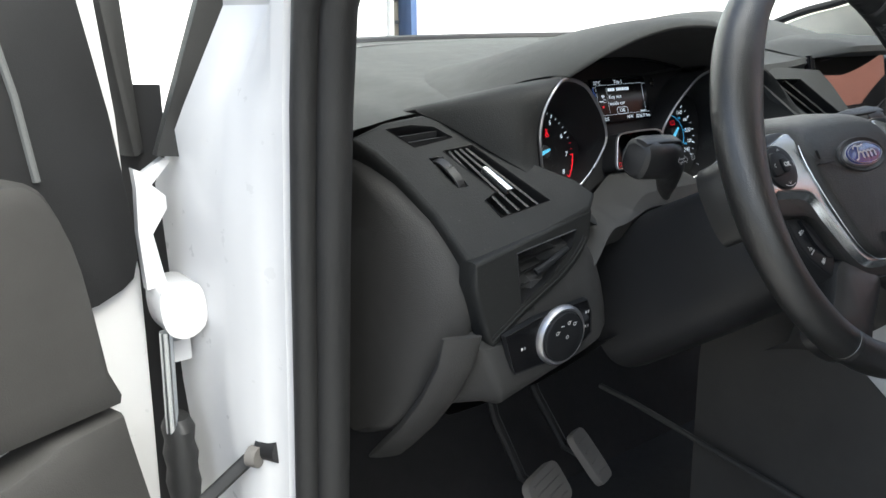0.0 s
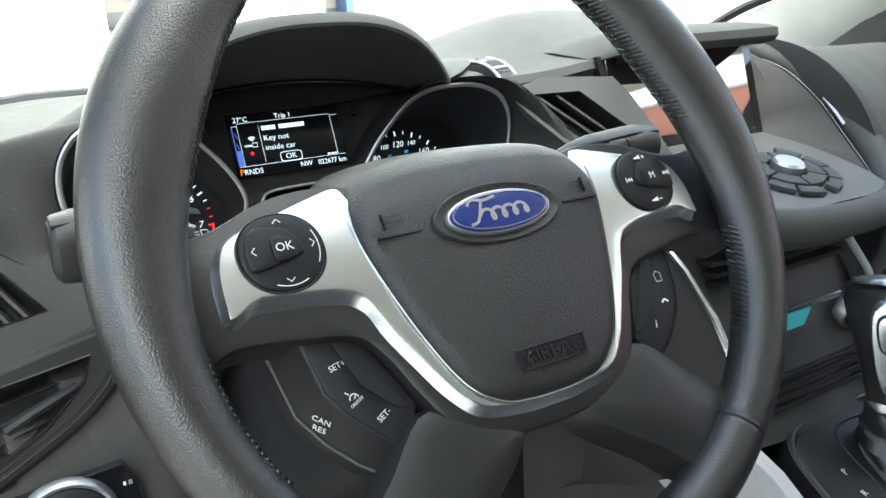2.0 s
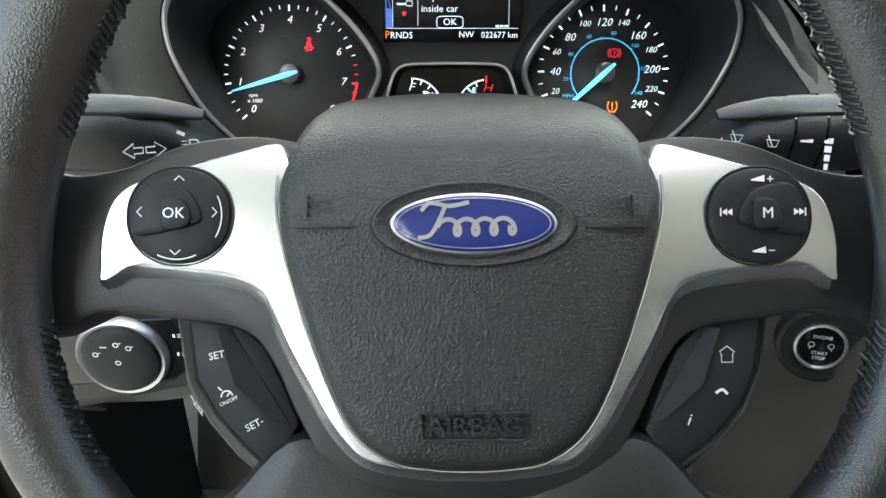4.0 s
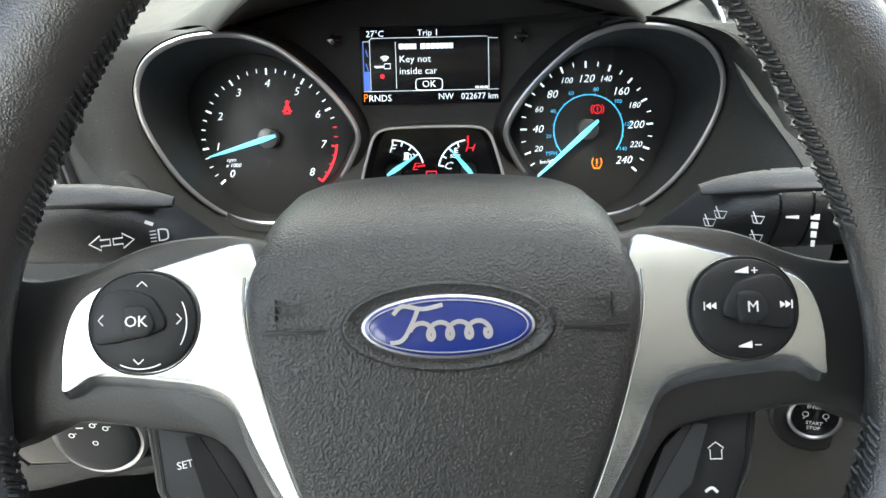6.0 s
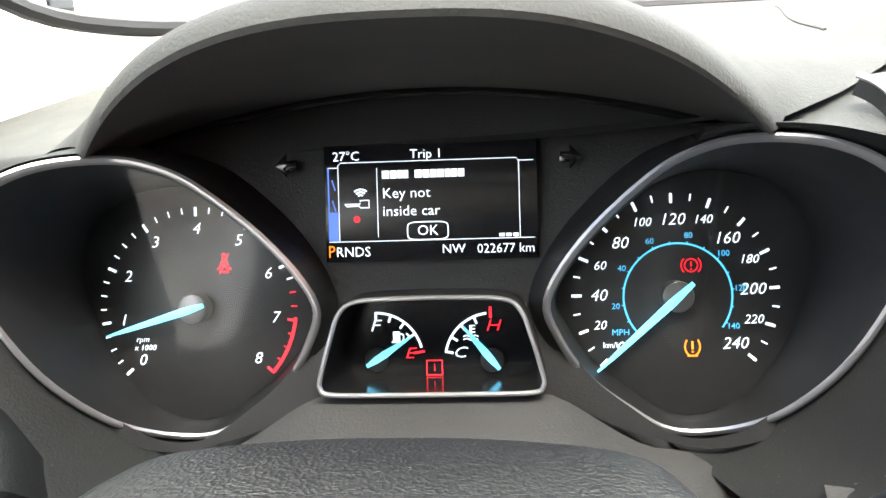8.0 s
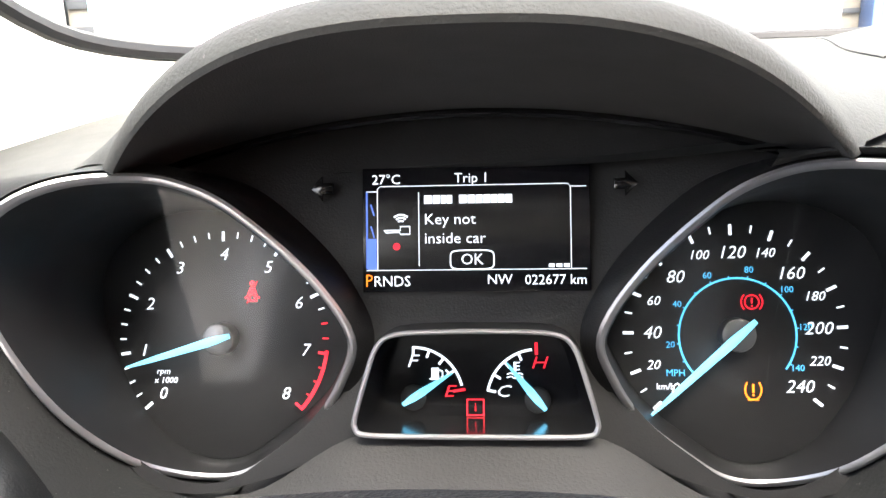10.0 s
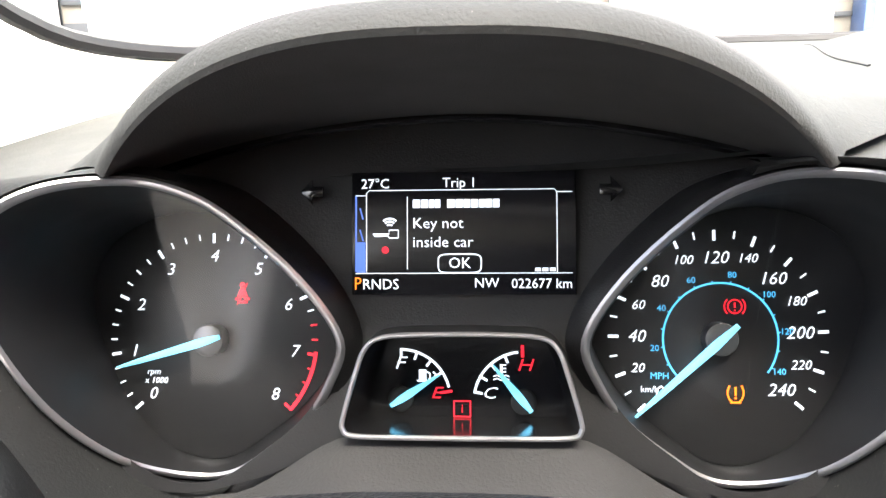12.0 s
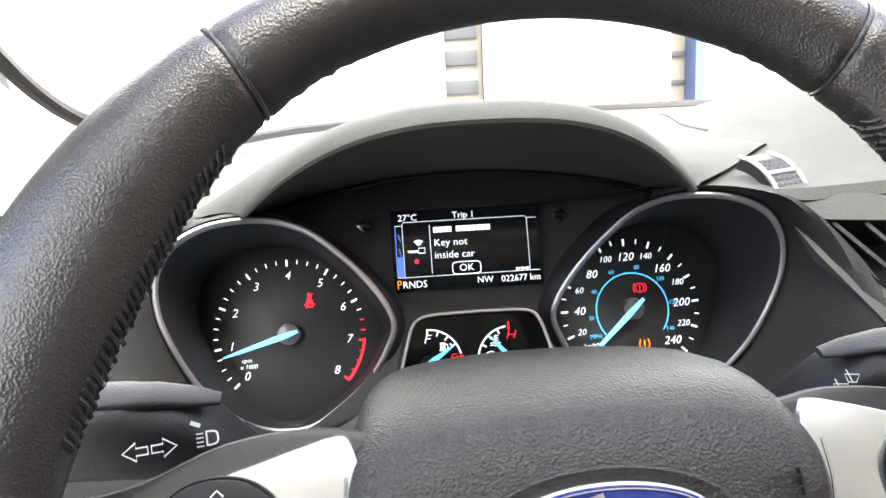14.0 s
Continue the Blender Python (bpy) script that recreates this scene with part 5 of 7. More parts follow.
def mirrored(ob, parent, x0, offset, floor_z=-1.0):
    """The same part on the other side of the plane x = x0, cut off below floor_z."""
    m = ob.matrix_basis.copy()
    up = ob.parent
    while up is not None and up.parent is not None:
        m = up.matrix_basis @ m
        up = up.parent
    bm = bmesh.new()
    bm.from_mesh(ob.data)
    bm.transform(m)
    for v in bm.verts:
        v.co = Vector((2 * x0 - v.co.x, v.co.y, v.co.z)) + offset
    bmesh.ops.delete(bm, geom=[v for v in bm.verts if v.co.z < floor_z], context="VERTS")
    bmesh.ops.reverse_faces(bm, faces=bm.faces[:])
    twin = part(ob.name.split(".")[0], bm, ob.data.materials[0], parent)
    for kid in ob.children:
        mirrored(kid, twin, x0, offset, floor_z)
    return twin


def build_centre(d):
    # left facet with the driver's centre vent, down to the start button
    m = Matrix.Translation((0.163, 0.181, 1.044))
    N = Vector((-0.28, -0.78, 0.55)).normalized()
    Xv = Vector((1, 0, 0)) - N * N.x
    Xv = Vector((0.94, -0.30, 0.05))
    Xv = (Xv - N * Xv.dot(N)).normalized()
    Yv = N.cross(Xv)
    m = Matrix(((Xv.x, Yv.x, N.x, 0.163), (Xv.y, Yv.y, N.y, 0.181), (Xv.z, Yv.z, N.z, 1.044), (0, 0, 0, 1)))
    inv = m.inverted()
    flat = lambda pts: [((inv @ Vector(p)).x, (inv @ Vector(p)).y) for p in pts]
    hole = flat([(0.1615, 0.1815, 1.0440), (0.205, 0.165, 1.043), (0.235, 0.127, 1.003), (0.2, 0.138, 1.001)])
    out = flat([(0.150, 0.196, 1.054), (0.19, 0.178, 1.057), (0.232, 0.152, 1.058), (0.240, 0.146, 1.04), (0.2475, 0.133, 1.01), (0.250, 0.118, 0.985), (0.222, 0.118, 0.975), (0.195, 0.126, 0.980), (0.18, 0.145, 1.005), (0.163, 0.168, 1.03)])
    bm = sheet_with_holes(out, [hole])
    bm.transform(m)
    f = part("vent_facet", bm, DASH, d, "grey facet round the centre vent")
    h = [Vector(p) for p in hole]
    vent(f, m, hole, 0.03, [(h[0].lerp(h[1], k), h[3].lerp(h[2], k), 0.012) for k in (0.3, 0.62)], tilt=20)
    part("facet_edge", loft([[m @ Vector((x, y, 0)) for x, y in out], [m @ Vector((p.x, p.y, -0.02)) for p in inset(out, -0.003)]], True), DASH, f)
    # knurled vent wheel let into the top
    A, B = Vector((0.1565, 0.224, 1.0735)), Vector((0.1635, 0.193, 1.0555))
    t = (B - A).normalized()
    q = Vector((0.97, 0.22, 0.06)).normalized()
    up = q.cross(t).normalized()
    up = up if up.z > 0 else -up
    def barrel(k, side, lift=0.0):
        a = math.pi * (0.12 + 0.76 * k)
        return A.lerp(B, k) + q * side + up * (0.0075 * math.sin(a) - 0.0035 + lift)
    tw = part("vent_wheel", loft([[barrel(i / 16, sd, l) for sd, l in ((-0.0085, -0.008), (-0.0085, 0), (0.0085, 0), (0.0085, -0.008))] for i in range(17)]), STALK, d, "knurled chrome-edged vent wheel")
    for sd in (-0.0092, 0.0092):
        part("chrome_edge", tube([barrel(i / 12, sd, 0.0002) for i in range(13)], 0.0013, 8), CHROME, tw)
    part("chrome_bar", tube([barrel(0.62, sd, 0.0005) for sd in (-0.009, 0, 0.009)], 0.0013, 8), CHROME, tw)
    for i in range(7):
        for j in range(5):
            k = 0.32 + i * 0.1
            if abs(k - 0.62) < 0.04:
                continue
            bm = bmesh.new()
            P = barrel(k, -0.0066 + j * 0.0033, 0.0)
            vs = [bm.verts.new(P + q * a + t * b) for a, b in ((-0.0015, -0.0013), (0.0015, -0.0013), (0.0015, 0.0013), (-0.0015, 0.0013))]
            tip = bm.verts.new(P + up * 0.0014)
            for a in range(4):
                bm.faces.new((vs[a], vs[(a + 1) % 4], tip))
            part("knurl", bm, HUB, tw)
    # visor and screen
    cols = []
    for k in range(33):
        x = 0.226 + 0.166 * k / 32
        w = smooth((x - 0.222) / 0.035) * smooth((0.398 - x) / 0.022)
        yb = 0.240
        yl = mixv(front_edge(x) + 0.004, 0.134 - 0.085 * (x - 0.226), w)
        zb, zl = dash_top(x, yb), mixv(dash_top(x, front_edge(x)), 1.0805, w)
        col = [(x, yb, zb - 0.001), (x, mixv(yb, yl, 0.3), mixv(zb, zl, 0.22) + 0.0035 * w), (x, mixv(yb, yl, 0.65), mixv(zb, zl, 0.62) + 0.0035 * w), (x, mixv(yb, yl, 0.93), zl + 0.0008)]
        col += [(x, yl, zl - 0.0022), (x, yl - 0.0006 * w, zl - 0.0065 * w - 0.002), (x, yl + 0.003, zl - 0.0105 * w - 0.002), (x, yl + 0.014, zl - 0.0125 * w - 0.002), (x, 0.19, zl - 0.0120 * w - 0.003)]
        cols.append(col)
    part("screen_visor", loft([list(r) for r in zip(*cols)]), DASH, d, "projecting visor over the screen")
    y0 = 0.200
    part("sensor_slot", block(0.300, 0.330, y0, y0 + 0.008, dash_top(0.315, y0) - 0.004, dash_top(0.315, y0) + 0.0045, 0.001), BLACK, d, "small black slot on the visor")
    # seam round the raised pod
    seam = []
    for x, y in [(p.x, p.y) for p in spline([(0.262, 0.64), (0.228, 0.56), (0.196, 0.45), (0.181, 0.385), (0.180, 0.34)], 6, False)]:
        seam.append((x, y, dash_top(x, y) + 0.0002))
    part("pod_seam", tube(seam, 0.0009, 6), BLACK, d, "fine dark seam of the raised pod")
    sc = part("centre_screen", plate([(-0.092, -0.075), (0.083, -0.075), (0.083, 0.056), (-0.090, 0.056)], -0.008, 0.0, 0.0015), GLOSS, d, "glossy black screen frame")
    sc.matrix_basis = axes((0.318, 0.158, 1.013), 11)
    part("screen_glass", plate([(-0.084, -0.045), (0.072, -0.045), (0.072, 0.054), (-0.084, 0.054)], 0.0, 0.0008, 0.0003), SCREENPINK, sc, "glossy screen with a warm reflection")
    # curved rail framing the stack, vent strip and gloss flank inside it
    U = spline([(0.442, 0.205, 1.062), (0.455, 0.170, 1.044), (0.460, 0.135, 1.018), (0.456, 0.100, 0.985), (0.440, 0.068, 0.956), (0.412, 0.044, 0.943), (0.365, 0.028, 0.941), (0.31, 0.022, 0.943), (0.262, 0.03, 0.947), (0.232, 0.06, 0.955), (0.222, 0.10, 0.965)], 6, False)
    part("stack_rail", tube(U, lambda k: 0.0105 + 0.002 * math.sin(math.pi * k), 14), DASH, d, "rounded rail framing the centre stack")
    B = resample(spline([(0.430, 0.178, 1.052), (0.441, 0.160, 1.040), (0.444, 0.132, 1.015), (0.440, 0.104, 0.985), (0.428, 0.076, 0.961), (0.415, 0.060, 0.952)], 5, False), 22)
    A = resample([(0.398, 0.178, 1.072), (0.400, 0.172, 1.03), (0.401, 0.163, 0.990), (0.41, 0.12, 0.978), (0.413, 0.09, 0.967), (0.412, 0.064, 0.9535)], 22)
    part("gloss_flank", loft([A, [p.lerp(q, 0.5) + Vector((0.004, 0.008, 0)) for p, q in zip(A, B)], B]), SIDE, d, "dark flank beside the screen")
    tv = part("tall_vent", loft([B, [p + Vector((0.003, 0.016, -0.004)) for p in B], [p + Vector((0.013, 0.016, -0.004)) for p in B], [p + Vector((0.016, -0.002, 0.0)) for p in B]]), HOODIN, d, "tall black vent strip")
    part("vent_lip", tube(B, 0.0011, 6), STALK, tv)
    part("slat", tube([p + Vector((0.006, 0.006, -0.001)) for p in B[2:-2]], 0.0012, 6), STALK, tv)
    part("bright_tab", tube([B[i] + Vector((0.006, -0.002, 0.001)) for i in range(8, 13)], 0.0028, 8), CHROME, tv, "bright vent tab")
    # ledge with keys and the nose below it
    rows = []
    for y, z, xl, xr in ((0.160, 0.993, 0.232, 0.398), (0.12, 0.980, 0.230, 0.411), (0.09, 0.9695, 0.228, 0.414), (0.065, 0.9600, 0.232, 0.414), (0.05, 0.954, 0.24, 0.41), (0.036, 0.9495, 0.255, 0.40)):
        rows.append([(mixv(xl, xr, k / 20), y, z + 0.002 * math.sin(math.pi * k / 20)) for k in range(21)])
    part("key_ledge", loft(rows), DOORTRIM, d, "sloping ledge with audio keys")
    rows = [[p + Vector((0, 0, -0.004)) for p in U[20:]]]
    for dz, f in ((-0.012, 0.004), (-0.02, 0.014), (-0.026, 0.035), (-0.028, 0.06)):
        rows.append([Vector((mixv(p.x, 0.31, f * 2.2), p.y + f, p.z + dz)) for p in U[20:]])
    part("nose", loft(rows), DASH, d, "rounded nose under the audio keys")
    ml = Matrix.Translation((0.335, 0.083, 0.9695)) @ Matrix.Rotation(radians(20.5), 4, "X")
    kn = part("volume_knob", loft([[(x, y, z) for x, y in oval(0, 0, r, r, 28)] for r, z in ((0.0125, 0.0), (0.0122, 0.008), (0.0105, 0.0098))], True, False, True), CHROME, d, "chrome volume knob")
    kn.matrix_basis = ml
    key = lambda r0, r1, a0, a1: [(r0 * math.cos(radians(a)), r0 * math.sin(radians(a))) for a in (a0, (a0 + a1) / 2, a1)] + [(r1 * math.cos(radians(a)), r1 * math.sin(radians(a))) for a in (a1, (a0 + a1) / 2, a0)]
    for i in range(6):
        part("audio_key", plate(key(0.0155, 0.029, -165 + i * 60, -110 + i * 60), 0.0, 0.0042, 0.0008), DASH, kn)
    for i in range(4):
        part("audio_key", plate(key(0.031, 0.041, -80 + i * 34, -50 + i * 34), 0.0, 0.0036, 0.0008), DASH, kn)
        part("audio_key", plate(key(0.031, 0.041, 130 + i * 34, 160 + i * 34), 0.0, 0.0036, 0.0008), DASH, kn)
    part("stack_back", block(0.215, 0.470, 0.165, 0.175, 0.60, 0.985, 0.002), BLACK, d)
    # heater panel
    rows = []
    for z, y, w in ((0.940, 0.085, 0.082), (0.915, 0.066, 0.080), (0.88, 0.048, 0.079), (0.85, 0.036, 0.080), (0.825, 0.026, 0.080), (0.80, 0.016, 0.080)):
        rows.append([(0.295 + 1.08 * w * (k / 10 - 1), y + 0.010 * abs(k / 10 - 1) ** 3, z) for k in range(21)])
    hp = part("heater_panel", loft(rows), SIDE, d, "dark heater panel with two knobs")
    mh = axes((0.295, 0.0425, 0.869), -22)
    for sx in (-1, 1):
        x = sx * 0.057
        for nm, r0, r1, z0, z1, mt in (("knob_ring", 0.0165, 0.0150, 0.0, 0.010, CHROME), ("heater_knob", 0.0135, 0.0120, 0.006, 0.014, BUTTON)):
            o = part(nm, loft([[(x + a, b, z) for a, b in oval(0, 0, r, r, 28)] for r, z in ((r0, z0), (r0, z1 - 0.002), (r1, z1))], True, False, True), mt, hp)
            o.matrix_basis = mh
    o = part("heater_display", block(-0.032, 0.006, -0.008, 0.012, 0.0, 0.002, 0.0006), TEAL, hp, "small teal display")
    o.matrix_basis = mh
    o = part("display_bar", block(-0.036, 0.036, 0.0145, 0.019, 0.0, 0.003, 0.0006), SILVER, hp)
    o.matrix_basis = mh
    for i in range(4):
        o = part("heater_key", block(-0.04 + i * 0.021, -0.022 + i * 0.021, -0.026, -0.018, 0.0, 0.003, 0.0008), BUTTON, hp)
        o.matrix_basis = mh
    for i in range(4):
        part("slat", block(0.24, 0.35, 0.027 - i * 0.0022, 0.033 - i * 0.0022, 0.838 - i * 0.006, 0.8405 - i * 0.006, 0.0005), BLACK, hp)
    for i in range(3):
        part("slat", block(0.225, 0.365, 0.052 + i * 0.004, 0.066 + i * 0.004, 0.906 + i * 0.007, 0.909 + i * 0.007, 0.0005), BLACK, hp)
    # knee panel with the start button
    line_at = ((0.945, 0.098, 0.206), (0.92, 0.070, 0.207), (0.89, 0.047, 0.209), (0.86, 0.033, 0.211), (0.83, 0.026, 0.214), (0.80, 0.024, 0.216), (0.77, 0.032, 0.217), (0.75, 0.06, 0.217))
    rows = [[(x - 0.075 * k / 10, y + 0.078 * math.sin(k / 10 * 1.5), z) for k in range(11)] for z, y, x in line_at]
    part("knee_panel", loft(rows), DASH_LOW, d, "grey knee panel")
    part("silver_line", tube([(x + 0.001, y - 0.002, z) for z, y, x in line_at[:6]], 0.0028, 8), SILVER, d, "silver edge strip")
    rows = [[(0.592 - x + dx, y + dy, z) for dx, dy in ((-0.006, 0.012), (0, 0), (0.004, 0.001), (0.010, 0.012), (0.014, 0.05), (0.016, 0.30))] for z, y, x in line_at]
    part("stack_flank", loft(rows), DASH_LOW, d, "dark side of the centre stack")
    part("silver_line", tube([(0.592 - x - 0.001, y - 0.002, z) for z, y, x in line_at[:6]], 0.0032, 8), SILVERPAINT, d, "silver edge strip")
    st = thing("start_button", "black engine start button with a chrome ring", "start button", Matrix.Translation((0.1815, 0.077, 0.8945)) @ Matrix.Scale(0.76, 4) @ Matrix.Rotation(radians(-14), 4, "Z") @ axes((0, 0, 0), 4).to_3x3().to_4x4())
    part("surround", loft([[(x, y, z) for x, y in oval(0, 0, r, r, 40)] for r, z in ((0.0275, -0.010), (0.0270, 0.0005), (0.0245, 0.0022), (0.0165, 0.0010))], True), BLACK, st)
    part("chrome_ring", loft([[(x, y, z) for x, y in oval(0, 0, r, r, 40)] for r, z in ((0.0168, 0.0), (0.0164, 0.003), (0.0150, 0.0036), (0.0142, 0.002))], True), CHROME, st, "chrome ring")
    part("cap", plate(oval(0, 0, 0.0144, 0.0144, 40), -0.002, 0.0022, 0.0008), GLOSS, st)
    for txt, y in (("ENGINE", 0.0072), ("START", -0.0045), ("STOP", -0.0082)):
        words(txt, 0.0034, WHITE_INK, st, 0, y, 0.0026)
    bm = bmesh.new()
    for sx in (-1, 1):
        line(bm, arc(sx * 0.006, 0.0015, 0.0018, 0, 360, 10), 0.0005, 0.0026)
        line(bm, [(sx * 0.006, -0.0005), (sx * 0.007, -0.002)], 0.0005, 0.0026)
    part("mark", bm, WHITE_INK, st)


def build_right(d):
    # passenger side: rolled front, grey strip, glovebox
    yb = lambda x: table(x, (0.45, 0.55, 0.62, 0.70, 0.78), (0.075, 0.118, 0.145, 0.172, 0.190))
    zb = lambda x: table(x, (0.45, 0.55, 0.62, 0.70, 0.78), (0.945, 0.942, 0.936, 0.928, 0.92))
    xs = [0.448 + 0.332 * k / 40 for k in range(41)]
    rows = []
    for j in range(15):
        q = j / 14 * math.pi / 2
        rows.append([(x, mixv(front_edge(x) + 0.003, yb(x), math.sin(q)), mixv(dash_top(x, front_edge(x)) + 0.001, zb(x), 1 - math.cos(q))) for x in xs])
    rows.append([(x, yb(x) + 0.004, zb(x) - 0.005) for x in xs])
    rows.append([(x, yb(x) + 0.022, zb(x) - 0.020) for x in xs])
    rows = [[(r[0][0] - 0.001, r[0][1] + 0.07, r[0][2] - 0.004)] + r for r in rows]
    part("passenger_panel", loft(rows), PANEL, d, "smooth grey passenger panel")
    run = lambda x: table(x, (0.40, 0.84, 1.06), (0.062, 0.205, 0.235))
    up, low = [], []
    for i in range(21):
        k = i / 20
        x = mixv(0.462, 0.705, k)
        up.append(Vector((x, run(x) + 0.010, mixv(0.914, 0.929, k))))
        x = mixv(0.458, 0.735, k)
        low.append(Vector((x, run(x) - 0.008, mixv(0.866, 0.918, k))))
    part("grey_strip", loft([[p + Vector((0, 0.012, 0.004)) for p in up], up, [a.lerp(b, 0.06) + Vector((0, -0.003, 0)) for a, b in zip(up, low)], [a.lerp(b, 0.5) + Vector((0, -0.005, 0)) for a, b in zip(up, low)], [a.lerp(b, 0.95) for a, b in zip(up, low)], low, [b + Vector((0, 0.02, -0.004)) for b in low]]), STRIP, d, "lighter grey strip over the glovebox")
    rows = []
    for dy, z in ((0.036, 0.925), (0.034, 0.88), (0.030, 0.845), (0.034, 0.81), (0.046, 0.79), (0.055, 0.72), (0.10, 0.62)):
        rows.append([(0.43 + 0.52 * k / 20, run(0.43 + 0.52 * k / 20) + dy, z) for k in range(21)])
    part("glovebox", loft(rows), DASH_LOW, d, "dark closed glovebox")
    # passenger vent pod, the twin of the driver's
    for ob in [o for o in d.children if o.name.split(".")[0] in ("vent_pod", "pod_front", "switch_panel", "end_cover")]:
        mirrored(ob, d, 0.2925, Vector((0, 0.003, 0.015)), 0.875).name = {"switch_panel": "pod_body"}.get(ob.name, ob.name)


SCREENPINK = mat("screen glass", (0.02, 0.018, 0.018), 0.05, vary=0.0)
SCREENPINK.node_tree.nodes["Principled BSDF"].inputs["IOR"].default_value = 3.4
TEAL = mat("lit teal display", (0.03, 0.14, 0.16), glow=0.22)
build_dash()


# ---- centre console and gear selector ----
def build_console():
    c = thing("centre_console", "dark centre console with satin silver side panels", "console")
    for sx in (-1, 1):
        X = lambda x: x if sx < 0 else 0.576 - x
        rows = []
        for y, zt, zb, xt, xb in [(y, zt, zb if sx < 0 else zt - 0.012, xt, xb if sx < 0 else xt - 0.004) for y, zt, zb, xt, xb in ((0.10, 0.835, 0.775, 0.205, 0.19), (0.05, 0.815, 0.745, 0.21, 0.19), (0.0, 0.79, 0.71, 0.21, 0.186), (-0.05, 0.755, 0.68, 0.205, 0.182), (-0.09, 0.728, 0.668, 0.2, 0.18), (-0.16, 0.72, 0.66, 0.198, 0.18), (-0.6, 0.72, 0.66, 0.198, 0.18))]:
            rows.append([(X(xt + 0.012), y, zt + 0.002), (X(xt + 0.002), y, zt), (X(xt), y, zt - 0.005), (X(mixv(xt, xb, 0.5)), y, (zt + zb) / 2), (X(xb), y, zb)])
        part("silver_side", loft(rows), SILVERPAINT, c, "satin silver side panel")
        rows = []
        for y, z, xb in ((0.25, 0.80, 0.2), (0.10, 0.775, 0.19), (0.05, 0.745, 0.19), (0.0, 0.71, 0.186), (-0.05, 0.68, 0.182), (-0.09, 0.668, 0.18), (-0.6, 0.66, 0.18)):
            rows.append([(X(xb + 0.001), y, z), (X(xb - 0.008), y, z - 0.04), (X(xb - 0.012), y, z - 0.12), (X(xb - 0.004), y, 0.36)])
        part("lower_side", loft(rows), DASH_LOW, c, "dark lower side panel")
        if sx < 0:
            part("panel_line", tube([(0.174, 0.40, 0.60), (0.173, 0.34, 0.598), (0.1725, 0.28, 0.592), (0.172, 0.2, 0.583), (0.172, 0.1, 0.573), (0.172, 0.0, 0.565)], 0.004, 8), SIDE, c, "moulded edge of the side panel")
    rows = []
    for y, z in ((-0.080, 0.741), (-0.10, 0.725), (-0.14, 0.718), (-0.6, 0.718)):
        rows.append([(0.205 + 0.166 * k / 8, y, z) for k in range(9)])
    part("top", loft(rows), VENTBODY, c)
    part("front_frame", tube([(0.207, -0.15, 0.719), (0.209, -0.118, 0.722), (0.225, -0.104, 0.725), (0.29, -0.100, 0.726), (0.352, -0.104, 0.725), (0.368, -0.118, 0.722), (0.37, -0.15, 0.719)], 0.003, 10), SILVERPAINT, c, "silver frame of the cup tray")
    for i in range(2):
        x = 0.33 - 0.075 * i
        part("cup_holder", loft([[(x + a, -0.155 + b, z) for a, b in oval(0, 0, r, r, 32, 3)] for r, z in ((0.034, 0.7195), (0.033, 0.724), (0.030, 0.724), (0.029, 0.7197))], True, False, True), BLACK, c)
    part("bed", block(0.2, 0.376, -0.08, 0.05, 0.70, 0.735, 0.004), BLACK, c)
    # selector on its sloping base
    a = math.degrees(math.atan2(0.555, 0.832))
    g = thing("gear_selector", "automatic gear selector with a leather boot and silver-faced knob", "gear lever", pose(0.300, -0.026, 0.7725, a, 0, 0))
    out = [(x + 0.06 * (y + 0.06) * (x < 0), y) for x, y in oval(0.002, -0.002, 0.066, 0.056, 56, 5)]
    part("gate_plate", plate(out, -0.03, 0.001, 0.003), BUTTON, g, "black selector plate")
    part("plate_frame", ring(out, 0.006, -0.02, 0.003, 0.002), STALK, g)
    for ch, y in (("P", 0.0155), ("R", -0.0015), ("N", -0.0095), ("D", -0.017), ("S", -0.0245)):
        words(ch, 0.0068, WHITE_INK, g, -0.0335, y, 0.0016, turn=18)
    inner = [(p.x, p.y) for p in spline([(-0.012, 0.04), (0.03, 0.04), (0.04, 0.0), (0.036, -0.034), (0.0, -0.046), (-0.02, -0.03), (-0.016, 0.0)], 4)]
    part("boot_opening", ring(inner, 0.002, -0.004, 0.0022, 0.0008), BLACK, g)
    # boot with folds, then the knob upright
    inv = g.matrix_basis.inverted()
    B, T = Vector((0.316, -0.026, 0.765)), Vector((0.314, -0.013, 0.817))
    rows = []
    for i in range(17):
        k = i / 16
        c0 = B.lerp(T, k)
        r = mixv(0.036, 0.0125, k ** 0.6) * (1 + 0.05 * math.sin(i * 2.1))
        rows.append([inv @ (c0 + Vector((r * (1 + 0.10 * math.sin(3 * q + i * 0.7)) * math.cos(q), r * 1.15 * math.sin(q), 0.004 * k * math.sin(2 * q + i) + 0.667 * r * 1.15 * math.sin(q) * (1 - k)))) for q in [2 * math.pi * j / 28 for j in range(28)]])
    part("boot", loft(rows, True, False, True), LEATHER, g, "wrinkled black leather boot")
    part("collar", loft([[inv @ (T + Vector((r * math.cos(2 * math.pi * j / 28), r * math.sin(2 * math.pi * j / 28), z))) for j in range(28)] for r, z in ((0.0122, -0.003), (0.0125, 0.002), (0.0118, 0.004))], True, True, True), CHROME, g, "chrome collar")
    rows = []
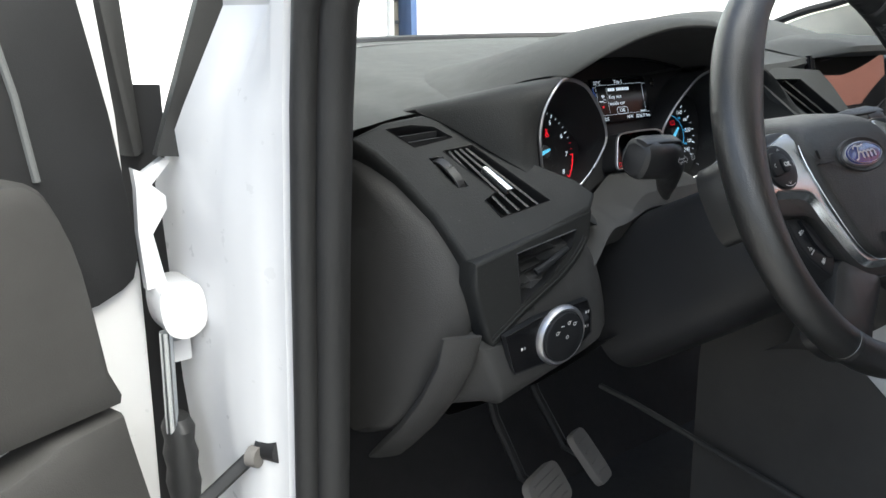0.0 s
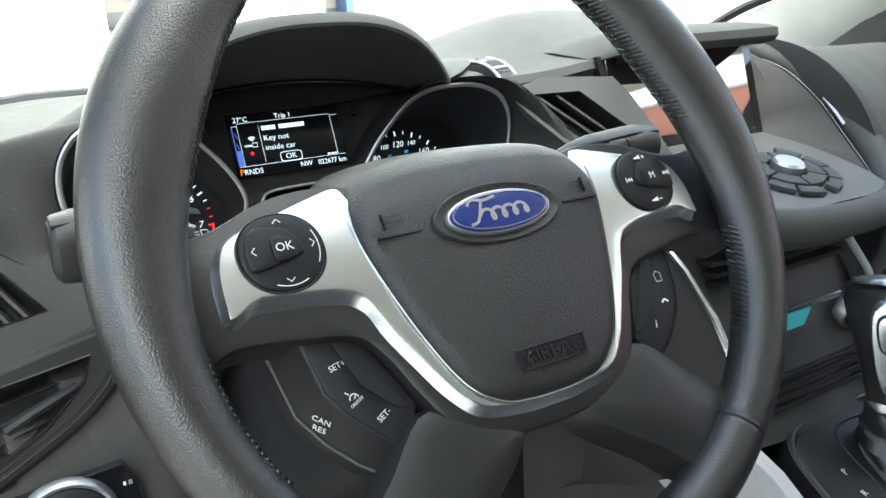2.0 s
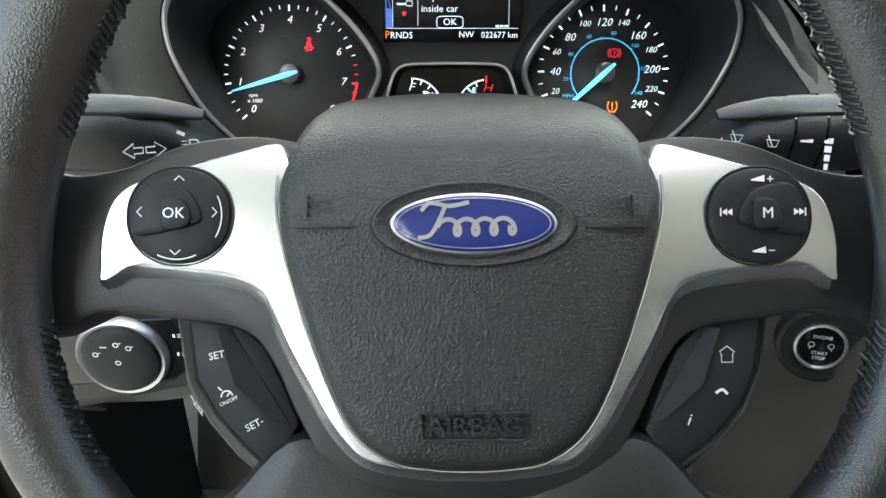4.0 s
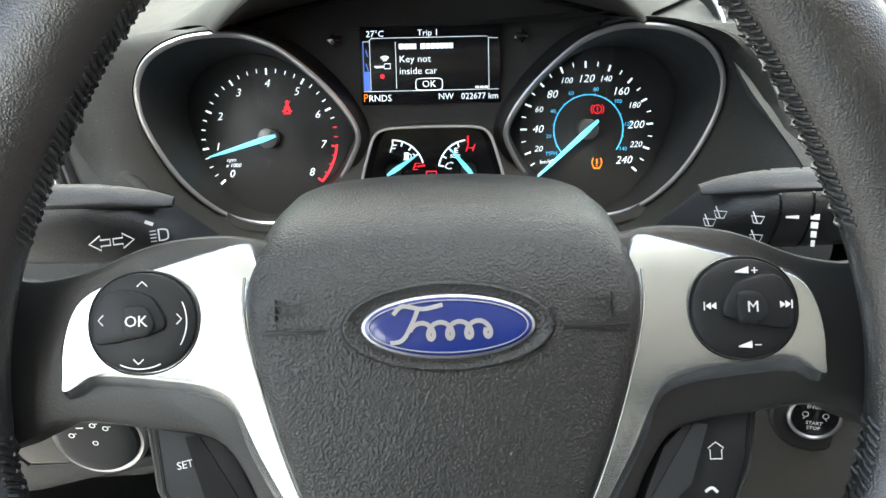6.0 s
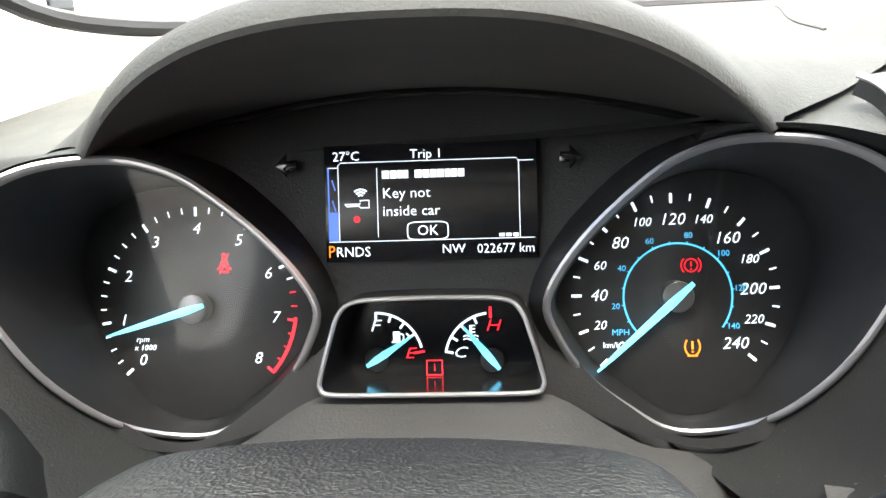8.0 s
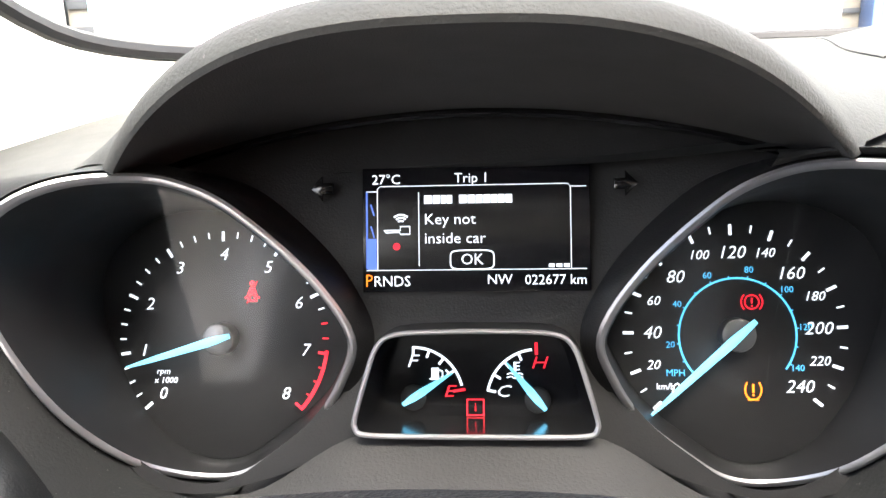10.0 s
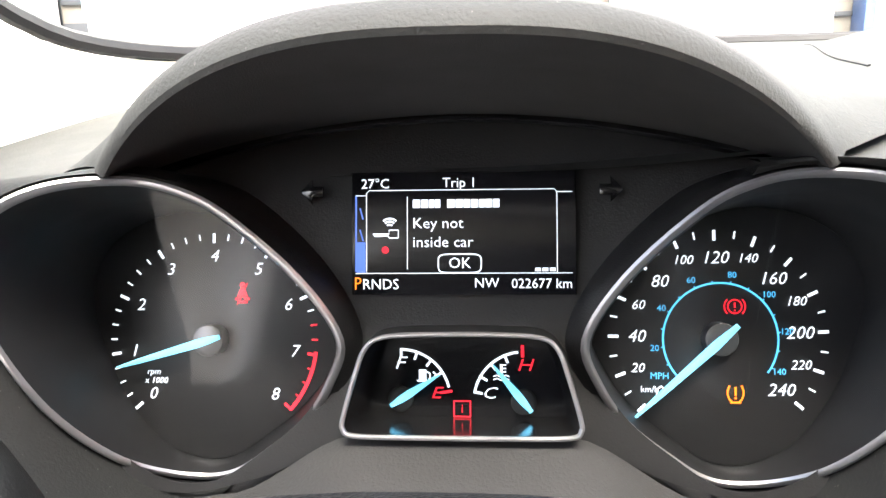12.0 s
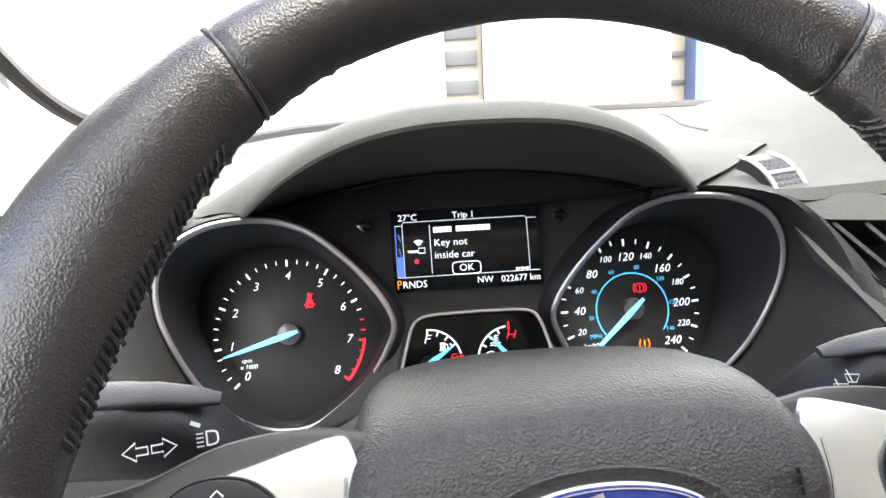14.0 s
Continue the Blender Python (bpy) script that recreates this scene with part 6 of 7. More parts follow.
    for z, rx, ry, dx, dy in ((0.829, 0.0112, 0.012, 0, 0), (0.845, 0.0135, 0.015, 0, 0), (0.868, 0.0175, 0.020, 0.0, 0), (0.888, 0.0205, 0.024, -0.001, 0.001), (0.902, 0.0205, 0.025, -0.002, 0.003), (0.911, 0.017, 0.022, -0.002, 0.004), (0.915, 0.009, 0.013, -0.002, 0.004)):
        rows.append([inv @ Vector((0.314 + dx + x, -0.013 + dy + y, z - 0.009)) for x, y in oval(0, 0, rx, ry, 28, 2.5)])
    part("knob", loft(rows, True, True, True), LEATHER_LOW, g, "black leather knob")
    mk = inv @ Matrix.Translation((0.2955, -0.0245, 0.869)) @ Matrix.Rotation(radians(-52), 4, "Z") @ axes((0, 0, 0), -8).to_3x3().to_4x4()
    face = [(p.x, p.y) for p in spline([(-0.010, 0.024), (0.010, 0.027), (0.0135, 0.010), (0.009, -0.016), (0.003, -0.036), (-0.003, -0.036), (-0.009, -0.012)], 5)]
    o = part("knob_face", plate(face, -0.010, 0.0025, 0.002, 0.001), SILVER, g, "silver knob face")
    o.matrix_basis = mk
    bt = [(p.x, p.y) for p in spline([(-0.007, 0.018), (0.006, 0.020), (0.009, 0.008), (0.004, -0.006), (-0.005, -0.003)], 5)]
    o2 = part("release_button", plate(bt, 0.002, 0.0050, 0.001), SILVER, g)
    o2.matrix_basis = mk
    o3 = part("button_gap", ring(bt, 0.0010, 0.001, 0.0040, 0.0003), BLACK, g)
    o3.matrix_basis = mk
    top = part("knob_cap", plate(oval(0, 0, 0.015, 0.018, 28, 2.6), 0, 0.004, 0.002, 0.002), SILVER, g, "silver knob cap")
    top.matrix_basis = inv @ pose(0.3105, -0.0095, 0.9035, -6, 10, 0)


build_console()


# ---- pedals, seat, footwell ----
def build_pedals():
    def pedal(name, label, x, y, z, w, h, lean, turn):
        p = thing(name, label, "pedal", Matrix.Translation((x, y, z)) @ Matrix.Rotation(radians(turn), 4, "Z") @ axes((0, 0, 0), lean).to_3x3().to_4x4())
        tagged(p, label, "pedal", group="foot pedals")
        part("pad", plate(oval(0, 0, w / 2, h / 2, 32, 5), -0.008, 0.004, 0.003), STEEL, p, "worn rubber pad")
        for i in range(4):
            part("rib", block(-w * 0.34, w * 0.34, -h * 0.3 + i * h * 0.2 - 0.0015, -h * 0.3 + i * h * 0.2 + 0.0015, 0.0035, 0.006, 0.001), STEEL, p)
        part("arm", tube([(0, 0, -0.008), (0, 0.03, -0.03), (0, 0.12, -0.02), (0, 0.2, 0.01)], 0.007, 8), BLACK, p)
    pedal("brake_pedal", "worn grey rubber brake pedal", 0.042, 0.365, 0.497, 0.088, 0.06, 35, 20)
    pedal("accelerator_pedal", "narrow worn accelerator pedal", 0.160, 0.40, 0.492, 0.042, 0.085, 40, 20)


build_pedals()


def build_seat():
    s = thing("passenger_seat", "dark leather passenger seat", "car seat")
    rows = []
    for y, hw, z in ((-0.62, 0.23, 0.66), (-0.45, 0.25, 0.68), (-0.28, 0.25, 0.70), (-0.16, 0.24, 0.69), (-0.12, 0.22, 0.65), (-0.12, 0.2, 0.5)):
        rows.append([(0.68 + hw * (k / 8 - 1), y, z + 0.03 * abs(k / 8 - 1) ** 3 - 0.12 * max(0, abs(k / 8 - 1) - 0.85) / 0.15) for k in range(17)])
    part("cushion", loft(rows), SEAT, s)
    part("cushion_base", block(0.46, 0.9, -0.6, -0.13, 0.34, 0.62, 0.03), SEAT, s)
    rows = []
    for z, hw, y in ((0.66, 0.24, -0.60), (0.9, 0.25, -0.66), (1.15, 0.22, -0.74), (1.28, 0.16, -0.78)):
        rows.append([(0.68 + hw * (k / 8 - 1), y + 0.03 * abs(k / 8 - 1) ** 2 * -1 + 0.05, z) for k in range(17)])
    part("backrest", loft(rows), SEAT, s)


build_seat()


# ---- car body ----
def pillar_line(x0, s, dx=0.0, dy=0.0, dz=0.0):
    """The edge of the windscreen along a pillar, moved by dx (outwards), dy and dz."""
    pts = ((0.0, 0.60, 1.078), (0.055, 0.52, 1.084), (0.09, 0.45, 1.10), (0.105, 0.36, 1.145), (0.095, 0.26, 1.205), (0.08, 0.15, 1.27), (0.045, -0.02, 1.385), (0.015, -0.17, 1.49))
    return [(x0 + s * (x + dx), y + dy, z + dz) for x, y, z in spline([Vector(p) for p in pts], 4, False)]


def build_body():
    b = thing("car_body", "white car body with black rubber door seal and pale pillar trim", "car")
    lean = ((0.34, 0.045), (0.5, 0.038), (0.65, 0.03), (0.8, 0.016), (0.95, 0.003), (1.05, -0.008), (1.12, -0.02), (1.25, -0.11), (1.5, -0.38))
    rows = []
    for z, dy in lean:
        f = 0.006 * math.sin(z * 9)
        rows.append([(-0.390, 0.203 + dy, z), (-0.395, 0.206 + dy, z), (-0.399, 0.217 + dy, z), (-0.405, 0.222 + dy, z), (-0.411, 0.231 + dy, z), (-0.4155, 0.241 + dy, z), (-0.4175 - f, 0.252 + dy, z), (-0.4190 - f, 0.264 + dy, z), (-0.4215 - f, 0.285 + dy, z), (-0.4265 - f, 0.315 + dy, z), (-0.4330, 0.350 + dy, z), (-0.4380, 0.42 + dy, z)])
    for row, (z, dy) in zip(rows, lean):
        k = 0.8 * smooth((z - 0.90) / 0.17)
        row[:] = [(x + 0.42 * max(0.0, z - 1.045) * smooth((-0.398 - x) / 0.02) * (z < 1.2), y - (y - 0.245 - dy) * k if y > 0.245 + dy else y, z) for x, y, z in row]
    part("hinge_pillar", loft(rows), PAINT, b, "white painted door pillar")
    for dx, dy0, r, nm in ((-0.3855, 0.192, 0.0100, "door_seal"), (-0.3665, 0.184, 0.0140, "inner_seal")):
        part(nm, tube([(dx, dy0 + dy, z) for z, dy in lean], r, 12), RUBBER, b, "black rubber door seal")
    rows = []
    for z, dy in lean[:8]:
        rows.append([(-0.362, 0.19 + dy, z), (-0.345, 0.2 + dy, z), (-0.330, 0.235 + dy, z), (-0.322, 0.30 + dy, z), (-0.322, 0.5 + dy, z)])
    part("kick_trim", loft(rows), BLACK, b, "black inner pillar trim")
    # hinge, strap, gaiter in the door gap
    upright = Matrix(((1, 0, 0, 0), (0, 0, 1, 0.315), (0, 1, 0, 0), (0, 0, 0, 1)))
    bm = plate(spline([(-0.462, 0.903), (-0.447, 0.909), (-0.432, 0.905), (-0.427, 0.886), (-0.430, 0.869), (-0.445, 0.861), (-0.459, 0.868), (-0.464, 0.885)], 3), -0.022, 0.022, 0.008)
    bm.transform(upright)
    h = part("door_hinge", bm, PAINT, b, "white door hinge")
    bm = plate([(-0.469, 1.001), (-0.461, 0.997), (-0.445, 1.007), (-0.440, 1.004), (-0.456, 0.987), (-0.446, 0.977), (-0.446, 0.967), (-0.459, 0.948), (-0.452, 0.905), (-0.468, 0.903), (-0.470, 0.95), (-0.468, 0.985)], -0.006, 0.006, 0.002)
    bm.transform(upright)
    part("hinge_bracket", bm, PAINT, h)
    part("hinge_leaf", block(-0.446, -0.420, 0.318, 0.345, 0.872, 0.898, 0.006), PAINT, h)
    part("hinge_pin", tube([(-0.460, 0.31, 0.775), (-0.457, 0.31, 0.865)], 0.0055, 12), SILVER, h)
    part("pin_nut", block(-0.452, -0.434, 0.318, 0.335, 0.832, 0.852, 0.004), PAINT, h)
    bm = plate([(-0.452, 1.010), (-0.419, 1.006), (-0.367, 1.125), (-0.31, 1.25), (-0.355, 1.25), (-0.409, 1.125)], -0.008, 0.008, 0.005)
    bm.transform(Matrix.Translation((0, -0.005, 0)) @ upright)
    part("mirror_gasket", bm, RUBBER, b, "black rubber strip along the pillar")
    # black sheet puts the shade of the door gap into colour
    part("fender_inner", loft([[(-0.428, 0.352, z), (-0.447, 0.372, z), (-0.47, 0.40, z), (-0.60, 0.56, z)] for z in (0.35, 0.7, 1.0, 1.06)]), BLACK, b, "black sheet standing in for shade behind the hinge")
    st = thing("door_strap", "black door check strap bolted to the white pillar", "door strap")
    part("strap", tube([(-0.404, 0.258, 0.765), (-0.420, 0.262, 0.752), (-0.44, 0.268, 0.735), (-0.47, 0.275, 0.712), (-0.5, 0.28, 0.70)], 0.006, 8, flat=0.5), RUBBER, st)
    part("bolt_head", tube([(-0.396, 0.238, 0.768), (-0.400, 0.246, 0.768), (-0.406, 0.255, 0.768)], 0.011, 12), BLACK, st)
    part("bolt_washer", tube([(-0.412, 0.244, 0.764), (-0.417, 0.252, 0.764)], 0.009, 12), STEEL, st)
    part("gaiter", loft([[(-0.453 + x, 0.318 + y, z) for x, y in oval(0, 0, r * 0.85, r * 1.2, 16)] for r, z in ((0.011, 0.785), (0.016, 0.775), (0.014, 0.762), (0.017, 0.750), (0.0145, 0.736), (0.017, 0.722), (0.014, 0.705), (0.012, 0.66))], True, True, True), RUBBER, st, "black ribbed cable gaiter")
    # shell
    # roof is out of view; its left edge is set to cut sky light
    part("roof", block(-0.36, 1.08, -1.9, -0.16, 1.48, 1.52, 0.015), CREAM, b, "pale roof lining")
    part("floor_pan", block(-0.42, 1.14, -1.9, 0.9, 0.30, 0.34, 0.01), CARPET, b, "dark carpeted floor")
    part("bulkhead", loft([[(x, 0.55, 0.34), (x, 0.66, 0.55), (x, 0.70, 0.8), (x, 0.64, 0.99), (x, 0.52, 1.045)] for x in (-0.33, 0.3, 1.06)]), CARPET, b, "dark footwell carpet")
    # rear of the cabin is unseen, added to hold back light from behind
    for x in (-0.40, 1.10):
        part("rear_side", block(x - 0.02, x + 0.02, -1.9, -0.78, 0.34, 1.05, 0.01), DASH_LOW, b, "unseen rear cabin side, cuts light from behind")
        for y0, y1 in ((-0.88, -0.78), (-1.9, -1.6)):
            part("rear_post", block(x - 0.02, x + 0.02, y0, y1, 1.05, 1.5, 0.01), DASH_LOW, b)
    part("rear_glass", block(-0.38, 1.08, -1.94, -1.90, 1.1, 1.5, 0.005), TINTED, b, "unseen opaque rear window, cuts light from behind")
    part("rear_panel", block(-0.36, 1.08, -1.95, -1.9, 0.3, 1.1, 0.01), DASH_LOW, b)
    part("sill", block(-0.45, -0.36, -1.0, 0.24, 0.30, 0.42, 0.02), PAINT, b, "white door sill")
    # bonnet is never in view, added to bounce light through the windscreen
    part("bonnet", loft([[(x, far_edge(min(max(x, -0.3), 1.0)) + 0.06 + k * 0.60, 1.0 - 0.02 * k - 0.13 * k * k - 0.1 * (x - 0.36) ** 2) for x in [-0.34 + 1.4 * i / 14 for i in range(15)]] for k in (0, 0.2, 0.4, 0.6, 0.8, 1.0)]), PAINT, b, "white bonnet")
    rows = [pillar_line(-0.185, -1, *q) for q in ((0.004, 0.0, 0.0), (0.012, -0.012, -0.012), (0.022, -0.03, -0.035), (0.04, -0.045, -0.06), (0.07, -0.05, -0.055), (0.085, -0.02, -0.02), (0.06, 0.02, 0.01))]
    part("pillar_trim", loft([list(r) for r in zip(*rows)], True, True, True), CREAM, b, "pale cloth pillar trim")
    part("screen_border", tube(pillar_line(-0.185, -1, -0.001, 0.012, 0.006), 0.0065, 8), BLACK, b, "black windscreen border")
    near = spline([(0.885, 0.66, 1.07), (0.89, 0.56, 1.110), (0.886, 0.48, 1.129), (0.872, 0.42, 1.148), (0.850, 0.317, 1.183), (0.83, 0.2, 1.235), (0.80, 0.0, 1.35), (0.78, -0.15, 1.48)], 4, False)
    far = spline([(0.99, 0.46, 0.99), (0.985, 0.42, 1.02), (0.975, 0.37, 1.052), (0.967, 0.32, 1.09), (0.958, 0.25, 1.149), (0.94, 0.12, 1.215), (0.91, -0.08, 1.335), (0.88, -0.24, 1.46)], 4, False)
    rows = []
    for a, c in zip(near, far):
        rows.append([a + Vector((0.03, 0.04, 0.0)), a, a.lerp(c, 0.1) + Vector((-0.007, -0.008, 0)), a.lerp(c, 0.5) + Vector((-0.014, -0.018, 0)), a.lerp(c, 0.9) + Vector((-0.006, -0.012, 0)), c, c + Vector((0.03, 0.02, 0))])
    part("pillar_trim", loft(rows), CREAM, b, "pale cloth pillar trim")
    part("screen_border", tube([p + Vector((-0.002, 0.016, 0.006)) for p in near], 0.0075, 8), BLACK, b, "black windscreen border")
    base = [(-0.305 + 1.33 * i / 30, 0) for i in range(31)]
    w = thing("windscreen", "clear curved windscreen glass", "windscreen")
    rows = []
    for k in (0, 0.33, 0.66, 1):
        rows.append([(mixv(x, 0.36 + (x - 0.36) * 0.9, k), mixv(far_edge(min(max(x, -0.31), 1.03)) + 0.03, -0.14 - 0.1 * (x - 0.36) ** 2, k), mixv(1.075, 1.50, k) + 0.05 * math.sin(math.pi * k)) for x, _ in base])
    pane = part("pane", loft(rows), GLASS, w)
    pane.visible_shadow = False
    part("lower_border", tube([(x, far_edge(min(max(x, -0.31), 1.03)) + 0.02, dash_top(x, far_edge(x)) + 0.003) for x, _ in base], 0.007, 8), BLACK, w, "black lower edge of the windscreen")
    wp = thing("wiper", "black windscreen wiper resting at the base of the glass", "wiper")
    part("blade", tube([(x, far_edge(x) + 0.06, dash_top(x, far_edge(x)) - 0.001 + 0.003 * math.sin((x - 0.0) * 6)) for x in [0.02 + 0.5 * i / 14 for i in range(15)]], 0.005, 6), BLACK, wp)
    part("arm", tube([(0.5, 0.98, 1.060), (0.36, 0.985, 1.068), (0.22, 0.965, 1.073)], 0.006, 6), BLACK, wp)


TINTED = mat("dark tinted glass", (0.02, 0.022, 0.024), 0.1, vary=0.0)
build_body()


# ---- doors ----
def build_driver_door():
    D, Nn = Vector((-0.951, -0.309, 0)).normalized(), Vector((0.309, -0.951, 0)).normalized()
    o = Vector((-0.465, 0.335, 0))
    m = Matrix(((D.x, 0, Nn.x, o.x), (D.y, 0, Nn.y, o.y), (0, 1, 0, 0), (0, 0, 0, 1)))
    door = thing("driver_door", "open white driver's door with dark grey inner trim", "car door", m)
    shell = [(0.004, 0.40), (0.0, 0.70), (-0.002, 0.767), (-0.004, 0.851), (-0.005, 0.911), (0.0, 0.95), (0.001, 1.04), (0.008, 1.125), (0.028, 1.20), (0.12, 1.21), (0.17, 1.04), (0.95, 1.04), (0.98, 0.9), (0.95, 0.40)]
    part("shell", plate(shell, -0.05, -0.004, 0.006), PAINT, door, "white painted door shell")
    sail = [(0.044, 1.195), (0.029, 1.125), (0.014, 1.042), (0.0035, 0.955), (0.0035, 0.925), (0.009, 0.909), (0.020, 0.902), (0.043, 0.895), (0.14, 0.89), (0.16, 1.02), (0.11, 1.195)]
    part("corner_cover", plate(sail, -0.004, 0.006, 0.003), BLACK, door, "black corner cover inside the window")
    part("cover_line", tube([(0.105, 1.16, 0.0065), (0.085, 1.06, 0.0065), (0.078, 1.0, 0.0065)], 0.003, 8), STRIP, door)
    part("window_channel", plate([(0.004, 1.20), (-0.014, 1.20), (-0.024, 1.125), (-0.031, 1.005), (-0.020, 1.002), (-0.004, 1.125)], -0.05, -0.02, 0.004), RUBBER, door, "black rubber window channel")
    trim = [(p.x, p.y) for p in spline([(0.9, 0.998), (0.3, 1.006), (0.15, 1.008), (0.110, 1.007), (0.092, 1.001), (0.080, 0.984), (0.065, 0.936), (0.051, 0.82)], 3, False)] + [(0.9, 0.81)]
    part("trim_panel", plate(trim, -0.002, 0.036, 0.012), DASH_LOW, door, "dark grey door trim")
    low = [(0.9, 0.806), (0.14, 0.800), (0.116, 0.806), (0.108, 0.812), (0.051, 0.815), (0.046, 0.79), (0.033, 0.72), (0.02, 0.5), (0.9, 0.5)]
    part("lower_trim", plate(low, -0.002, 0.037, 0.006), DASH_LOW, door, "lower door trim below a groove")


build_driver_door()


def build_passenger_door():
    # scaled about a camera position, so the door is placed to fit that view
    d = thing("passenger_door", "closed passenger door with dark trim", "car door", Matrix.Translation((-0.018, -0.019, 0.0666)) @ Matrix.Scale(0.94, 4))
    rows = []
    for z, x in ((1.03, 1.035), (1.025, 1.015), (1.0, 1.0), (0.93, 0.995), (0.85, 1.005), (0.80, 1.01), (0.5, 1.02)):
        rows.append([(x + 0.02 * math.sin(k * 0.5) * (z < 0.9), 0.36 - 1.3 * k / 16, z) for k in range(17)])
    part("door_trim", loft(rows), DOORTRIM, d, "dark grey door trim")
    part("outer_skin", block(1.05, 1.09, -0.95, 0.45, 0.4, 1.03, 0.01), PAINT, d)
    rows = []
    for y, z, w in ((0.26, 0.80, 0.006), (0.2, 0.83, 0.02), (0.12, 0.86, 0.03), (0.0, 0.875, 0.035), (-0.3, 0.88, 0.035)):
        rows.append([(0.985 + a, y, z + b) for a, b in oval(0, 0, w, w * 0.7, 16)])
    part("armrest", loft(rows, True, True, True), DASH_LOW, d)
    part("window_sill", block(1.0, 1.05, -0.95, 0.35, 1.022, 1.034, 0.004), STALK, d)
    tri = [(0.56, 1.015), (0.265, 1.025), (0.215, 1.215), (0.30, 1.16)]
    bm = plate(tri, -0.01, 0.004, 0.003)
    bm.transform(Matrix(((0, 0, -1, 1.012), (1, 0, 0, 0), (0, 1, 0, 0), (0, 0, 0, 1))))
    part("corner_cover", bm, DASH_LOW, d, "dark corner cover")
    part("window_post", tube([(1.02, 0.278, 1.03), (1.01, 0.252, 1.16), (0.99, 0.14, 1.35)], 0.019, 8), BLACK, d)
    part("window_channel", tube([(1.03, 0.240, 1.03), (1.02, 0.216, 1.16), (1.0, 0.10, 1.35)], 0.010, 8), STRIP, d, "grey window channel")
    sw = part("lock_switch", plate(oval(0, 0, 0.011, 0.018, 28, 4), 0.002, 0.006, 0.002), BUTTON, d)
    sw.matrix_basis = Matrix(((0, 0, -1, 0.992), (-1, 0, 0, 0.131), (0, 1, 0, 0.971), (0, 0, 0, 1)))
    part("switch_frame", ring(oval(0, 0, 0.011, 0.018, 28, 4), 0.0014, 0.0, 0.0045, 0.0005), CHROME, sw)
    part("switch_plate", plate(oval(0, 0, 0.037, 0.031, 32, 4), -0.006, 0.002, 0.002), DASH_LOW, sw)
    mir = thing("door_mirror", "white passenger door mirror outside the window", "mirror")
    mm = Matrix.Translation((1.26, 0.25, 1.086)) @ Matrix.Rotation(radians(-22), 4, "Z") @ axes((0, 0, 0), 0).to_3x3().to_4x4()
    shape = oval(0, 0, 0.10, 0.062, 40, 3.2)
    o = part("housing", loft([[(x * q, y * q, z) for x, y in shape] for q, z in ((1.0, 0.0), (1.04, -0.02), (0.95, -0.07), (0.6, -0.10))], True, False, True), PAINT, mir)
    o.matrix_basis = mm
    o = part("mirror_rim", ring(shape, 0.006, -0.012, 0.004, 0.002, False), BLACK, mir)
    o.matrix_basis = mm
    o = part("mirror_glass", plate(inset(shape, 0.005), -0.008, -0.002, 0.0005), MIRROR, mir)
    o.matrix_basis = mm
    part("mirror_foot", tube([(1.16, 0.30, 1.04), (1.09, 0.32, 1.03), (1.05, 0.33, 1.03)], 0.02, 8), BLACK, mir)


MIRROR = mat("mirror", (0.9, 0.9, 0.9), 0.02, metal=1.0, vary=0.0)
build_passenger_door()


# ---- outside ----
CONCRETE = mat("pale concrete", (0.22, 0.212, 0.20), 0.85, grain=0.02, strength=0.3, depth=0.01)
WALLWHITE = mat("white window film", (0.82, 0.83, 0.83), 0.5, grain=0.01, strength=0.03, vary=0.03)
TINT = mat("tinted shop glass", (0.10, 0.12, 0.13), 0.08, vary=0.2)
DARKREFLECT = mat("dark shape", (0.03, 0.034, 0.04), 0.5)
BLUEFRAME = mat("blue painted frame", (0.06, 0.10, 0.20), 0.4)
GREYFRAME = mat("grey aluminium frame", (0.35, 0.36, 0.36), 0.45, metal=0.3)
BEIGE = mat("beige blind", (0.13, 0.122, 0.105), 0.8)
PALEBLUE = mat("pale blue film print", (0.35, 0.68, 0.80), 0.5)
REDBAND = mat("red facade band", (0.55, 0.04, 0.05), 0.5)
bm = bmesh.new()
loft([[(-900, -900, 0), (900, -900, 0)], [(-900, 900, 0), (900, 900, 0)]], bm=bm)
tagged(part("ground", bm, CONCRETE), "pale concrete forecourt", "ground", kind="structure")


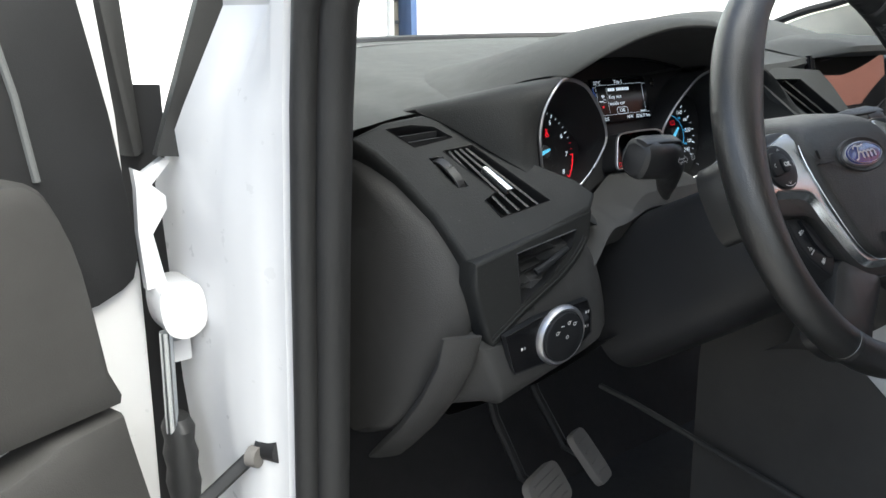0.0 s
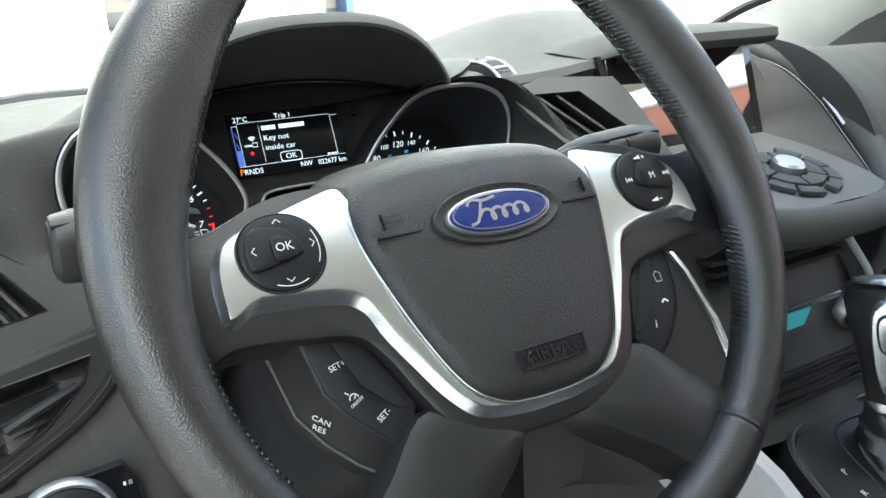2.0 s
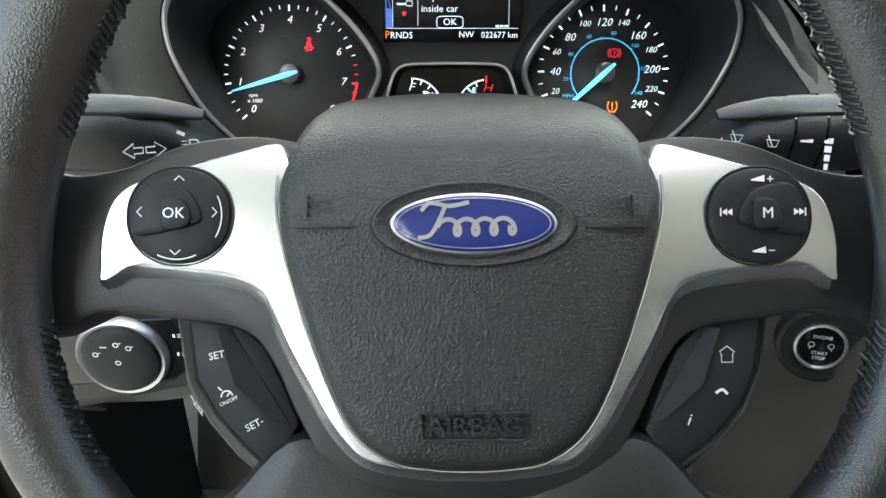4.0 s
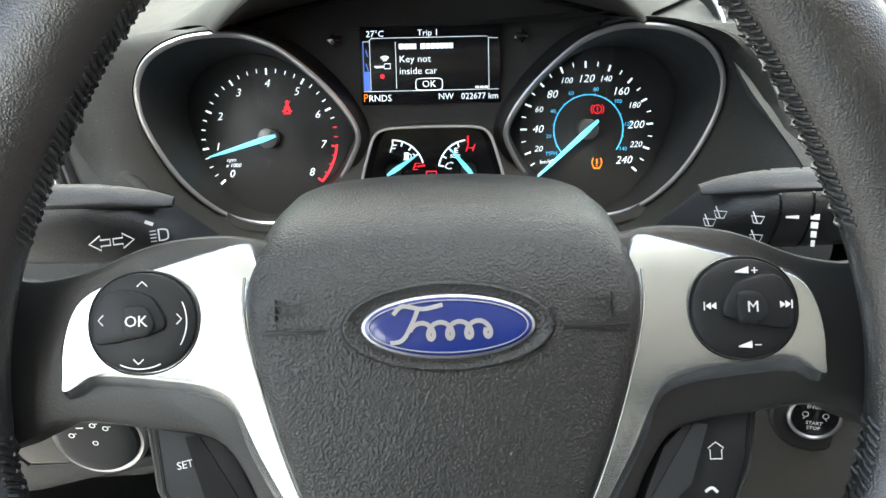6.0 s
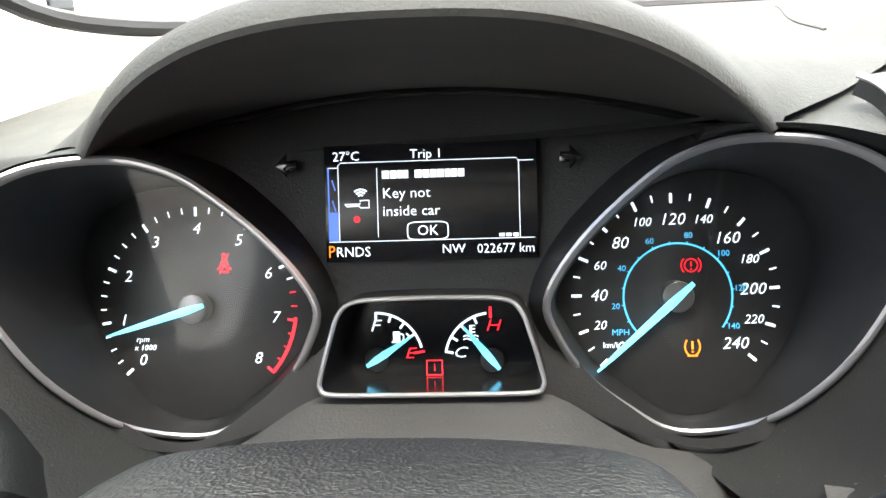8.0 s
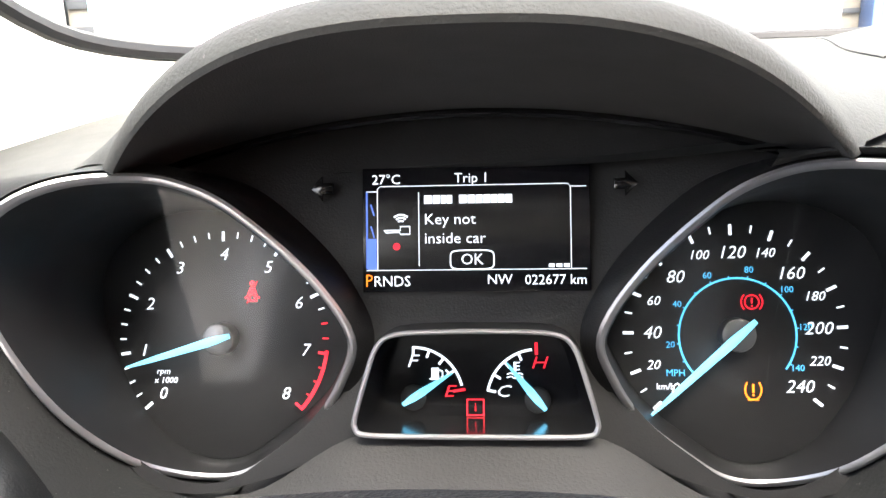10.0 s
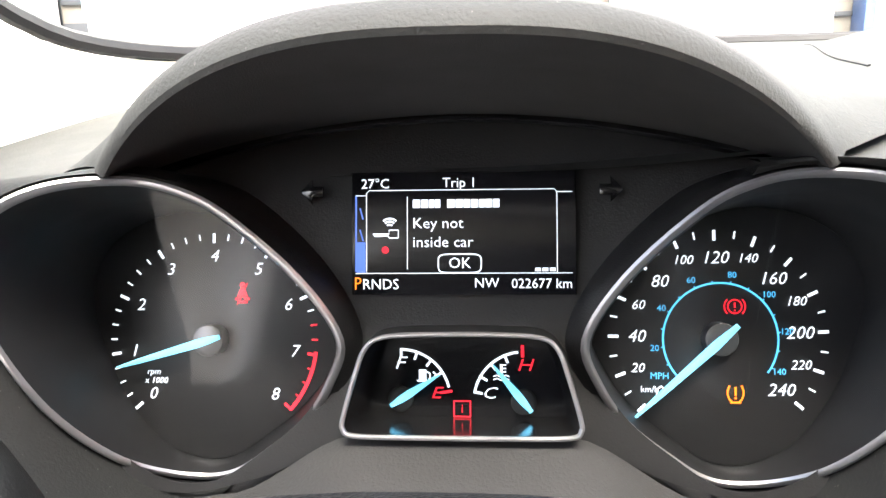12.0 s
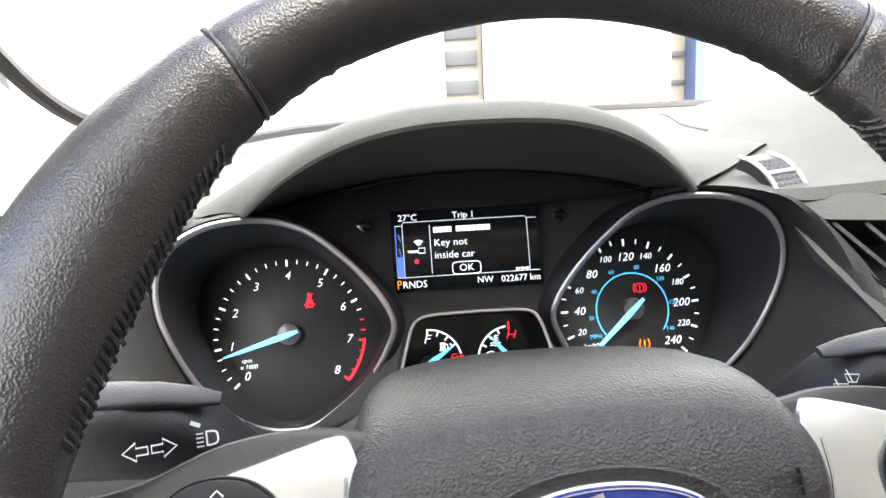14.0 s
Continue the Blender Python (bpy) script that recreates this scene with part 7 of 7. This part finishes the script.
def build_showroom():
    f = thing("showroom_front", "glazed showroom front with white window film between tinted strips", "building")
    Y = 1.66
    part("wall", block(-6, 7, Y + 0.10, Y + 0.4, 0, 3.0, 0.02), TINT, f, "tinted glazing")
    part("fascia", block(-6, 7, Y - 0.1, Y + 0.4, 2.9, 3.1, 0.02), WALLWHITE, f)
    strips = [(-1.9, 0.1), (-0.9, 0.09), (0.187, 0.095), (0.705, 0.08), (2.4, 0.1), (3.2, 0.1), (4.2, 0.1)]
    x = -6
    for c, w in strips + [(7, 0)]:
        part("window_film", block(x, c - w / 2, Y, Y + 0.06, 0.1, 2.95, 0.004), WALLWHITE, f, "white window film")
        x = c + w / 2
    for i, (c, w) in enumerate(strips):
        # beige board and dark bars paint what the strip of glass reflects
        part("blind", block(c - w / 2, c + w / 2, Y + 0.07, Y + 0.09, 0.9, 2.9, 0.002), BEIGE, f, "beige board painted as a reflection")
        part("post", block(c - w / 2 - 0.026, c - w / 2 - 0.014, Y - 0.02, Y - 0.004, 0.1, 2.9, 0.003), GREYFRAME, f)
        for z0 in (1.10, 1.165, 1.225, 1.34):
            part("dark_bar", block(c - w / 2 + 0.004, c + w / 2 - 0.012, Y + 0.062, Y + 0.069, z0, z0 + 0.022 + 0.012 * math.sin(i * 2 + z0 * 90), 0.002), DARKREFLECT, f, "dark bar painted as a reflection")
        if i == 3:
            part("blue_post", block(c + w / 2 - 0.02, c + w / 2 + 0.001, Y + 0.002, Y + 0.068, 0.1, 2.9, 0.003), BLUEFRAME, f, "blue window post")
    for c, w, z in ((1.05, 0.12, 1.42), (1.25, 0.08, 1.43), (0.5, 0.10, 1.5), (-0.78, 0.16, 1.15), (-1.15, 0.3, 1.2), (1.7, 0.3, 1.4)):
        part("film_print", block(c - w / 2, c + w / 2, Y - 0.003, Y - 0.001, z, z + 0.5, 0), PALEBLUE, f, "pale blue printed shape")


build_showroom()


def build_street():
    b = thing("street_building", "white building with a red band across the street", "building")
    part("wall", block(6, 22, -16, -12, 0, 6, 0.05), WALLWHITE, b)
    part("band", block(5.95, 22.05, -12.02, -11.95, 3.0, 3.6, 0.02), REDBAND, b)
    for i in range(6):
        part("window", block(7 + i * 2.4, 8.4 + i * 2.4, -12.0, -11.96, 1.0, 2.6, 0.02), TINT, b)


build_street()


def build_house():
    # out of direct view; added for the salmon reflection in the screen
    b = thing("salmon_building", "salmon building added to be reflected in the screen", "building")
    part("wall", block(9, 13, -9.5, -2.6, 0, 4.2, 0.05), SALMON, b)
    part("parapet", block(8.9, 13.1, -9.6, -2.5, 4.2, 4.4, 0.05), WALLWHITE, b)


SALMON = mat("salmon wall paint", (0.72, 0.30, 0.20), 0.8, grain=0.02, strength=0.2, depth=0.005)
build_house()

# unseen wall on the driver's side, added to limit the sky light
SKYSTOP = mat("pale yard wall", (0.55, 0.54, 0.52), 0.9, grain=0.02, strength=0.3, depth=0.01)
tagged(part("wall_west", block(-6.6, -6.3, -14, 1.6, 0, 2.4, 0.02), SKYSTOP), "unseen pale wall, limits sky light", "wall", kind="structure")
